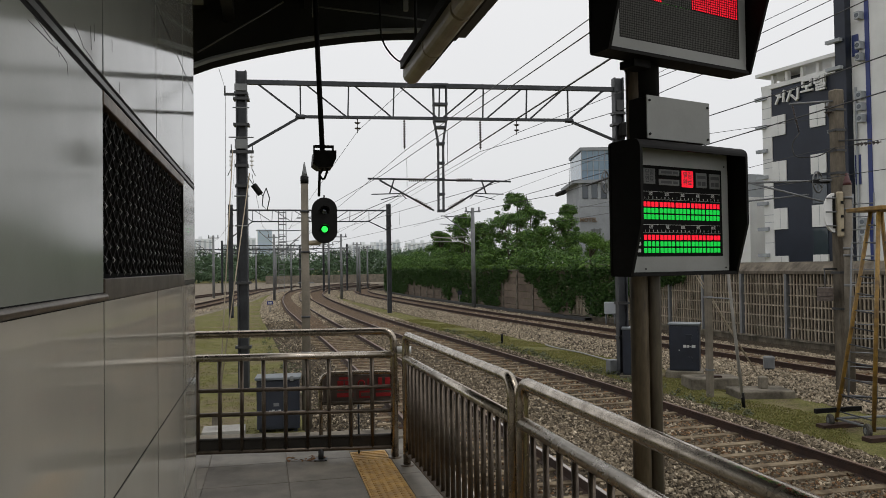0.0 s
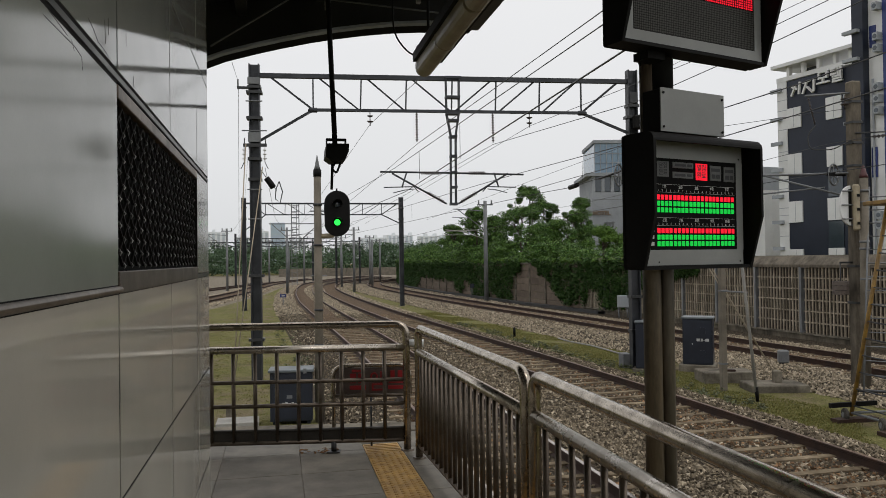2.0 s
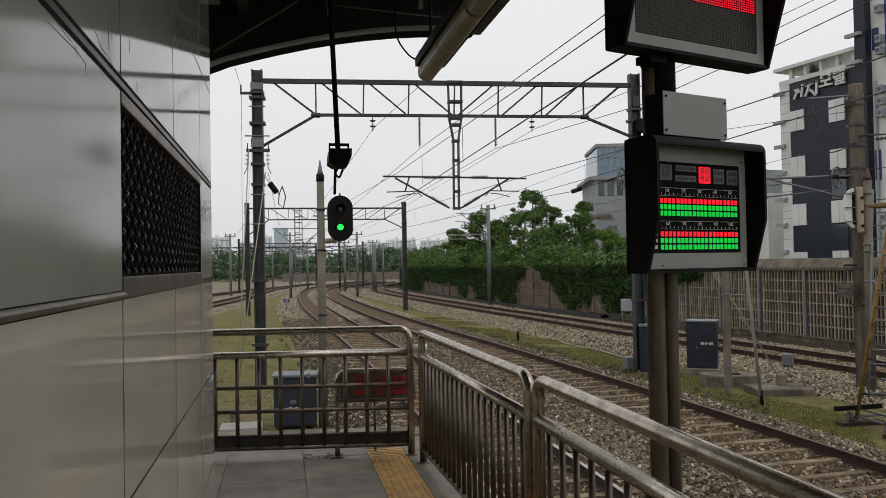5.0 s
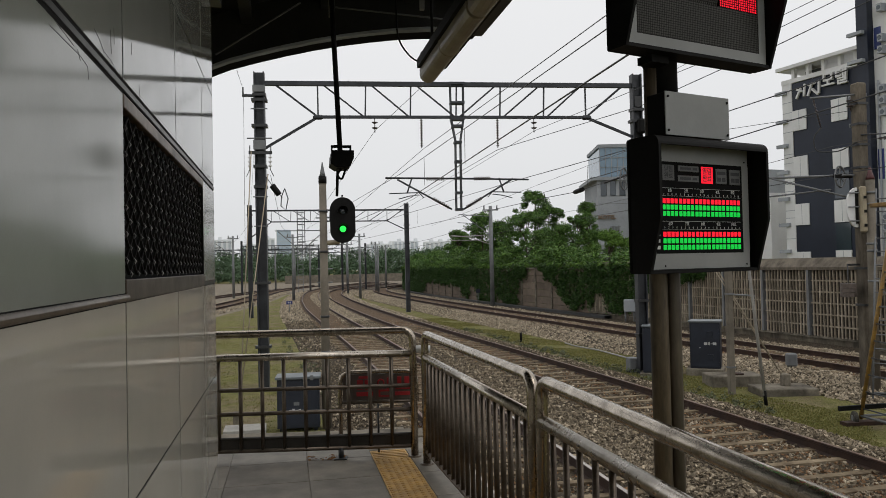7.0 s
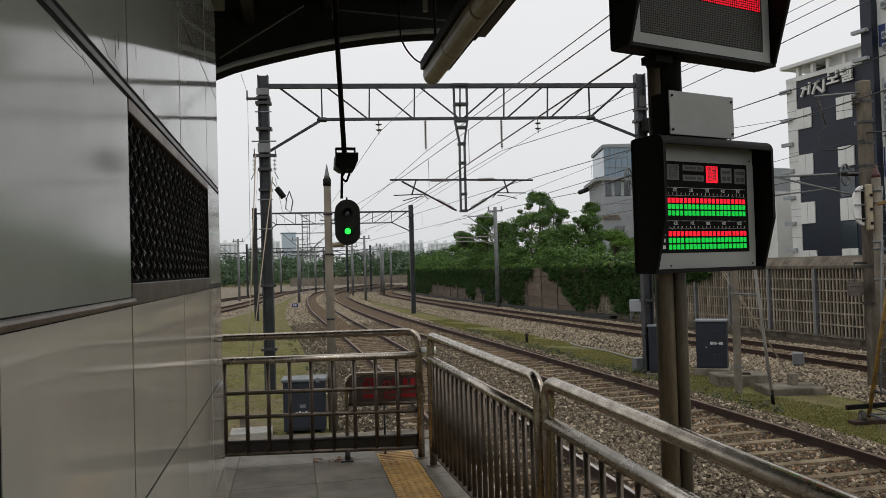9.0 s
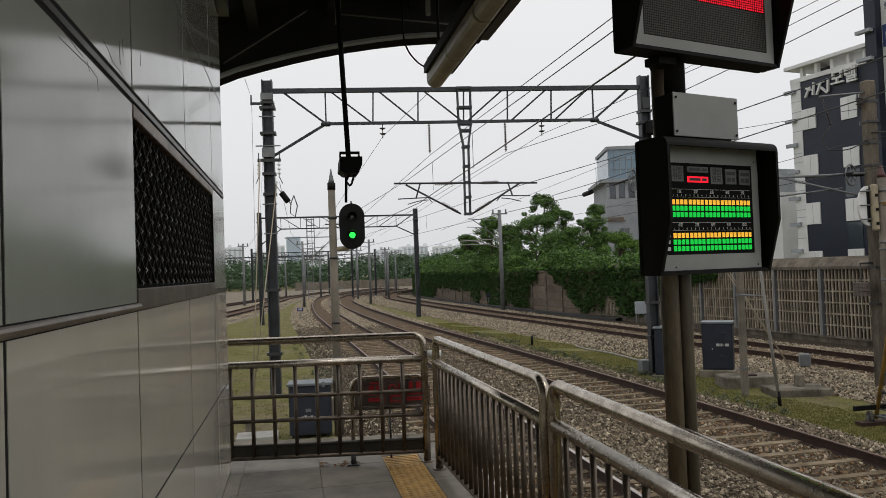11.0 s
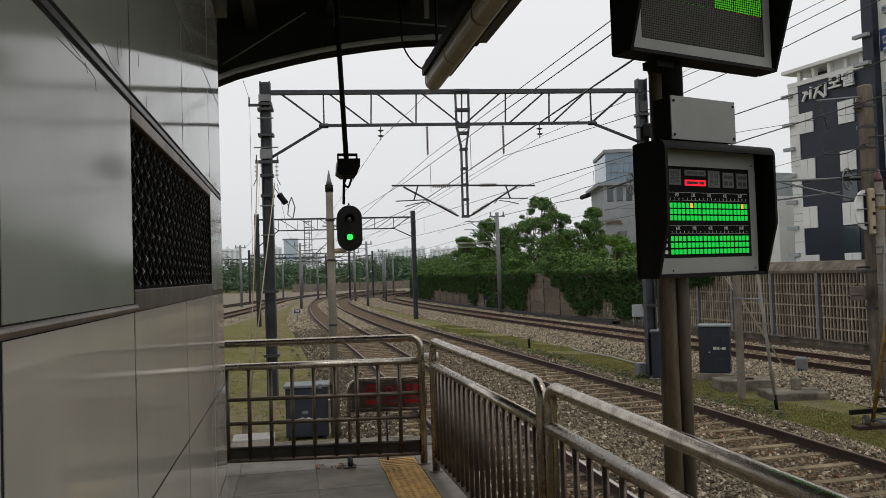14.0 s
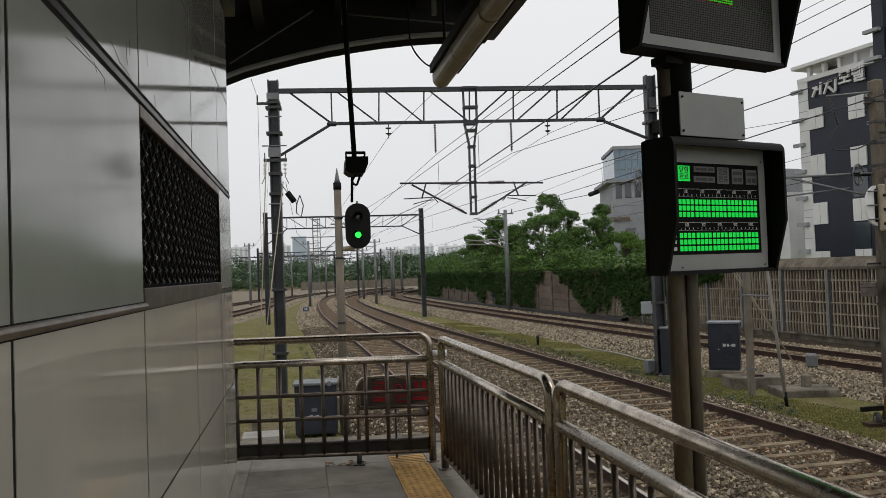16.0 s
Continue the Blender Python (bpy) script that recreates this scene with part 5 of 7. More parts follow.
# ---- line-side steelwork ----
def i_post(t, x, y, top, w=0.13, foot=GROUND, bands=(), m_="gantry"):
    """A rolled H-section post with clamp bands."""
    d, tf = w * 0.9, w * 0.24
    outline = [(-w, -d), (-w + tf, -d), (-w + tf, -0.012), (w - tf, -0.012), (w - tf, -d), (w, -d), (w, d), (w - tf, d), (w - tf, 0.012), (-w + tf, 0.012), (-w + tf, d), (-w, d)]
    p = part("post", move(prism(bmesh.new(), outline, foot, top, "z"), x, y), m_, t)
    for z, s in bands:
        part("clamp_band", move(boxes(((-w - 0.03 * s, -d - 0.02, z - 0.035), (w + 0.03 * s, d + 0.02, z + 0.035))), x, y), "paint_dark", t)
    return p


def insulator(bm, a, b, r=0.05, sheds=7):
    """A string of porcelain sheds between two points."""
    a, b = Vector(a), Vector(b)
    tube(bm, [a, b], 0.012, 6)
    for i in range(sheds):
        c = a.lerp(b, (i + 0.8) / (sheds + 0.6))
        d = (b - a).normalized() * 0.014
        tube(bm, [c - d, c + d], r, 8, r2=r * 0.6)
    return bm


def truss(t, x0, x1, z0, z1, us, drop, thick=0.055, m_="gantry"):
    part("top_chord", boxes(((x0, -0.055, z1 - thick), (x1, 0.055, z1 + thick))), m_, t)
    a, b = us[0], us[-1]
    part("bottom_chord", boxes(((a, -0.04, z0 - 0.035), (b, 0.04, z0 + 0.035))), m_, t)
    for s, e, r in (((x0 + 0.13, 0, z0 - drop), (a, 0, z0), 0.045), ((x1 - 0.13, 0, z0 - drop * 0.65), (b, 0, z0), 0.045), ((x0 + 0.35, 0, z1), (a, 0, z0), 0.035), ((x1 - 0.35, 0, z1), (b, 0, z0), 0.035)):
        part("brace", bar([s, e], r, 4), m_, t)
    n = len(us) - 1
    for i, x in enumerate(us):
        part("strut", bar([(x - 0.03 if 0 < i < n else x, 0, z0), (x, 0, z1)], 0.026, 4), m_, t)
        if i < n:
            c = us[i + 1]
            d = ((x + 0.1, 0, z1), (c - 0.05, 0, z0)) if i < n / 2 else ((x + 0.05, 0, z0), (c - 0.1, 0, z1))
            part("brace", bar(d, 0.028, 4), m_, t)


gantry = thing("catenary_gantry", "grey lattice steel gantry spanning the tracks with hanging drop frame", "gantry", pose(-0.54, 19.5, 0, 0, 0, -4.7), "catenary gantries")
i_post(gantry, 0, 0, 6.47, bands=((5.90, 1), (5.77, 2), (5.125, 2), (4.108, 1), (3.6, 1), (1.21, 2), (-0.371, 2)))
i_post(gantry, 9.79, 0, 6.50, bands=((5.55, 1), (5.25, 2), (1.4, 1), (0.5, 1), (-0.4, 1)), m_="gantry")
part("dark_box", boxes(((9.74, -0.3, 4.90), (10.02, -0.125, 5.28)), bevel=0.04), "black", gantry, "dark equipment box on the post")
part("clamp_plate", boxes(((9.70, -0.14, 5.62), (9.90, -0.119, 5.90)), bevel=0.004), "paint_dark", gantry)
# tension wheel and anchor arm beside the far post
part("tension_wheel", bar([(9.40 + 0.15 * math.cos(a), 0.12 * math.cos(a), 3.72 + 0.29 * math.sin(a)) for a in [i * math.pi / 12 for i in range(25)]], 0.022, 6), "galv", gantry, "grey spoked tension wheel")
for i in range(3):
    a = i * math.pi / 3 + 0.4
    part("wheel_spoke", bar([(9.40 + 0.15 * c * math.cos(a), 0.12 * c * math.cos(a), 3.72 + 0.29 * c * math.sin(a)) for c in (-1, 1)], 0.014, 5), "galv", gantry)
part("anchor_arm", bar([(9.70, 0, 3.95), (9.40, 0, 3.80), (8.85, 0, 3.62)], 0.028, 6), "paint_dark", gantry)
truss(gantry, 0, 9.78, 5.355, 6.2, [1.44, 2.65, 3.80, 4.98, 6.13, 7.29, 8.40], 0.78)
for z0, z1 in ((5.96, 6.13), (4.52, 4.76)):
    part("clamp_plate", boxes(((-0.155, -0.14, z0), (0.155, -0.119, z1)), bevel=0.004), "galv", gantry, "pale galvanised clamp plate")
for z, r in ((5.535, 0.2), (4.80, 0.30), (3.346, 0.18), (2.614, 0.17)):
    part("clamp_rod", bar([(-r, -0.13, z), (r, -0.13, z)], 0.016, 6), "galv", gantry)
for u in (1.44, 8.42):
    part("gusset", boxes(((u - 0.13, -0.06, 5.29), (u + 0.13, 0.06, 5.41)), bevel=0.04), "gantry", gantry)
bm = bmesh.new()
for s in (-1, 1):
    for d in (-0.09, 0.09):
        tube(bm, [(4.98 + s * 0.17, d, 6.25), (4.98 + s * 0.16, d, 5.30), (4.985 + s * 0.065, d, 4.74), (4.97 + s * 0.065, d, 2.95)], 0.022, 4)
for z, w in ((6.22, 0.2), (5.72, 0.19), (5.30, 0.18), (5.12, 0.15), (4.70, 0.1), (4.2, 0.09), (3.78, 0.09), (3.4, 0.09), (2.97, 0.1)):
    box(bm, (4.98 - w, -0.11, z - 0.03), (4.98 + w, 0.11, z + 0.03))
part("drop_frame", bm, "gantry", gantry, "narrow lattice drop frame")
# cantilevers either side of the drop frame
for s, u_top, u_low, u_end in ((-1, 3.45, 4.79, 3.10), (1, 6.36, 5.10, 6.82)):
    bm = bar([(4.97, 0, 3.77), (u_end, 0, 3.80 if s < 0 else 3.73)], 0.024, 8)
    tube(bm, [(u_low, 0, 2.98), (u_top + 0.05 * s, 0, 3.76)], 0.024, 8)
    tube(bm, [(u_top + 0.2 * -s, 0, 3.40), (u_top + 0.32 * -s, 0, 3.78)], 0.02, 6)
    part("cantilever", bm, "gantry", gantry)
    bm = bar([(u_top + 0.26 * s, 0, 3.40), (u_top - 0.5 * s, 0, 3.42), (u_top - 0.62 * s, 0, 3.29)], 0.014, 6)
    tube(bm, [(u_top - 0.5 * s, 0, 3.36), (u_top - 0.25 * s, 0, 3.33), (u_top + 0.02 * s, 0, 3.26)], 0.012, 6)
    part("steady_arm", bm, "gantry", gantry)
    part("insulator", insulator(bmesh.new(), (4.97 + s * (0.40 if s > 0 else 0.35), 0, 3.765), (4.97 + s * 0.85, 0, 3.77), 0.055, 9), "insulator", gantry)
    part("insulator", insulator(bmesh.new(), (u_low + s * 0.06, 0, 3.02), (u_low + s * 0.5, 0, 3.28), 0.055, 8), "insulator", gantry)
for u, z0, z1, r, n in ((4.05, 5.32, 4.56, 0.042, 11), (6.03, 5.32, 4.56, 0.042, 11), (2.86, 5.32, 4.96, 0.085, 2), (7.0, 5.32, 4.96, 0.085, 2)):
    part("insulator", insulator(bmesh.new(), (u, 0, z0), (u, 0, z1), r, n), "insulator", gantry)
# brackets and small fittings on the left post
bm = boxes(((-0.42, -0.03, 5.86), (-0.13, 0.03, 5.92)))
tube(bm, [(-0.40, 0, 5.9), (-0.40, 0, 6.1)], 0.02, 6)
part("bracket", bm, "paint_dark", gantry)
bm = boxes(((-0.27, -0.15, 4.40), (0.3, -0.121, 4.48)))
for u in (-0.24, 0.27):
    tube(bm, [(u, -0.135, 4.42), (u, -0.135, 4.62)], 0.014, 6)
part("bracket", bm, "paint_dark", gantry)
for u, v in ((-0.25, -0.33), (0.25, 0.33)):
    part("insulator", insulator(bmesh.new(), (u, -0.135, 4.40), (u, -0.135, 4.02), 0.05, 3), "white", gantry, "pale porcelain insulator")
    part("jumper", bar([(u, -0.135, 4.02), (v, -0.135, 3.85)], 0.010, 5), "wire", gantry)
# hanging weight and stirrup beside the post
part("weight_wire", bar([(0.13, 0, 3.85), (0.30, 0, 3.60), (0.52, 0, 3.33)], 0.010, 5), "wire", gantry)
part("hanging_weight", bar([(0.27, 0, 3.64), (0.30, 0, 3.60), (0.40, 0, 3.46), (0.44, 0, 3.40)], 0.075, 10), "black", gantry, "dark rounded tension weight")
part("stirrup", bar([(0.58, 0, 3.56), (0.50, 0, 3.36), (0.48, 0, 3.12), (0.60, 0, 3.02), (0.66, 0, 3.30), (0.58, 0, 3.56)], 0.014, 6), "paint_dark", gantry)

gantry_2 = thing("catenary_gantry", "grey lattice steel gantry farther along the tracks", "gantry", pose(-2.05, 48.3, 0), "catenary gantries")
i_post(gantry_2, 0, 0, 5.5, w=0.14, bands=((4.9, 1), (4.2, 1)))
i_post(gantry_2, 9.85, 0.6, 5.62, w=0.14, bands=((4.9, 1), (4.2, 1), (3.0, 1)))
truss(gantry_2, 0, 9.85, 4.46, 5.16, [1.3, 2.5, 3.7, 4.9, 6.1, 7.3, 8.5], 0.9, 0.05)
bm = bmesh.new()
for s in (-0.22, 0.22):
    tube(bm, [(3.1 + s, 0, 5.2), (3.1 + s, 0, 2.2)], 0.035, 4)
for i in range(8):
    box(bm, (2.88, -0.03, 2.4 + i * 0.37), (3.32, 0.03, 2.45 + i * 0.37))
part("drop_frame", bm, "galv", gantry_2)
bm = bmesh.new()
for u in (3.1,):
    for s in (-1, 1):
        tube(bm, [(u, 0, 3.9), (u + 1.6 * s, 0, 3.9)], 0.03, 6)
        tube(bm, [(u, 0, 2.6), (u + 1.4 * s, 0, 3.85)], 0.03, 6)
part("cantilever", bm, "galv", gantry_2)

for x, y, top, arm in ((-5.05, 79.5, 4.96, -1), (0.75, 69.5, 4.6, 1), (6.95, 72.0, 4.7, -1), (6.68, 83.1, 4.3, 1), (9.95, 82.7, 3.8, -1), (10.6, 90.3, 4.5, -1), (3.1, 96, 4.6, 1), (-9.5, 96, 4.8, 1), (13.73, 49.9, 5.48, -1),
                       (-1.2, 104, 4.5, 1), (5.2, 108, 4.6, -1), (13.2, 101, 4.4, -1), (-6.3, 118, 4.7, 1), (1.6, 122, 4.8, 1), (9.4, 118, 4.5, -1)):
    mast = thing("catenary_mast", "grey steel catenary mast with bracket arms beside the track", "mast", pose(x, y, GROUND), "catenary masts")
    hgt = top - GROUND
    bm = bar([(0, 0, 0), (0, 0, hgt)], 0.155 if y < 55 else 0.13, 10, 0.12 if y < 55 else 0.1)
    part("shaft", bm, "galv", mast)
    bm = bar([(0, 0, hgt - 0.7), (arm * 2.2, 0, hgt - 0.55)], 0.03, 6)
    tube(bm, [(0, 0, hgt - 2.0), (arm * 1.9, 0, hgt - 0.6)], 0.03, 6)
    tube(bm, [(arm * 1.2, 0, hgt - 1.15), (arm * 2.3, 0, hgt - 1.1)], 0.022, 6)
    part("bracket_arm", bm, "galv", mast)
    bm = boxes(((-0.55, -0.04, hgt - 0.3), (0.55, 0.04, hgt - 0.22)))
    for k in (-0.45, 0.45):
        tube(bm, [(k, 0, hgt - 0.22), (k, 0, hgt + 0.05)], 0.05, 6)
    part("crossarm", bm, "galv", mast)
    if 49 < y < 51:
        bm = bar([(-0.15, 0, 4.35), (-1.6, 0, 4.83), (-2.8, 0, 4.95)], 0.03, 6)
        tube(bm, [(-0.15, 0, 4.95), (-2.8, 0, 4.85)], 0.025, 6)
        tube(bm, [(-0.9, 0, 4.6), (-2.8, 0, 4.61)], 0.02, 6)
        part("low_bracket", bm, "pale_slab", mast, "pale cantilever bracket")
for x0, x1, y, z in ((-4.9, 6.8, 92.4, 4.3), (-9.4, 10.5, 101, 4.1), (-14, 5, 115, 4.4)):
    gp = thing("catenary_gantry", "far grey portal gantry over the yard", "gantry", pose(x0, y, 0), "catenary gantries")
    w = x1 - x0
    for x in (0, w):
        i_post(gp, x, 0, z + 0.6, w=0.12)
    truss(gp, 0, w, z - 0.55, z, [w * k / 10 for k in range(1, 10)], 0.6, 0.05)
lattice = thing("lattice_mast", "tall grey lattice mast in the far yard", "mast", pose(1.85, 92.4, GROUND))
for s in (-0.3, 0.3):
    part("stile", bar([(s, 0, 0), (s, 0, 9.9)], 0.05, 4), "galv", lattice)
for i in range(16):
    part("rung", boxes(((-0.3, -0.03, 0.4 + i * 0.6), (0.3, 0.03, 0.46 + i * 0.6))), "galv", lattice)

# ---- overhead wires ----
def wire(pts, r=0.009, label="dark overhead wire of the railway", sag=0.0):
    out = []
    for a, b in zip(pts, pts[1:]):
        for i in range(7):
            t = i / 6
            p = Vector(a).lerp(Vector(b), t)
            p.z -= sag * 4 * t * (1 - t)
            out.append(p)
    return solid("overhead_wire", bar(out, r * 0.8, 5), "wire", label, "wire", group="overhead wires")


wire([(4.19, -2, 4.52), (3.85, 8.64, 4.52), (3.51, 19.167, 4.519), (2.6, 48.2, 3.75)])
wire([(3.6, -2, 3.98), (3.27, 7.35, 3.93), (2.914, 19.216, 3.89), (1.4, 48.2, 4.0)])
wire([(2.69, -2, 3.29), (2.87, 5.95, 3.29), (3.185, 19.194, 3.292), (1.7, 48.2, 3.3)], 0.012)
wire([(7.0, 2, 4.7), (6.96, 7.94, 4.62), (6.94, 9.68, 4.58), (6.8, 10.71, 4.54), (6.72, 13.49, 4.51), (5.461, 19.007, 4.51), (4.4, 48.2, 3.7)])
wire([(7.7, 4, 5.2), (7.51, 9.18, 5.08), (7.45, 10.21, 5.05), (7.21, 12.23, 5.0), (7.14, 12.9, 5.0), (6.478, 18.92, 5.016), (5.4, 48.2, 3.9)], 0.008)
wire([(7.4, 4, 5.1), (8.03, 10.84, 5.5), (9.2, 18.7, 6.1)], 0.007)
wire([(6.9, 3, 3.9), (6.83, 7.58, 3.85), (6.8, 8.91, 3.82), (6.67, 10.45, 3.80), (6.7, 13.62, 3.75), (5.986, 18.963, 3.723), (4.6, 48.2, 4.0)], 0.010)
wire([(6.45, 3, 3.38), (6.46, 7.2, 3.34), (6.42, 10.05, 3.30), (6.78, 14.43, 3.28), (7.01, 17.65, 3.27), (6.794, 18.897, 3.266), (4.8, 48.2, 3.3)], 0.010)
wire([(6.71, 14.29, 3.40), (6.52, 18.53, 3.35)], 0.009)
wire([(6.52, 18.53, 3.35), (6.56, 18.53, 3.22), (6.58, 18.53, 3.05)], 0.012)
wire([(12.3, 14.5, 4.75), (9.7, 18.7, 4.75), (9.3, 48.2, 4.1)], 0.008)
wire([(14.2, 4, 3.6), (11.6, 14.9, 3.30), (12.3, 36, 3.4), (11.9, 50, 3.3)], 0.010)
wire([(14.2, 4, 4.4), (12.0, 14.8, 4.0), (12.3, 36, 3.8), (11.9, 50, 4.0)], 0.008, sag=0.1)
wire([(-0.3, 19.5, 3.9), (-0.1, 30, 3.2), (0.6, 48, 3.3)], 0.008)
wire([(2.78, 9.0, 5.01), (2.70, 13.92, 5.01), (2.315, 19.265, 5.011), (1.9, 22, 4.45), (0.9, 48.2, 3.2)], 0.007)
wire([(-0.55, 10.0, 4.09), (-0.95, 19.5, 6.1)], 0.005, "thin dark wire run from the gantry to the canopy")
wire([(1.7, 48.2, 3.3), (2.5, 72, 3.1), (4.6, 92, 3.0)], 0.014)
wire([(4.8, 48.2, 3.3), (5.2, 72, 3.1), (7.2, 92, 3.0)], 0.014)
wire([(4.6, 48.2, 4.0), (5.2, 72, 3.8), (7.2, 92, 3.6)], 0.014, sag=0.3)
wire([(11.9, 50, 3.3), (10.4, 80, 3.1), (11.2, 92, 3.0)], 0.014)
wire([(11.9, 50, 4.0), (10.4, 80, 3.8), (11.2, 92, 3.7)], 0.014, sag=0.3)
wire([(-2.0, 48.3, 5.3), (-0.6, 19.6, 5.95)], 0.006, sag=0.2)
wire([(-2.0, 48.3, 4.6), (-5.05, 79.5, 4.4)], 0.012, sag=0.3)
# droppers between messenger and contact wires
for x, y, z0, z1 in ((3.09, 12.8, 3.91, 3.29), (3.0, 16.2, 3.89, 3.29), (6.65, 12.2, 3.77, 3.29), (6.75, 16.2, 3.74, 3.28), (2.3, 30, 3.85, 3.2), (5.4, 31, 3.85, 3.29), (11.7, 24, 3.9, 3.33)):
    wire([(x, y, z1), (x, y, z0)], 0.006, "thin dropper between two overhead wires")
bm = bar([(6.95, 17.0, 3.272), (6.97, 17.15, 3.272), (7.0, 17.5, 3.271), (7.01, 17.62, 3.27)], 0.055, 12)
solid("wire_insulator", bm, "black", "dark section insulator hung in the overhead wire", "insulator")

# guy rods and their anchor at the gantry foot
for a, b in (((-1.03, 17.8, GROUND), (-0.74, 18.9, 4.4)), ((-1.05, 18.0, GROUND), (-0.36, 19.3, 3.9))):
    solid("guy_rod", bar([a, b], 0.014, 6), "barrier_slat", "pale guy rod bracing the gantry post", "guy rod", group="guy rods")
wire([(-0.92, 18.9, 1.6), (-0.92, 19.4, 5.9)], 0.006, "thin wire hung beside the gantry post")
for b in ((9.16, 18.6, 4.8), (9.24, 18.6, 4.4)):
    solid("guy_rod", bar([(10.72, 15.0, -1.1), b], 0.014, 6), "barrier_slat", "pale guy cable bracing the gantry post", "guy rod", group="guy rods")

# ---- signal ----
sig_post = thing("signal_post", "weathered concrete post with a metal cap", "signal post", pose(0.72, 14.32, GROUND))
part("shaft", bar([(0, 0, 0), (0, 0, 4.55)], 0.086, 16, 0.066), "concrete_pole", sig_post)
part("collar", bar([(0.0, 0, 4.54), (0.0, 0, 4.67)], 0.075, 14), "black", sig_post)
part("cap", bar([(0, 0, 4.67), (0, 0, 4.75), (0, 0, 4.84), (0, 0, 4.94)], 0.06, 12, 0.008), "galv", sig_post, "pointed metal cap")
for z in (4.0, 3.25, 2.05, 1.4):
    part("band", bar([(0, 0, z), (0, 0, z + 0.04)], 0.086, 14), "paint_dark", sig_post)
for z in (3.9, 2.95, 2.7):
    part("step_bolt", bar([(-0.14, 0, z), (0.16, 0, z)], 0.012, 6), "galv", sig_post)
signal = thing("railway_signal", "black oval signal head showing a green light", "signal", pose(1.075, 14.25, 2.43))


def oval(w, h):
    return [(w * math.cos(a), ((h - w) if math.sin(a) > 0 else -(h - w)) + w * math.sin(a)) for a in [(i + 0.5) * math.pi / 14 for i in range(28)]]


part("backboard", prism(bmesh.new(), oval(0.235, 0.425), -0.015, 0.015, "y"), "black", signal)
part("lamp_case", boxes(((-0.13, 0.016, -0.33), (0.13, 0.2, 0.33)), bevel=0.02), "black", signal)
part("mount", bar([(-0.33, 0.07, -0.42), (-0.08, 0.08, -0.40), (0.0, 0.1, -0.31)], 0.045, 8), "lamp_cover", signal)
for z, m in ((0.17, "glass"), (-0.165, "signal_green")):
    bm = bmesh.new()
    bmesh.ops.create_uvsphere(bm, u_segments=16, v_segments=8, radius=0.058, matrix=Matrix.Translation((0.0, -0.02, z)) @ Matrix.Diagonal((1, 0.5, 1, 1)))
    part("lens", bm, m, signal)
    bm = bmesh.new()
    prev = None
    for i in range(13):
        a = radians(-20 + 220 * i / 12)
        q = [bm.verts.new((r * math.cos(a), y, z + r * math.sin(a))) for r, y in ((0.085, -0.016), (0.085, -0.2 * (0.55 + 0.45 * math.sin(max(a, 0.0)))), (0.093, -0.2 * (0.55 + 0.45 * math.sin(max(a, 0.0)))), (0.093, -0.016))]
        if prev:
            for k in range(3):
                bm.faces.new((prev[k], prev[k + 1], q[k + 1], q[k]))
        prev = q
    part("visor", bm, "black", signal)
part("top_hook", bar([(0, 0.05, 0.40), (0, 0.05, 0.47)], 0.015, 6), "black", signal)

# ---- equipment cases and small lineside things ----
def case(name, label, at, w, d, h, lid="cabinet_lid", latches=True, legs=0.0):
    t = thing(name, label, "equipment cabinet", at, "equipment cabinets")
    part("body", boxes(((-w / 2, 0, legs), (w / 2, d, h - 0.05)), bevel=0.012), "cabinet", t)
    part("lid", boxes(((-w / 2 - 0.03, -0.03, h - 0.05), (w / 2 + 0.03, d + 0.03, h)), bevel=0.01), lid, t, "pale metal lid")
    part("door", boxes(((-w / 2 + 0.03, -0.012, legs + 0.04), (w / 2 - 0.03, -0.001, h - 0.08)), bevel=0.004), "cabinet", t)
    return t


big = case("signal_cabinet", "navy steel signal cabinet on a concrete plinth", pose(10.49, 17.8, -1.24, 0, 0, -35.6), 0.74, 0.55, 1.22)
for z in (0.28, 0.86):
    part("latch", boxes(((0.05, -0.03, z - 0.07), (0.2, -0.012, z + 0.07)), ((0.05, -0.045, z + 0.06), (0.2, -0.012, z + 0.085)), bevel=0.004), "cabinet", big)
part("lettering", boxes(((-0.02, -0.015, 0.60), (0.06, -0.0125, 0.67)), ((0.08, -0.015, 0.60), (0.13, -0.0125, 0.67)), ((0.14, -0.015, 0.625), (0.18, -0.0125, 0.64)), ((0.19, -0.015, 0.60), (0.28, -0.0125, 0.67))), "ink", big, "white stencilled marks")
part("lock", bar([(-0.12, -0.012, 0.53), (-0.12, -0.024, 0.53)], 0.016, 8), "ink", big)
second = case("signal_cabinet", "navy steel signal cabinet beside the gantry post", pose(9.34, 18.12, -1.34, 0, 0, -30), 0.74, 0.55, 1.22)
for x, y, t_, w, d, z in ((10.62, 18.0, -35.6, 0.9, 0.75, -1.24), (9.47, 18.35, -30, 0.9, 0.75, -1.34)):
    solid("cabinet_plinth", boxes(((-w / 2, -d / 2, GROUND - 0.02), (w / 2, d / 2, z)), bevel=0.015), "concrete", "low concrete plinth under the signal cabinet", "plinth", at=pose(x, y, 0, 0, 0, t_), group="plinths")
left = case("relay_cabinet", "dark grey relay cabinet with a pale lid behind the railing", pose(0.20, 14.2, GROUND, 0, 0, -4), 0.76, 0.5, 1.0, legs=0.06)
part("leg", boxes(((-0.34, 0.05, 0), (-0.28, 0.45, 0.06)), ((0.28, 0.05, 0), (0.34, 0.45, 0.06))), "cabinet", left)
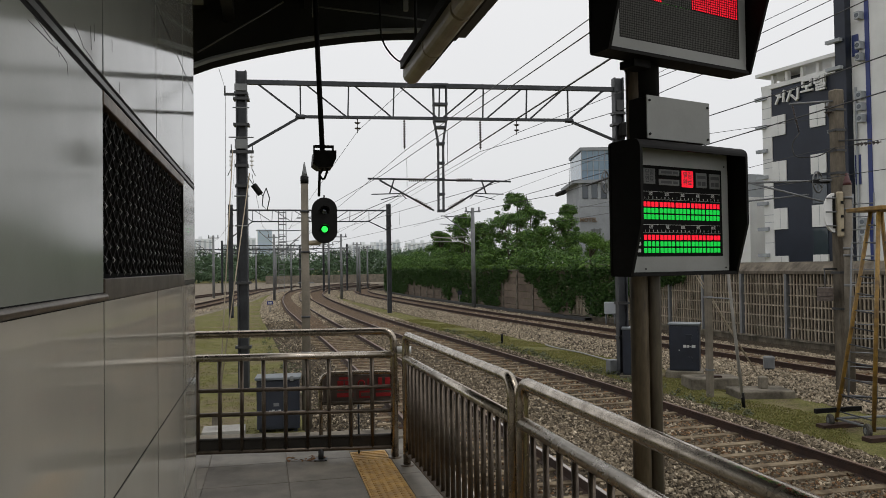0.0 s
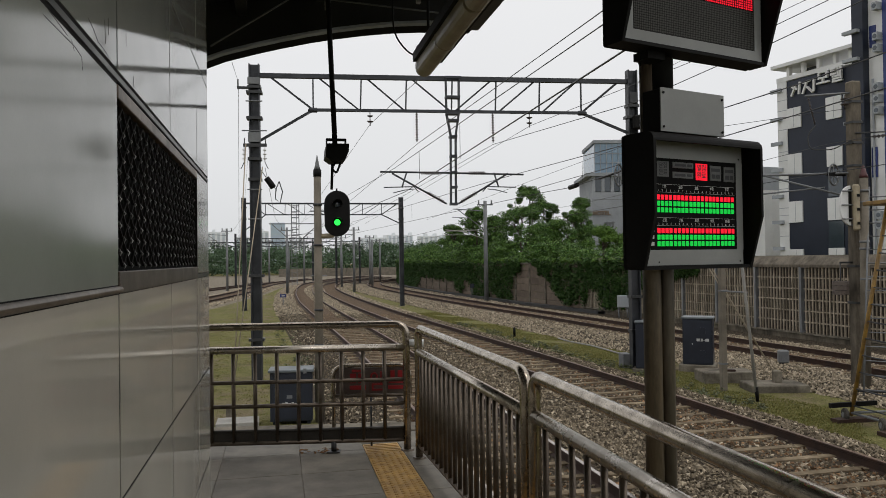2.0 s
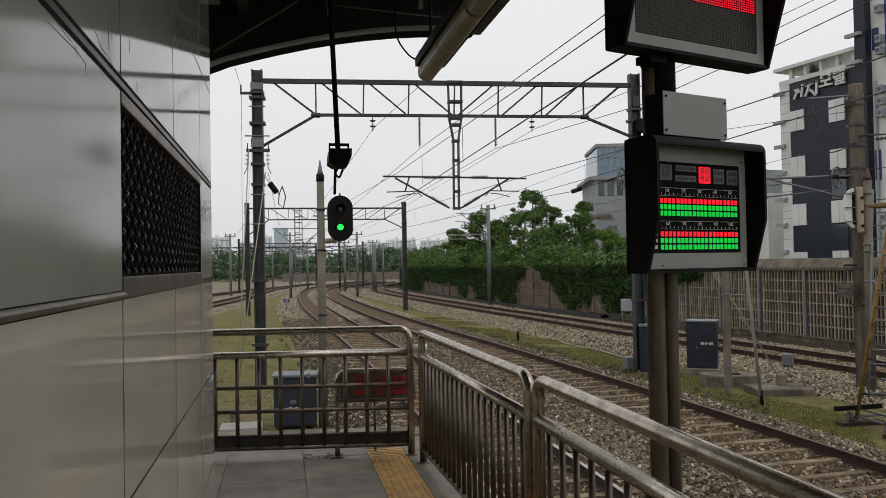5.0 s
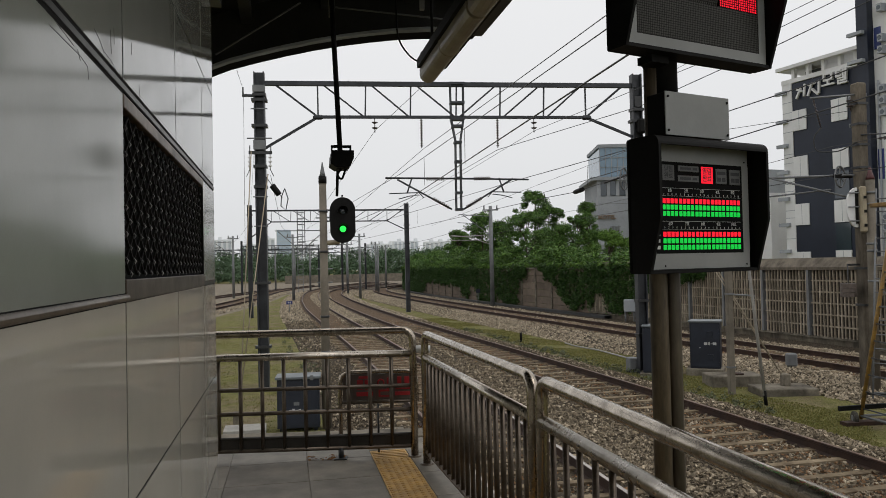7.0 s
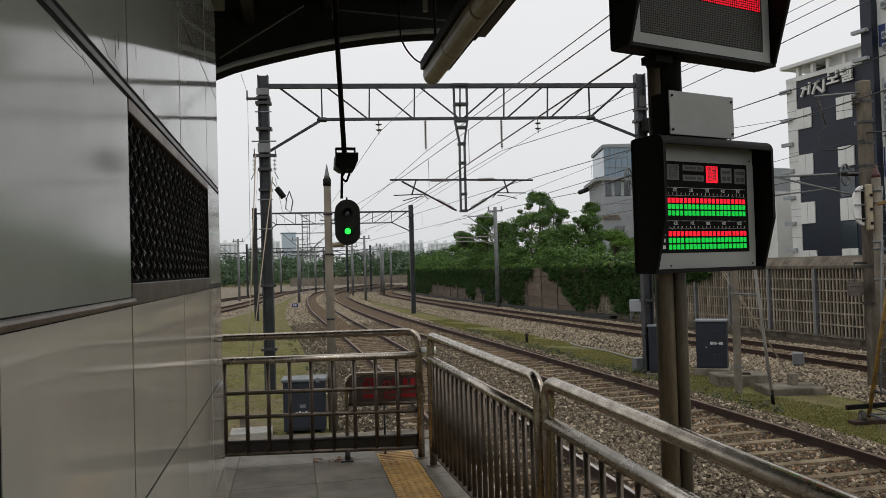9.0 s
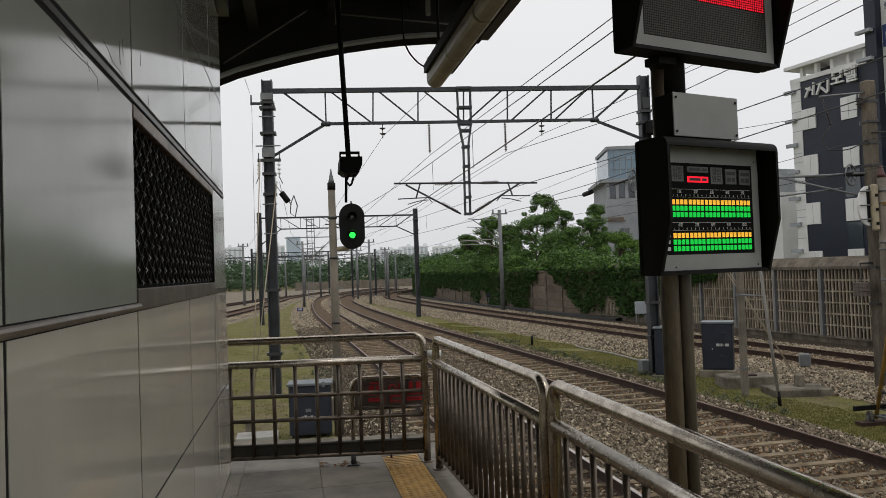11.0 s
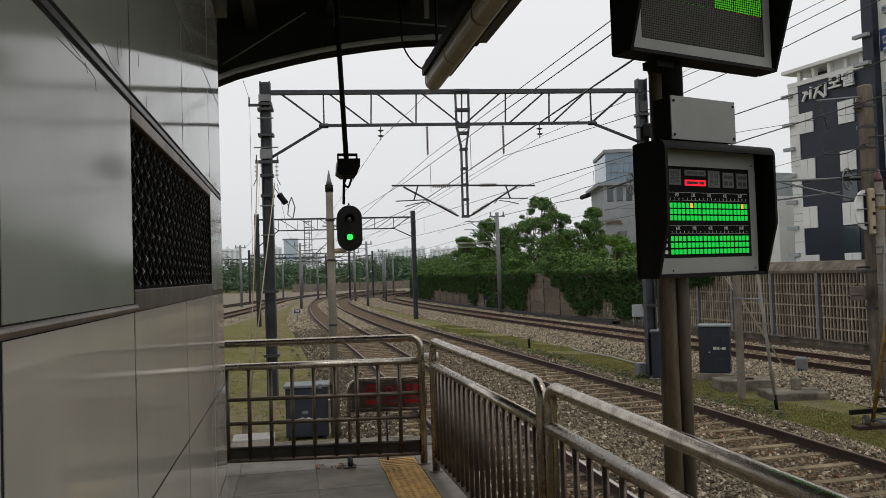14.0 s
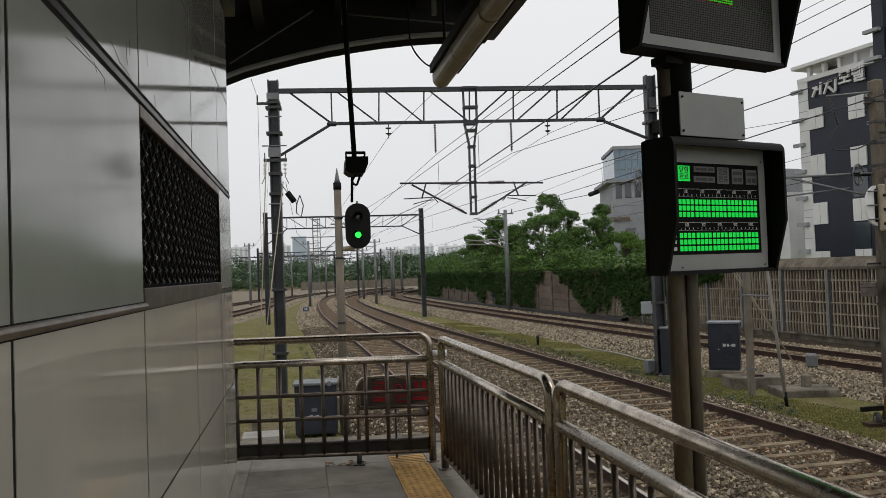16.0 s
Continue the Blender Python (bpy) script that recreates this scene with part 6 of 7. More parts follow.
part("lettering", boxes(*[((-0.16 + i * 0.055, -0.015, 0.36), (-0.115 + i * 0.055, -0.0125, 0.36 + (0.045, 0.06, 0.04, 0.055, 0.035, 0.05)[i])) for i in range(6)]), "ink", left, "white stencilled marks")
part("name_plate", boxes(((-0.08, -0.015, 0.48), (0.02, -0.0125, 0.54))), "galv", left)
for x in (-0.25, 0.25):
    part("hinge", boxes(((x - 0.03, -0.045, 0.93), (x + 0.03, -0.03, 1.02))), "galv", left)
solid("concrete_slab", boxes(((-1.12, 14.05, GROUND - 0.02), (-0.38, 14.6, -1.30)), bevel=0.01), "pale_slab", "pale concrete slab beside the relay cabinet", "slab")
solid("slab_post", boxes(((-0.95, 14.2, -1.22), (-0.85, 14.3, -1.0))), "concrete", "short stub post on the concrete slab", "post")
solid("cable_trough", boxes(((-2.2, 13.0, GROUND - 0.02), (2.0, 13.35, -1.27)), bevel=0.02), "concrete", "grey concrete cable trough beyond the railing", "cable trough")
cpost = thing("concrete_post", "square concrete post with a brace strut", "post", pose(9.53, 15.13, GROUND))
part("shaft", boxes(((-0.064, -0.064, 0), (0.064, 0.064, 3.9)), bevel=0.012), "concrete_pole", cpost)
part("crossbar", bar([(-0.1, -0.15, 2.2), (-0.12, -1.1, 2.2)], 0.02, 6), "galv", cpost)
part("strut", bar([(-0.10, -1.32, 0.2), (-0.28, -1.2, 2.66), (-0.3, -1.15, 3.6)], 0.032, 8), "pale_slab", cpost)
part("strut_foot", bar([(-0.08, -1.33, 0), (-0.10, -1.32, 0.3)], 0.036, 8), "black", cpost)
for z in (0.6, 2.2, 3.0):
    part("band", boxes(((-0.074, -0.074, z - 0.02), (0.074, 0.074, z + 0.02))), "galv", cpost)
solid("concrete_footing", boxes(((0, 0, -0.02), (1.2, 0.75, 0.26)), bevel=0.02), "concrete", "low weathered concrete footing in the grass", "footing", at=pose(9.62, 16.03, GROUND, 0, 0, -12), group="footings")
solid("rusty_plate", boxes(((0, 0, 0.26), (0.3, 0.2, 0.30))), "rust", "rusty steel plate on the concrete footing", "plate", at=pose(10.1, 16.05, GROUND, 0, 0, -12))
solid("concrete_footing", boxes(((0, 0, -0.02), (1.22, 0.8, 0.16)), bevel=0.02), "concrete", "low weathered concrete footing in the grass", "footing", at=pose(9.93, 14.64, GROUND, 0, 0, -12.3), group="footings")
solid("anchor_stub", boxes(((10.62, 14.85, GROUND + 0.15), (10.80, 15.0, GROUND + 0.42)), bevel=0.02), "concrete", "concrete anchor stub on the footing", "anchor")
tbox = thing("track_box", "small grey track connection box on legs", "equipment box", pose(12.75, 17.5, GROUND, 0, 0, -25))
part("body", boxes(((-0.13, -0.11, 0.17), (0.13, 0.11, 0.5)), bevel=0.03), "galv", tbox)
for x in (-0.09, 0.0, 0.09):
    part("leg", bar([(x * 1.3, 0, 0), (x, 0, 0.17)], 0.022, 8), "black", tbox)
solid("cable_pit", boxes(((8.95, 18.9, GROUND - 0.02), (9.2, 19.2, -1.03)), bevel=0.02), "galv", "small concrete cable pit beside the cabinet", "cable pit")
solid("marker_stub", bar([(8.73, 27.8, GROUND), (8.73, 27.8, -1.07)], 0.05, 8), "black", "short dark marker stub in the grass", "marker")
solid("ground_conduit", bar([(10.0, 26.5, GROUND + 0.03), (9.95, 25.5, GROUND + 0.03), (10.15, 23.7, GROUND + 0.04), (10.1, 21.0, GROUND + 0.04)], 0.028, 6), "pale_slab", "thin pale conduit lying on the grass", "conduit")
bsign = thing("marker_sign", "small blue marker sign on a stake", "sign", pose(0.27, 51.4, GROUND))
part("stake", bar([(0, 0, 0), (0, 0, 0.7)], 0.03, 6), "galv", bsign)
part("plate", boxes(((-0.2, -0.04, 0.62), (0.2, -0.03, 0.84))), "blue", bsign)
part("mark", boxes(((-0.1, -0.045, 0.68), (-0.03, -0.04, 0.79)), ((0.02, -0.045, 0.68), (0.1, -0.04, 0.79))), "ink", bsign)
bsign = thing("marker_sign", "small blue marker sign on a stake", "sign", pose(13.9, 54.5, GROUND))
part("stake", bar([(0, 0, 0), (0, 0, 1.1)], 0.03, 6), "galv", bsign)
part("plate", boxes(((-0.16, -0.04, 0.85), (0.16, -0.03, 1.15))), "cabinet", bsign)
wbox = thing("wall_cabinet", "pale grey utility box on a stand before the wall", "equipment box", pose(15.95, 33.6, GROUND, 0, 0, -25))
part("body", boxes(((-0.27, -0.15, 0.57), (0.27, 0.15, 1.15)), bevel=0.03), "greywall", wbox)
for x in (-0.2, 0.2):
    part("leg", bar([(x, 0, 0), (x, 0, 0.57)], 0.04, 8), "galv", wbox)

# ---- tension post with its gear ----
tp = thing("tension_post", "tall concrete catenary post with wire tension gear", "post", pose(12.43, 14.45, GROUND))
part("shaft", boxes(((-0.15, -0.11, 0), (0.09, 0.13, 6.76)), bevel=0.03), "concrete_dark", tp, "weathered concrete shaft")
part("front_post", bar([(-0.13, -0.32, 0), (-0.09, -0.32, 4.6)], 0.098, 14, 0.09), "concrete_pole", tp, "slender concrete post")
for z in (6.3, 5.85, 5.4, 4.9, 4.4, 3.6, 2.7, 1.9):
    part("band", boxes(((-0.163, -0.125, z - 0.025), (0.103, 0.145, z + 0.025))), "paint_dark", tp)
for z in (4.3, 4.05, 3.2, 3.05, 2.4, 1.6):
    part("front_band", bar([(-0.1, -0.32, z), (-0.1, -0.32, z + 0.05)], 0.105, 14), "galv", tp)
part("red_collar", bar([(-0.09, -0.32, 4.60), (-0.09, -0.32, 4.68), (-0.09, -0.32, 4.74), (-0.09, -0.32, 4.86)], 0.095, 12, 0.03), "red_panel", tp, "red porcelain collar")
part("crossarm", bar([(-0.1, -0.05, 6.5), (-0.92, 0.42, 6.5)], 0.022, 6), "galv", tp)
part("crossarm", bar([(-0.1, -0.12, 5.6), (0.6, -0.3, 5.62)], 0.016, 6), "paint_dark", tp)
part("insulator", insulator(bmesh.new(), (-0.86, 0.40, 6.48), (-0.72, 0.36, 5.85), 0.03, 8), "insulator", tp)
part("insulator", insulator(bmesh.new(), (-0.25, 0.0, 6.45), (-0.25, 0.0, 6.15), 0.09, 2), "insulator", tp)
part("insulator", insulator(bmesh.new(), (0.2, -0.25, 5.5), (0.75, -0.4, 5.55), 0.045, 6), "insulator", tp)
part("jumper_cable", bar(rounded([(-0.70, 0.36, 5.85), (-0.86, 0.45, 5.62), (-0.82, 0.42, 5.30), (-0.50, 0.1, 5.26), (-0.15, -0.05, 5.45)], 0.13, 5), 0.014, 6), "wire", tp)
def on_wheel(a, r):
    return (r * math.cos(a) - 0.36, 0.25 + 0.5 * r * math.cos(a), 4.73 + 1.1 * r * math.sin(a))


part("tension_wheel", bar([on_wheel(i * math.pi / 12, 0.21) for i in range(25)], 0.02, 6), "galv", tp, "grey spoked tension wheel")
for i in range(3):
    a = i * math.pi / 3 + 0.5
    part("wheel_spoke", bar([on_wheel(a, 0.21), on_wheel(a + math.pi, 0.21)], 0.012, 5), "galv", tp)
part("axle_beam", boxes(((-0.58, 0.12, 4.69), (-0.15, 0.2, 4.77))), "black", tp)
bm = bar([(-0.2, 0.0, 4.74), (-1.9, 1.1, 4.78)], 0.025, 6)
tube(bm, [(-0.2, 0.0, 4.22), (-1.6, 0.9, 4.76)], 0.022, 6)
tube(bm, [(-0.55, 0.3, 4.45), (-1.7, 1.05, 4.35)], 0.018, 6)
part("bracket_arm", bm, "galv", tp)
# white weight guard: a rounded ring beside the post
arc = [(-0.36 + 0.27 * math.cos(a), 4.01 + 0.43 * math.sin(a)) for a in [math.pi / 2 + i * math.pi / 12 for i in range(13)]]
part("weight_guard", prism(bmesh.new(), arc, -0.25, -0.20, "y"), "white", tp, "white rounded weight guard")
part("guard_slot", boxes(((-0.42, -0.27, 3.66), (-0.36, -0.252, 4.36))), "black", tp)
part("weight_plate", boxes(((-0.355, -0.36, 3.47), (-0.2, -0.26, 4.46)), bevel=0.03), "lamp_cover", tp, "cream slotted plate")
for z in (3.62, 3.92, 4.22):
    part("plate_bolt", boxes(((-0.30, -0.375, z - 0.03), (-0.24, -0.36, z + 0.03))), "black", tp)
    part("guard_bar", bar([(-0.60, -0.27, z + 0.1), (-0.34, -0.3, z + 0.1)], 0.014, 6), "galv", tp)
for k in range(3):
    bm = bmesh.new()
    bmesh.ops.create_cone(bm, cap_ends=True, segments=18, radius1=0.165, radius2=0.165, depth=0.092, matrix=Matrix.Translation((-0.45, 0.0, 2.13 + k * 0.1)))
    part("weight", bm, "sign_back", tp, "dark round tension weight")
part("weight_rod", bar([(-0.45, 0.0, 2.1), (-0.45, 0.0, 2.8)], 0.014, 6), "paint_dark", tp)
part("weight_bracket", boxes(((-0.46, -0.02, 2.76), (-0.08, 0.02, 2.80))), "paint_dark", tp)

# grey ladder leaning on the post
lad = thing("steel_ladder", "grey steel ladder leaning against the tension post", "ladder")
a0, a1 = Vector((11.75, 13.2, GROUND)), Vector((12.72, 14.1, 3.0))
side_v = Vector((0.16, -0.2, 0))
for s in (-1, 1):
    part("stile", bar([a0 + side_v * s, a1 + side_v * s * 0.8], 0.022, 6), "galv", lad)
for i in range(15):
    k = (i + 0.7) / 15.5
    c = a0.lerp(a1, k)
    part("rung", bar([c - side_v * (1 - 0.2 * k), c + side_v * (1 - 0.2 * k)], 0.013, 6), "galv", lad)

# yellow wheeled trestle ladder
yl = thing("trestle_ladder", "yellow wheeled trestle ladder standing on the grass", "ladder", pose(-0.08, 0, 0))
A0, A1 = Vector((9.98, 11.75, -1.32)), Vector((10.42, 11.30, 2.40))
B0, B1 = Vector((9.95, 10.85, -1.32)), Vector((10.10, 10.78, 2.36))
C0, C1 = Vector((11.25, 11.60, -1.32)), Vector((10.62, 11.28, 2.40))
D0, D1 = Vector((11.15, 10.60, -1.32)), Vector((10.32, 10.70, 2.36))
for a, b in ((A0, A1), (B0, B1), (C0, C1), (D0, D1)):
    part("leg", bar([a, b], 0.035, 8), "yellow", yl, "scuffed yellow leg")
part("top_step", boxes(((10.0, 10.6, 2.38), (10.66, 11.4, 2.45)), bevel=0.01), "yellow", yl)
for i in range(12):
    k = (i + 0.6) / 12.4
    part("rung", bar([A0.lerp(A1, k), B0.lerp(B1, k)], 0.014, 6), "gantry", yl)
    if i % 2 == 0:
        part("rung", bar([C0.lerp(C1, k), D0.lerp(D1, k)], 0.014, 6), "gantry", yl)
for a, b in ((A0, C0), (B0, D0), (A0, B0), (C0, D0)):
    part("base_bar", bar([a + Vector((0, 0, 0.05)), b + Vector((0, 0, 0.05))], 0.025, 6), "galv", yl)
part("brace", bar([A0.lerp(A1, 0.12), (10.9, 11.3, -0.9), C0.lerp(C1, 0.15)], 0.022, 6), "paint_dark", yl)
part("outrigger", boxes(((9.55, 11.72, -1.16), (10.5, 11.78, -1.08))), "black", yl)
for c in (A0, B0, C0, D0):
    w = c + Vector((-0.12, 0, 0.02))
    bm = bmesh.new()
    bmesh.ops.create_cone(bm, cap_ends=True, segments=18, radius1=0.12, radius2=0.12, depth=0.07, matrix=Matrix.Translation((w.x, w.y, -1.30)) @ Matrix.Rotation(radians(70), 4, 'Z') @ Matrix.Rotation(radians(90), 4, 'X'))
    bmesh.ops.bevel(bm, geom=bm.edges[:], offset=0.015, segments=2, affect='EDGES')
    wh = part("wheel", bm, "rubber", yl)
    bm = bmesh.new()
    bmesh.ops.create_cone(bm, cap_ends=True, segments=14, radius1=0.05, radius2=0.05, depth=0.09, matrix=Matrix.Translation((w.x, w.y, -1.30)) @ Matrix.Rotation(radians(70), 4, 'Z') @ Matrix.Rotation(radians(90), 4, 'X'))
    part("hub", bm, "galv", wh)
for y in (11.72, 10.65):
    solid("wheel_chock", boxes(((9.52, y - 0.12, GROUND - 0.01), (10.35, y + 0.08, GROUND + 0.07))), "rust", "old timber board under the ladder wheels", "board", group="wheel boards")

# ---- barrier wall along the far side ----
WALLINE = [(9, 18.83), (12, 18.6), (20, 18.0), (28, 17.35), (36, 16.7), (45, 15.8), (60, 14.75), (76, 13.9), (88, 14.0), (98, 15.2), (108, 18), (122, 26)]


def wall_at(y):
    ys, xs = zip(*WALLINE)
    return float(np.interp(y, ys, xs))


barrier = thing("barrier_wall", "long weathered concrete barrier wall beside the tracks", "wall", kind="structure")
slat_me = None
cuts = [9.4 + 2.3 * k for k in range(14)]
for k, (ya, yb) in enumerate(zip(cuts, cuts[1:])):
    a, b = Vector((wall_at(ya), ya, 0)), Vector((wall_at(yb), yb, 0))
    w = (b - a).length
    m = pose(a.x, a.y, 0, 0, 0, math.degrees(math.atan2(b.y - a.y, b.x - a.x)))
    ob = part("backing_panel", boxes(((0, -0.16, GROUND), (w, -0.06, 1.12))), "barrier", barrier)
    ob.matrix_basis = m
    ob = part("cap", prism(bmesh.new(), [(0.14, 1.10), (0.14, 1.20), (-0.20, 1.52), (-0.26, 1.52), (-0.26, 1.10)], 0.005, w - 0.005, "x"), "concrete_dark", barrier, "sloped concrete capping")
    ob.matrix_basis = m
    # plinth's dark concrete also carries the shade along the wall foot
    ob = part("plinth", boxes(((0, -0.06, GROUND), (w, 0.06, -1.20))), "concrete_dark", barrier)
    ob.matrix_basis = m
    ob = part("sill", boxes(((0, -0.06, -1.20), (w, 0.12, -1.14))), "concrete", barrier)
    ob.matrix_basis = m
    ob = part("post", boxes(((-0.05, -0.06, -1.14), (0.05, 0.14, 1.10))), "galv", barrier, "blue-grey post between the slatted bays")
    ob.matrix_basis = m
    for i in range(14):
        u = 0.15 + i * (w - 0.17) / 14
        if slat_me is None:
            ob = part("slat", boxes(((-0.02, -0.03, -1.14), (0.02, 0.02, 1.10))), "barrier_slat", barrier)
            slat_me = ob.data
        else:
            ob = new("slat", slat_me)
            ob.parent = barrier
        ob.matrix_basis = m @ pose(u, 0.05, 0)
    for z in (-0.78, -0.40, -0.02, 0.36, 0.74):
        ob = part("cross_rail", boxes(((0.08, 0.02, z - 0.022), (w - 0.08, 0.06, z + 0.022))), "barrier_slat", barrier)
        ob.matrix_basis = m
# added out of view: plain barrier bays that darken reflections in the boards
for k in range(7):
    y0 = -38.2 + 6.74 * k
    part("rear_panel", boxes(((18.75 + 0.06, y0, GROUND), (18.98, y0 + 6.7, 1.12))), "barrier", barrier)
    part("cap", boxes(((18.75, y0, 1.12), (19.0, y0 + 6.7, 1.50))), "concrete", barrier)
# plain block wall beyond, with courses of panels
ys = [cuts[-1] + 2.4 * k for k in range(36)]
for k, (ya, yb) in enumerate(zip(ys, ys[1:])):
    a, b = Vector((wall_at(ya), ya, 0)), Vector((wall_at(yb), yb, 0))
    w = (b - a).length
    m = pose(a.x, a.y, 0, 0, 0, math.degrees(math.atan2(b.y - a.y, b.x - a.x)))
    ob = part("post", boxes(((-0.07, -0.16, GROUND), (0.07, 0.06, 1.18))), "concrete", barrier)
    ob.matrix_basis = m
    ob = part("cap", boxes(((-0.02, -0.2, 1.18), (w, 0.08, 1.26))), "concrete", barrier)
    ob.matrix_basis = m
    for i in range(6):
        z = GROUND + i * 0.433
        ob = part("wall_panel", boxes(((0.07, -0.1, z + 0.008), (w - 0.07, 0.0, z + 0.425)), bevel=0.012), "block", barrier)
        ob.matrix_basis = m
for ya, yb in zip((36, 46, 58, 70), (46, 58, 70, 84)):
    v, f = [], []
    for y in (ya, yb):
        x = wall_at(y) - 0.75
        v += [(x - 0.25, y, GROUND + 0.1), (x - 0.25, y, GROUND + 0.24), (x + 0.15, y, GROUND + 0.24), (x + 0.15, y, GROUND)]
    f = [(0, 1, 5, 4), (1, 2, 6, 5), (2, 3, 7, 6)]
    raw("cable_duct", v, f, "paint_dark", "dark cable duct along the foot of the barrier", "cable duct", "structure")


# ---- planting ----
def foliage(name, centres, radii, per, size, material, label, category, kind, parent=None, seed=1, flat=0.7):
    """Many small pointed leaves in clumps: each leaf a bent pair of triangles."""
    rng = np.random.default_rng(seed)
    C = np.repeat(np.asarray(centres, float), per, axis=0)
    Rr = np.repeat(np.asarray(radii, float), per)[:, None]
    n = len(C)
    d = rng.normal(size=(n, 3))
    d /= np.linalg.norm(d, axis=1)[:, None]
    P = C + d * Rr * rng.random((n, 1)) ** 0.32 * np.array([1, 1, flat])
    u = rng.normal(size=(n, 3))
    u[:, 2] *= 0.6
    u /= np.linalg.norm(u, axis=1)[:, None]
    w = np.cross(u, d + np.array([0, 0, 0.7]) + rng.normal(size=(n, 3)) * 0.35)
    w /= np.linalg.norm(w, axis=1)[:, None] + 1e-9
    s = size * rng.uniform(0.6, 1.3, (n, 1))
    V = np.stack([P - u * s, P + w * s * 0.45 - d * s * 0.1, P + u * s, P - w * s * 0.45 - d * s * 0.1], axis=1)
    F = np.array([(0, 1, 2), (0, 2, 3)])[None] + (np.arange(n) * 4)[:, None, None]
    return raw(name, V.reshape(-1, 3), F.reshape(-1, 3), material, label, category, kind, parent)


def tree(x, y, base, top, spread, label, seed, leaf=0.2, per=235, clumps=110, material="leaf"):
    """A trunk with limbs that reach into an uneven crown of leaf clumps."""
    rng = np.random.default_rng(seed)
    t = thing("tree", label, "tree", pose(x, y, base), "trees behind the wall")
    h = top - base
    cents, rad = [], []
    while len(cents) < clumps:
        k = rng.uniform(0.24, 0.97)
        reach = spread * math.sqrt(max(0.0, 1 - ((k - 0.56) / 0.44) ** 2)) * (0.72 + 0.5 * noise.noise((seed * 3.1, k * 5.0, 2.0)))
        a, q = rng.uniform(0, 6.283), rng.uniform(0.25, 1.0) ** 0.6
        p = Vector((math.cos(a) * reach * q, math.sin(a) * reach * q, h * k))
        if noise.noise((p.x * 0.75 + seed, p.y * 0.75, p.z * 0.85)) < -0.08 and k < 0.9:
            continue
        cents.append(tuple(p))
        rad.append(rng.uniform(0.22, 0.52))
    cents += [(rng.normal() * 0.15, rng.normal() * 0.15, h * k) for k in (0.9, 0.94, 0.97)]
    rad += [0.4, 0.32, 0.22]
    lean = rng.uniform(-0.2, 0.2, 2)
    bm = bar([(0, 0, 0), (lean[0] * 0.4, 0, h * 0.3), (lean[0], lean[1], h * 0.6), (0, 0, h * 0.93)], 0.16, 8, 0.02)
    for i in range(14):
        e = cents[(i * 7) % clumps]
        z0 = max(h * 0.2, e[2] - h * rng.uniform(0.12, 0.25))
        tube(bm, [(0, 0, z0), (e[0] * 0.5, e[1] * 0.5, (z0 + e[2]) / 2 + 0.15), e], 0.05, 6, r2=0.012)
    part("trunk", bm, "bark", t)
    foliage("crown", cents, rad, per, leaf * 0.40, material, "", "", "", t, seed, flat=0.8)
    return t


for i, (x, y, top, spread, leaf, kind) in enumerate((
        (17.0, 74, 5.0, 1.9, 0.20, "leaf"), (16.6, 63, 6.1, 2.1, 0.18, "leaf"), (20.0, 59, 7.5, 3.0, 0.18, "leaf"), (21.9, 61, 6.3, 2.6, 0.19, "leaf"), (22.0, 55, 5.2, 1.9, 0.17, "leaf"),
        (24.0, 58, 6.5, 1.7, 0.17, "leaf"), (26.0, 57, 2.6, 1.5, 0.16, "leaf"), (18.6, 50, 4.2, 1.9, 0.15, "leaf"), (20.5, 46, 3.5, 1.7, 0.14, "leaf_light"), (22.6, 47, 3.1, 1.6, 0.14, "leaf_light"),
        (27.5, 52, 2.1, 1.4, 0.15, "leaf"), (17.2, 86, 3.3, 2.2, 0.2, "leaf"), (16.8, 95, 3.0, 2.3, 0.22, "leaf"), (17.6, 67, 3.7, 2.0, 0.16, "leaf_light"), (18.3, 56, 5.5, 2.4, 0.17, "leaf"), (17.9, 62, 5.2, 2.2, 0.17, "leaf"))):
    tree(x, y, GROUND, top, spread, "leafy green tree growing behind the barrier wall" if kind == "leaf" else "light green young tree growing behind the barrier wall", 20 + i, leaf, clumps=int(50 + 22 * spread), material=kind)
# shrubs along the top of the wall
rng = np.random.default_rng(4)
cents, rad = [], []
for y in np.arange(34, 110, 0.42):
    hgt = 1.8 + 1.3 * noise.noise((y * 0.45, 0, 0)) + (0.7 if 40 < y < 84 else 0)
    for _ in range(4):
        cents.append((wall_at(y) + rng.uniform(0.3, 2.2), y + rng.uniform(-0.3, 0.3), rng.uniform(0.9, max(1.2, hgt))))
        rad.append(rng.uniform(0.3, 0.6))
foliage("shrub_row", cents, rad, 110, 0.075, "leaf", "dense green shrubs growing over the barrier wall", "shrubs", "stuff", seed=6)
# ivy hanging over the face, its greens darkened for shade
cents, rad = [], []
IVY_LOW = [(29, 0.75), (33, 0.0), (34, -1.1), (37.2, -1.2), (37.6, -0.25), (38.7, -0.35), (39.0, -1.2), (41.5, -1.25), (44.6, 0.86), (45.3, 1.2), (45.4, 1.6), (47.7, 1.6), (47.8, 0.8), (49.1, 0.45),
           (49.4, -1.2), (51.9, -1.25), (52.2, -0.7), (53.8, -0.9), (54.2, -1.25), (57.8, -1.25), (58.2, -0.2), (59.6, -0.3), (60, -1.0), (62, -0.9), (62.5, -0.2), (67, -0.1), (72, 0.1), (75, 0.0), (76, -1.2), (104, -1.3)]
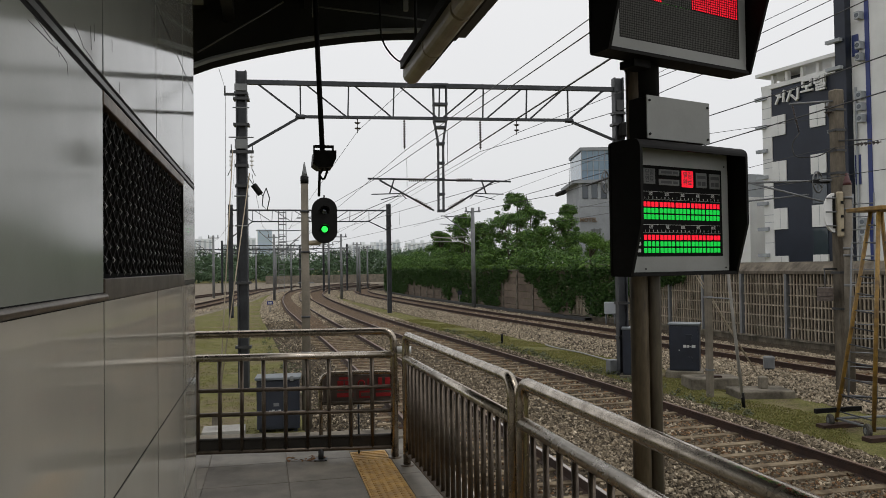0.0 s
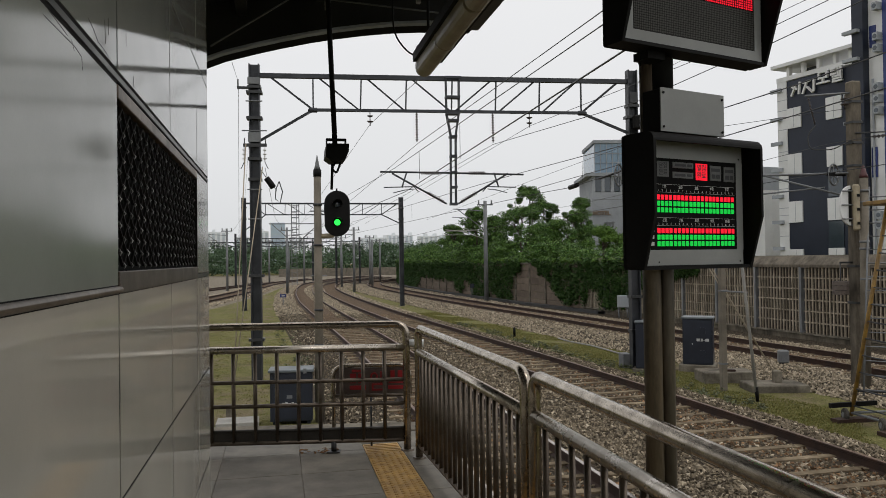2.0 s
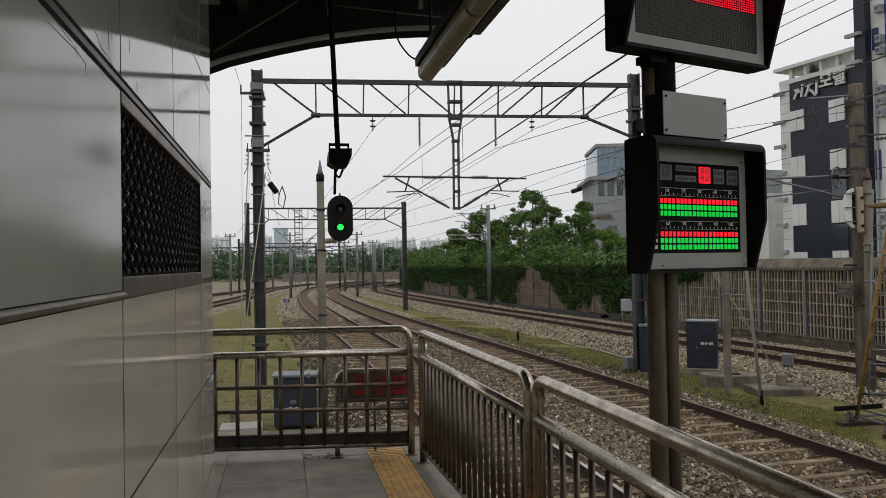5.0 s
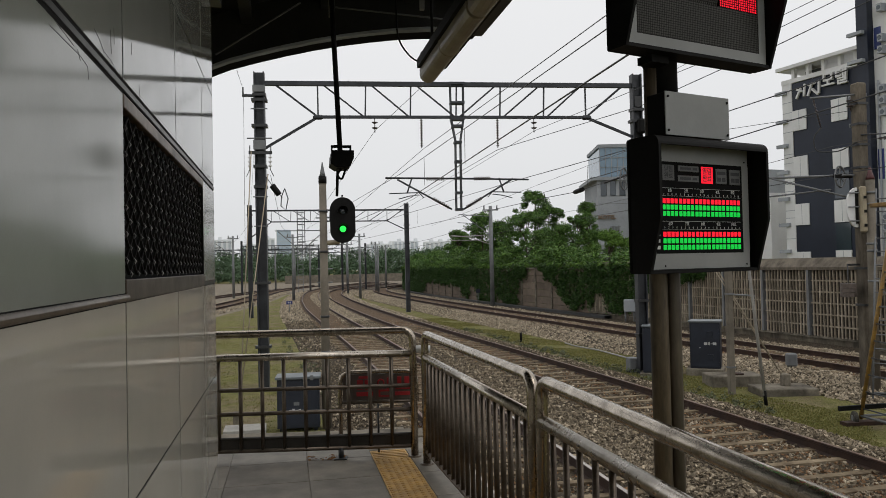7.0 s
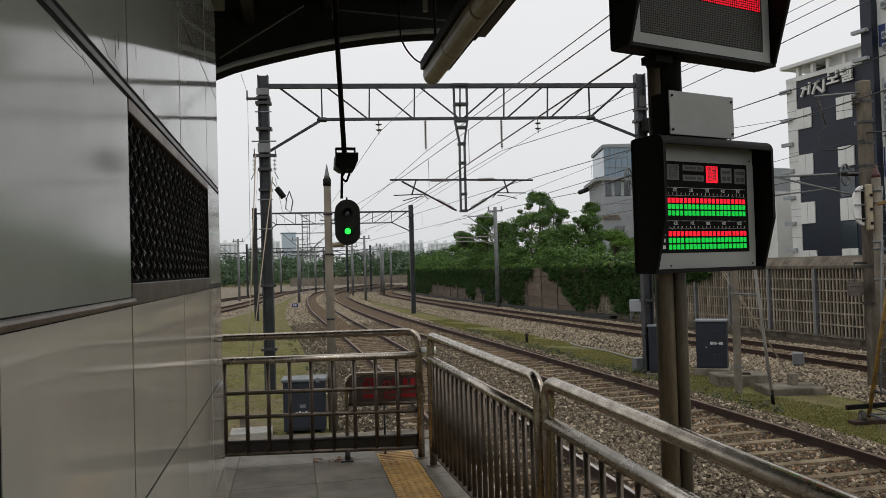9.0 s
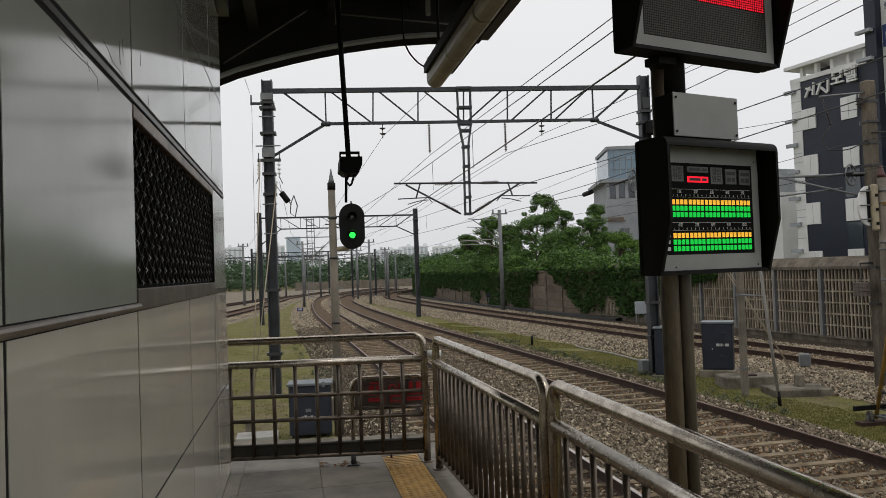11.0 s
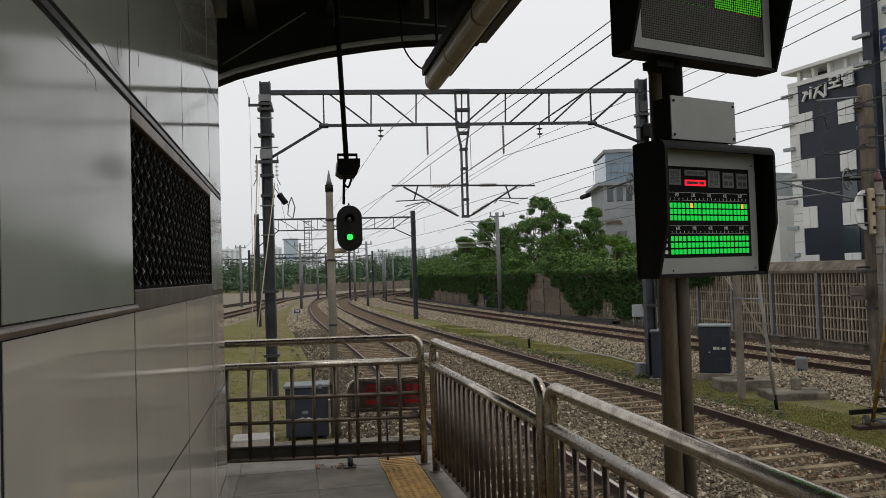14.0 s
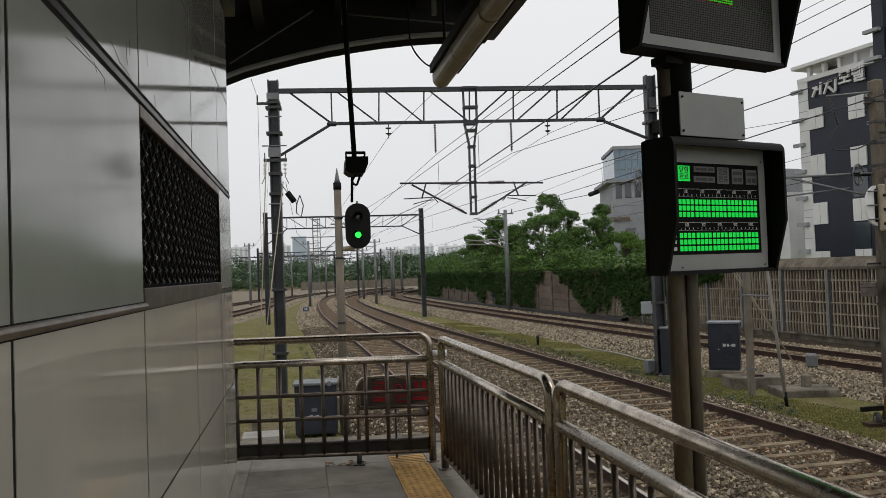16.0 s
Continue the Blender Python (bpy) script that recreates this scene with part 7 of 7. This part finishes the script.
for _ in range(4200):
    y = 29 + (104 - 29) * rng.random() ** 1.35
    low = float(np.interp(y, *zip(*IVY_LOW)))
    if low > 1.3:
        continue
    low += (0.18 if y < 44 else 0.5 * noise.noise((y * 2.3, 7, 0)) + 0.3 * noise.noise((y * 5.1, 3, 0)))
    z = 1.42 - (1.42 - min(low, 1.2)) * rng.random() ** 0.9
    cents.append((wall_at(y) - 0.1 - 0.12 * rng.random() - (0.12 if z > 1.05 else 0), y, z))
    rad.append(rng.uniform(0.10, 0.19))
foliage("ivy", cents, rad, 26, 0.07, "leaf_ivy", "dark green ivy hanging over the barrier wall", "ivy", "stuff", seed=9, flat=1.5)
cents, rad = [], []
for y in np.arange(33, 96, 0.16):
    if 45.2 < y < 47.8:
        continue
    cents.append((wall_at(y) - 0.12 + rng.uniform(-0.15, 0.2), y, 1.38 + 0.12 * noise.noise((y * 1.7, 5, 0)) + rng.uniform(-0.08, 0.1)))
    rad.append(rng.uniform(0.12, 0.24))
foliage("ivy_fringe", cents, rad, 40, 0.07, "leaf_light", "lighter green ivy along the wall top", "ivy", "stuff", seed=10, flat=0.7)
cents, rad = [], []
for _ in range(170):
    y = rng.uniform(13, 34)
    cents.append((along(TRACK_2, y) + rng.choice((1.9, 2.1, 2.35)) + rng.uniform(-0.15, 0.3), y, GROUND + 0.05))
    rad.append(rng.uniform(0.06, 0.16))
for _ in range(60):
    y = rng.uniform(16, 34)
    cents.append((along(TRACK_1, y) - 2.3 + rng.uniform(-0.6, 0.3), y, GROUND + 0.04))
    rad.append(rng.uniform(0.06, 0.14))
foliage("weeds", cents, rad, 34, 0.032, "weed", "small green and brown weeds at the ballast edge", "weeds", "stuff", seed=15, flat=0.8)
# far woods beyond the yard, leaf colour greyed for haze
cents, rad = [], []
for _ in range(1500):
    y = rng.uniform(165, 230)
    x = rng.uniform(-50, 60)
    top = 5.2 + 2.2 * noise.noise((x * 0.09, y * 0.05, 1))
    cents.append((x, y, rng.uniform(-1, max(1.0, top))))
    rad.append(rng.uniform(0.9, 2.0))
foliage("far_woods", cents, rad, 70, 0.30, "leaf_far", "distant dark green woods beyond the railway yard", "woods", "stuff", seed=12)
fw = thing("boundary_wall", "low grey wall closing the far end of the yard", "wall", kind="structure")
for i in range(8, 14):
    part("wall_bay", boxes(((-52 + i * 6.5, 150 + (i - 7) * 0.4, GROUND), (-52 + i * 6.5 + 6.4, 150.4 + (i - 7) * 0.4, 0.15)), bevel=0.03), "concrete_pole", fw)


# ---- buildings ----
def block(t, name, lo, hi, m, label=""):
    return part(name, boxes((lo, hi)), m, t, label)


motel = thing("motel_building", "white and navy motel with a roof pergola behind the wall", "building", pose(33.5, 46, 0, 0, 0, -77.9))
block(motel, "rear_wall", (0.0, 0.3, GROUND), (7.5, 12, 13.2), "white")
block(motel, "navy_facade", (0.78, 0.0, GROUND), (6.05, 0.3, 13.2), "navy", "navy clad facade")
block(motel, "corner_column", (0.0, -0.06, GROUND), (0.78, 0.3, 13.25), "white", "white tiled corner column")
for z in (12.7, 10.75, 9.1, 7.3, 5.5, 3.75, 1.96):
    block(motel, "ledge", (-0.45, -0.25, z - 0.12), (0.42, -0.06, z + 0.12), "greywall")
for z in (12.0, 11.3, 10.0, 8.5, 7.9, 6.5, 6.0, 4.7, 4.2, 2.8):
    block(motel, "tile_joint", (0.005, -0.066, z - 0.02), (0.775, -0.0605, z + 0.02), "greywall")
for u0, u1, rows in ((0.78, 1.89, ((10.0, 11.35), (6.85, 8.27), (3.68, 5.1), (0.6, 1.9))), (3.8, 4.93, ((10.1, 11.5), (7.1, 8.35), (3.7, 5.1), (0.5, 1.93)))):
    for z0, z1 in rows:
        w = block(motel, "window", (u0 + (0.01 if u0 < 1 else 0), -0.09, z0), (u1, -0.004, z1), "white", "white panelled window box")
        part("seam", boxes((((u0 + u1) / 2 - 0.015, -0.095, z0 + 0.06), ((u0 + u1) / 2 + 0.015, -0.0905, z1 - 0.06))), "greywall", w)
for z0, z1 in ((1.0, 3.6), (5.2, 6.9)):
    block(motel, "window", (3.85, -0.05, z0), (4.9, -0.004, z1), "glass", "dark glazed window")
block(motel, "parapet", (-0.02, -0.08, 13.25), (6.05, 0.5, 13.55), "white")
block(motel, "roof_slab", (-0.2, -0.4, 14.18), (6.2, 2.4, 14.40), "white", "white pergola roof")
for u in (0.85, 2.0, 3.2, 4.4, 5.5):
    block(motel, "pergola_post", (u, -0.1, 13.55), (u + 0.22, 0.2, 14.18), "white")
block(motel, "roof_unit", (1.2, 0.8, 13.55), (2.4, 1.6, 14.0), "paint_dark")
block(motel, "dark_pillar", (6.05, -0.5, GROUND), (6.78, 0.3, 18.5), "navy", "dark vertical pillar")
for z in (15.0, 13.3, 11.2, 9.5):
    block(motel, "ledge", (5.6, -0.8, z - 0.1), (6.6, -0.5, z + 0.1), "greywall")
part("sign_letters", move(letters("모텔", 1.05, 0.16, 0.02), 4.2, -0.15, 12.75), "white", motel, "pale grey raised sign letters")
bm = bmesh.new()
for (u0, z0), (u1, z1) in (((1.25, 12.1), (1.62, 12.75)), ((1.3, 12.72), (1.75, 12.5)), ((1.85, 12.15), (1.95, 12.95)), ((2.15, 12.1), (2.5, 12.85)), ((2.2, 12.8), (2.75, 12.86)), ((2.5, 12.5), (2.95, 12.05)), ((3.0, 12.1), (3.05, 12.95))):
    tube(bm, [(u0, -0.15, z0), (u1, -0.15, z1)], 0.09, 4)
part("sign_mark", bm, "white", motel, "pale grey raised sign strokes")
tower = thing("office_building", "white building with a blue vertical stripe", "building", pose(33.5, 46, 0, 0, 0, -77.9))
block(tower, "wall", (6.80, 0.0, GROUND), (16, 10, 19.5), "white")
block(tower, "blue_stripe", (7.75, -0.08, GROUND), (8.0, -0.004, 19.0), "blue", "blue vertical stripe")
block(tower, "blue_panel", (6.9, -0.08, 6.1), (7.25, -0.004, 7.9), "blue", "blue sign panel")
block(tower, "blue_panel", (6.9, -0.08, 13.9), (7.3, -0.004, 15.2), "blue", "blue sign panel")
for z in (11.2, 10.5, 9.8, 14.2, 13.5, 16.0, 3.6, 3.0):
    w = block(tower, "air_conditioner", (7.35, -0.45, z), (7.68, -0.004, z + 0.45), "greywall", "grey outdoor unit")
    part("fan_grille", bar([(7.51, -0.46, z + 0.22), (7.51, -0.451, z + 0.22)], 0.14, 12), "glass", w)
for z in range(2, 19, 3):
    for u in (10.2, 11.6):
        w = block(tower, "window", (u, -0.05, z), (u + 0.9, -0.004, z + 1.4), "glass")
block(tower, "downpipe", (7.05, -0.16, GROUND), (7.15, -0.085, 12), "greywall")
annex = thing("annex_building", "low white building with a louvred top", "building", pose(34.2, 52, 0, 0, 0, -77.9))
block(annex, "wall", (-1.5, 0, GROUND), (2.6, 8, 6.3), "white")
block(annex, "louvre_band", (-1.52, -0.05, 6.3), (2.6, 8, 8.0), "greywall")
for i in range(14):
    block(annex, "louvre", (-1.45 + i * 0.29, -0.1, 6.4), (-1.36 + i * 0.29, -0.052, 7.9), "white")
for z in (2.4, 4.2):
    block(annex, "window", (-0.9, -0.06, z), (0.1, -0.004, z + 1.1), "greywall")

hotel = thing("hotel_building", "grey motel building with a glazed top floor", "building", pose(32.44, 75.29, 0, 0, 0, -14))
block(hotel, "wall", (0, 0, GROUND), (7.5, 9, 8.4), "hotel_grey")
block(hotel, "window_band", (0.0, 0.25, 8.4), (7.5, 9, 10.1), "hotel_grey")
for i in range(5):
    block(hotel, "pier", (i * 0.98, 0.0, 8.4), (i * 0.98 + 0.34, 0.25, 10.1), "hotel_grey")
    w = block(hotel, "window", (i * 0.98 + 0.36, 0.04, 8.5), (i * 0.98 + 0.96, 0.246, 10.0), "glass")
block(hotel, "parapet", (-0.65, -0.3, 10.1), (7.5, 9, 10.45), "hotel_grey", "projecting grey parapet")
block(hotel, "penthouse", (0.35, 0.3, 10.45), (7.0, 8, 13.6), "glass_blue", "blue glazed penthouse")
for i in range(6):
    block(hotel, "mullion", (0.33 + i * 0.62, 0.22, 10.45), (0.39 + i * 0.62, 0.298, 13.6), "hotel_grey")
for z in (11.5, 12.5):
    block(hotel, "transom", (0.33, 0.24, z), (4.0, 0.297, z + 0.06), "hotel_grey")
block(hotel, "penthouse_roof", (0.2, 0.15, 13.6), (7.1, 8.1, 13.95), "hotel_grey")
part("sign_letters", move(letters("MOTEL", 0.58, 0.14, 0.02), 0.92, -0.08, 6.2), "gold", hotel, "worn gilt sign letters")
bm = bmesh.new()
for u, z0, z1 in ((1.2, 4.7, 5.15), (1.45, 4.7, 5.3), (1.75, 4.75, 5.2), (2.05, 4.7, 5.3)):
    box(bm, (u, -0.14, z0), (u + 0.14, -0.02, z1))
box(bm, (1.2, -0.14, 5.15), (2.3, -0.02, 5.23))
part("sign_mark", bm, "galv", hotel, "grey raised sign strokes")
bm = prism(bmesh.new(), [(3.4, GROUND), (4.3, 8.3), (5.2, 8.3), (4.9, GROUND)], -0.5, -0.004, "y")
part("dark_fin", bm, "paint_dark", hotel, "slanted dark facade fin")
for z in (1.2, 3.2, 7.6):
    block(hotel, "seam", (0.01, -0.012, z), (3.4, -0.003, z + 0.05), "galv")

# distant blocks of flats and a tower, haze mixed into their colours
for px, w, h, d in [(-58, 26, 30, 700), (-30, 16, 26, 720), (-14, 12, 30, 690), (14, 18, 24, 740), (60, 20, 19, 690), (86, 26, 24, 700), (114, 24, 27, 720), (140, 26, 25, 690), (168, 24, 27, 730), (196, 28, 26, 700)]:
    t = thing("apartment_building", "distant white block of flats with haze in its colour", "building", pose(px, d, GROUND), "distant flats")
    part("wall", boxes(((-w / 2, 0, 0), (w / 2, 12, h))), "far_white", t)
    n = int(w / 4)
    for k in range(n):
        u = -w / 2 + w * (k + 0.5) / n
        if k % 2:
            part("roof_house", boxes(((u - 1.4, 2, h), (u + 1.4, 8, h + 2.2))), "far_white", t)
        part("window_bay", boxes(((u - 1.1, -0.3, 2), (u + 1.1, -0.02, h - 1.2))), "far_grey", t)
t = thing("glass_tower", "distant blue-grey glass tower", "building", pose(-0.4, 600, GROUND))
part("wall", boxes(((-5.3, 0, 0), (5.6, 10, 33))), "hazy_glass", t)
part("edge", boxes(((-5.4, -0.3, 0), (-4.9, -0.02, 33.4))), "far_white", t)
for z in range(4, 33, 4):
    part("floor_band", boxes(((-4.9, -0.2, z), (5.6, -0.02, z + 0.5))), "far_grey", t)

motions()
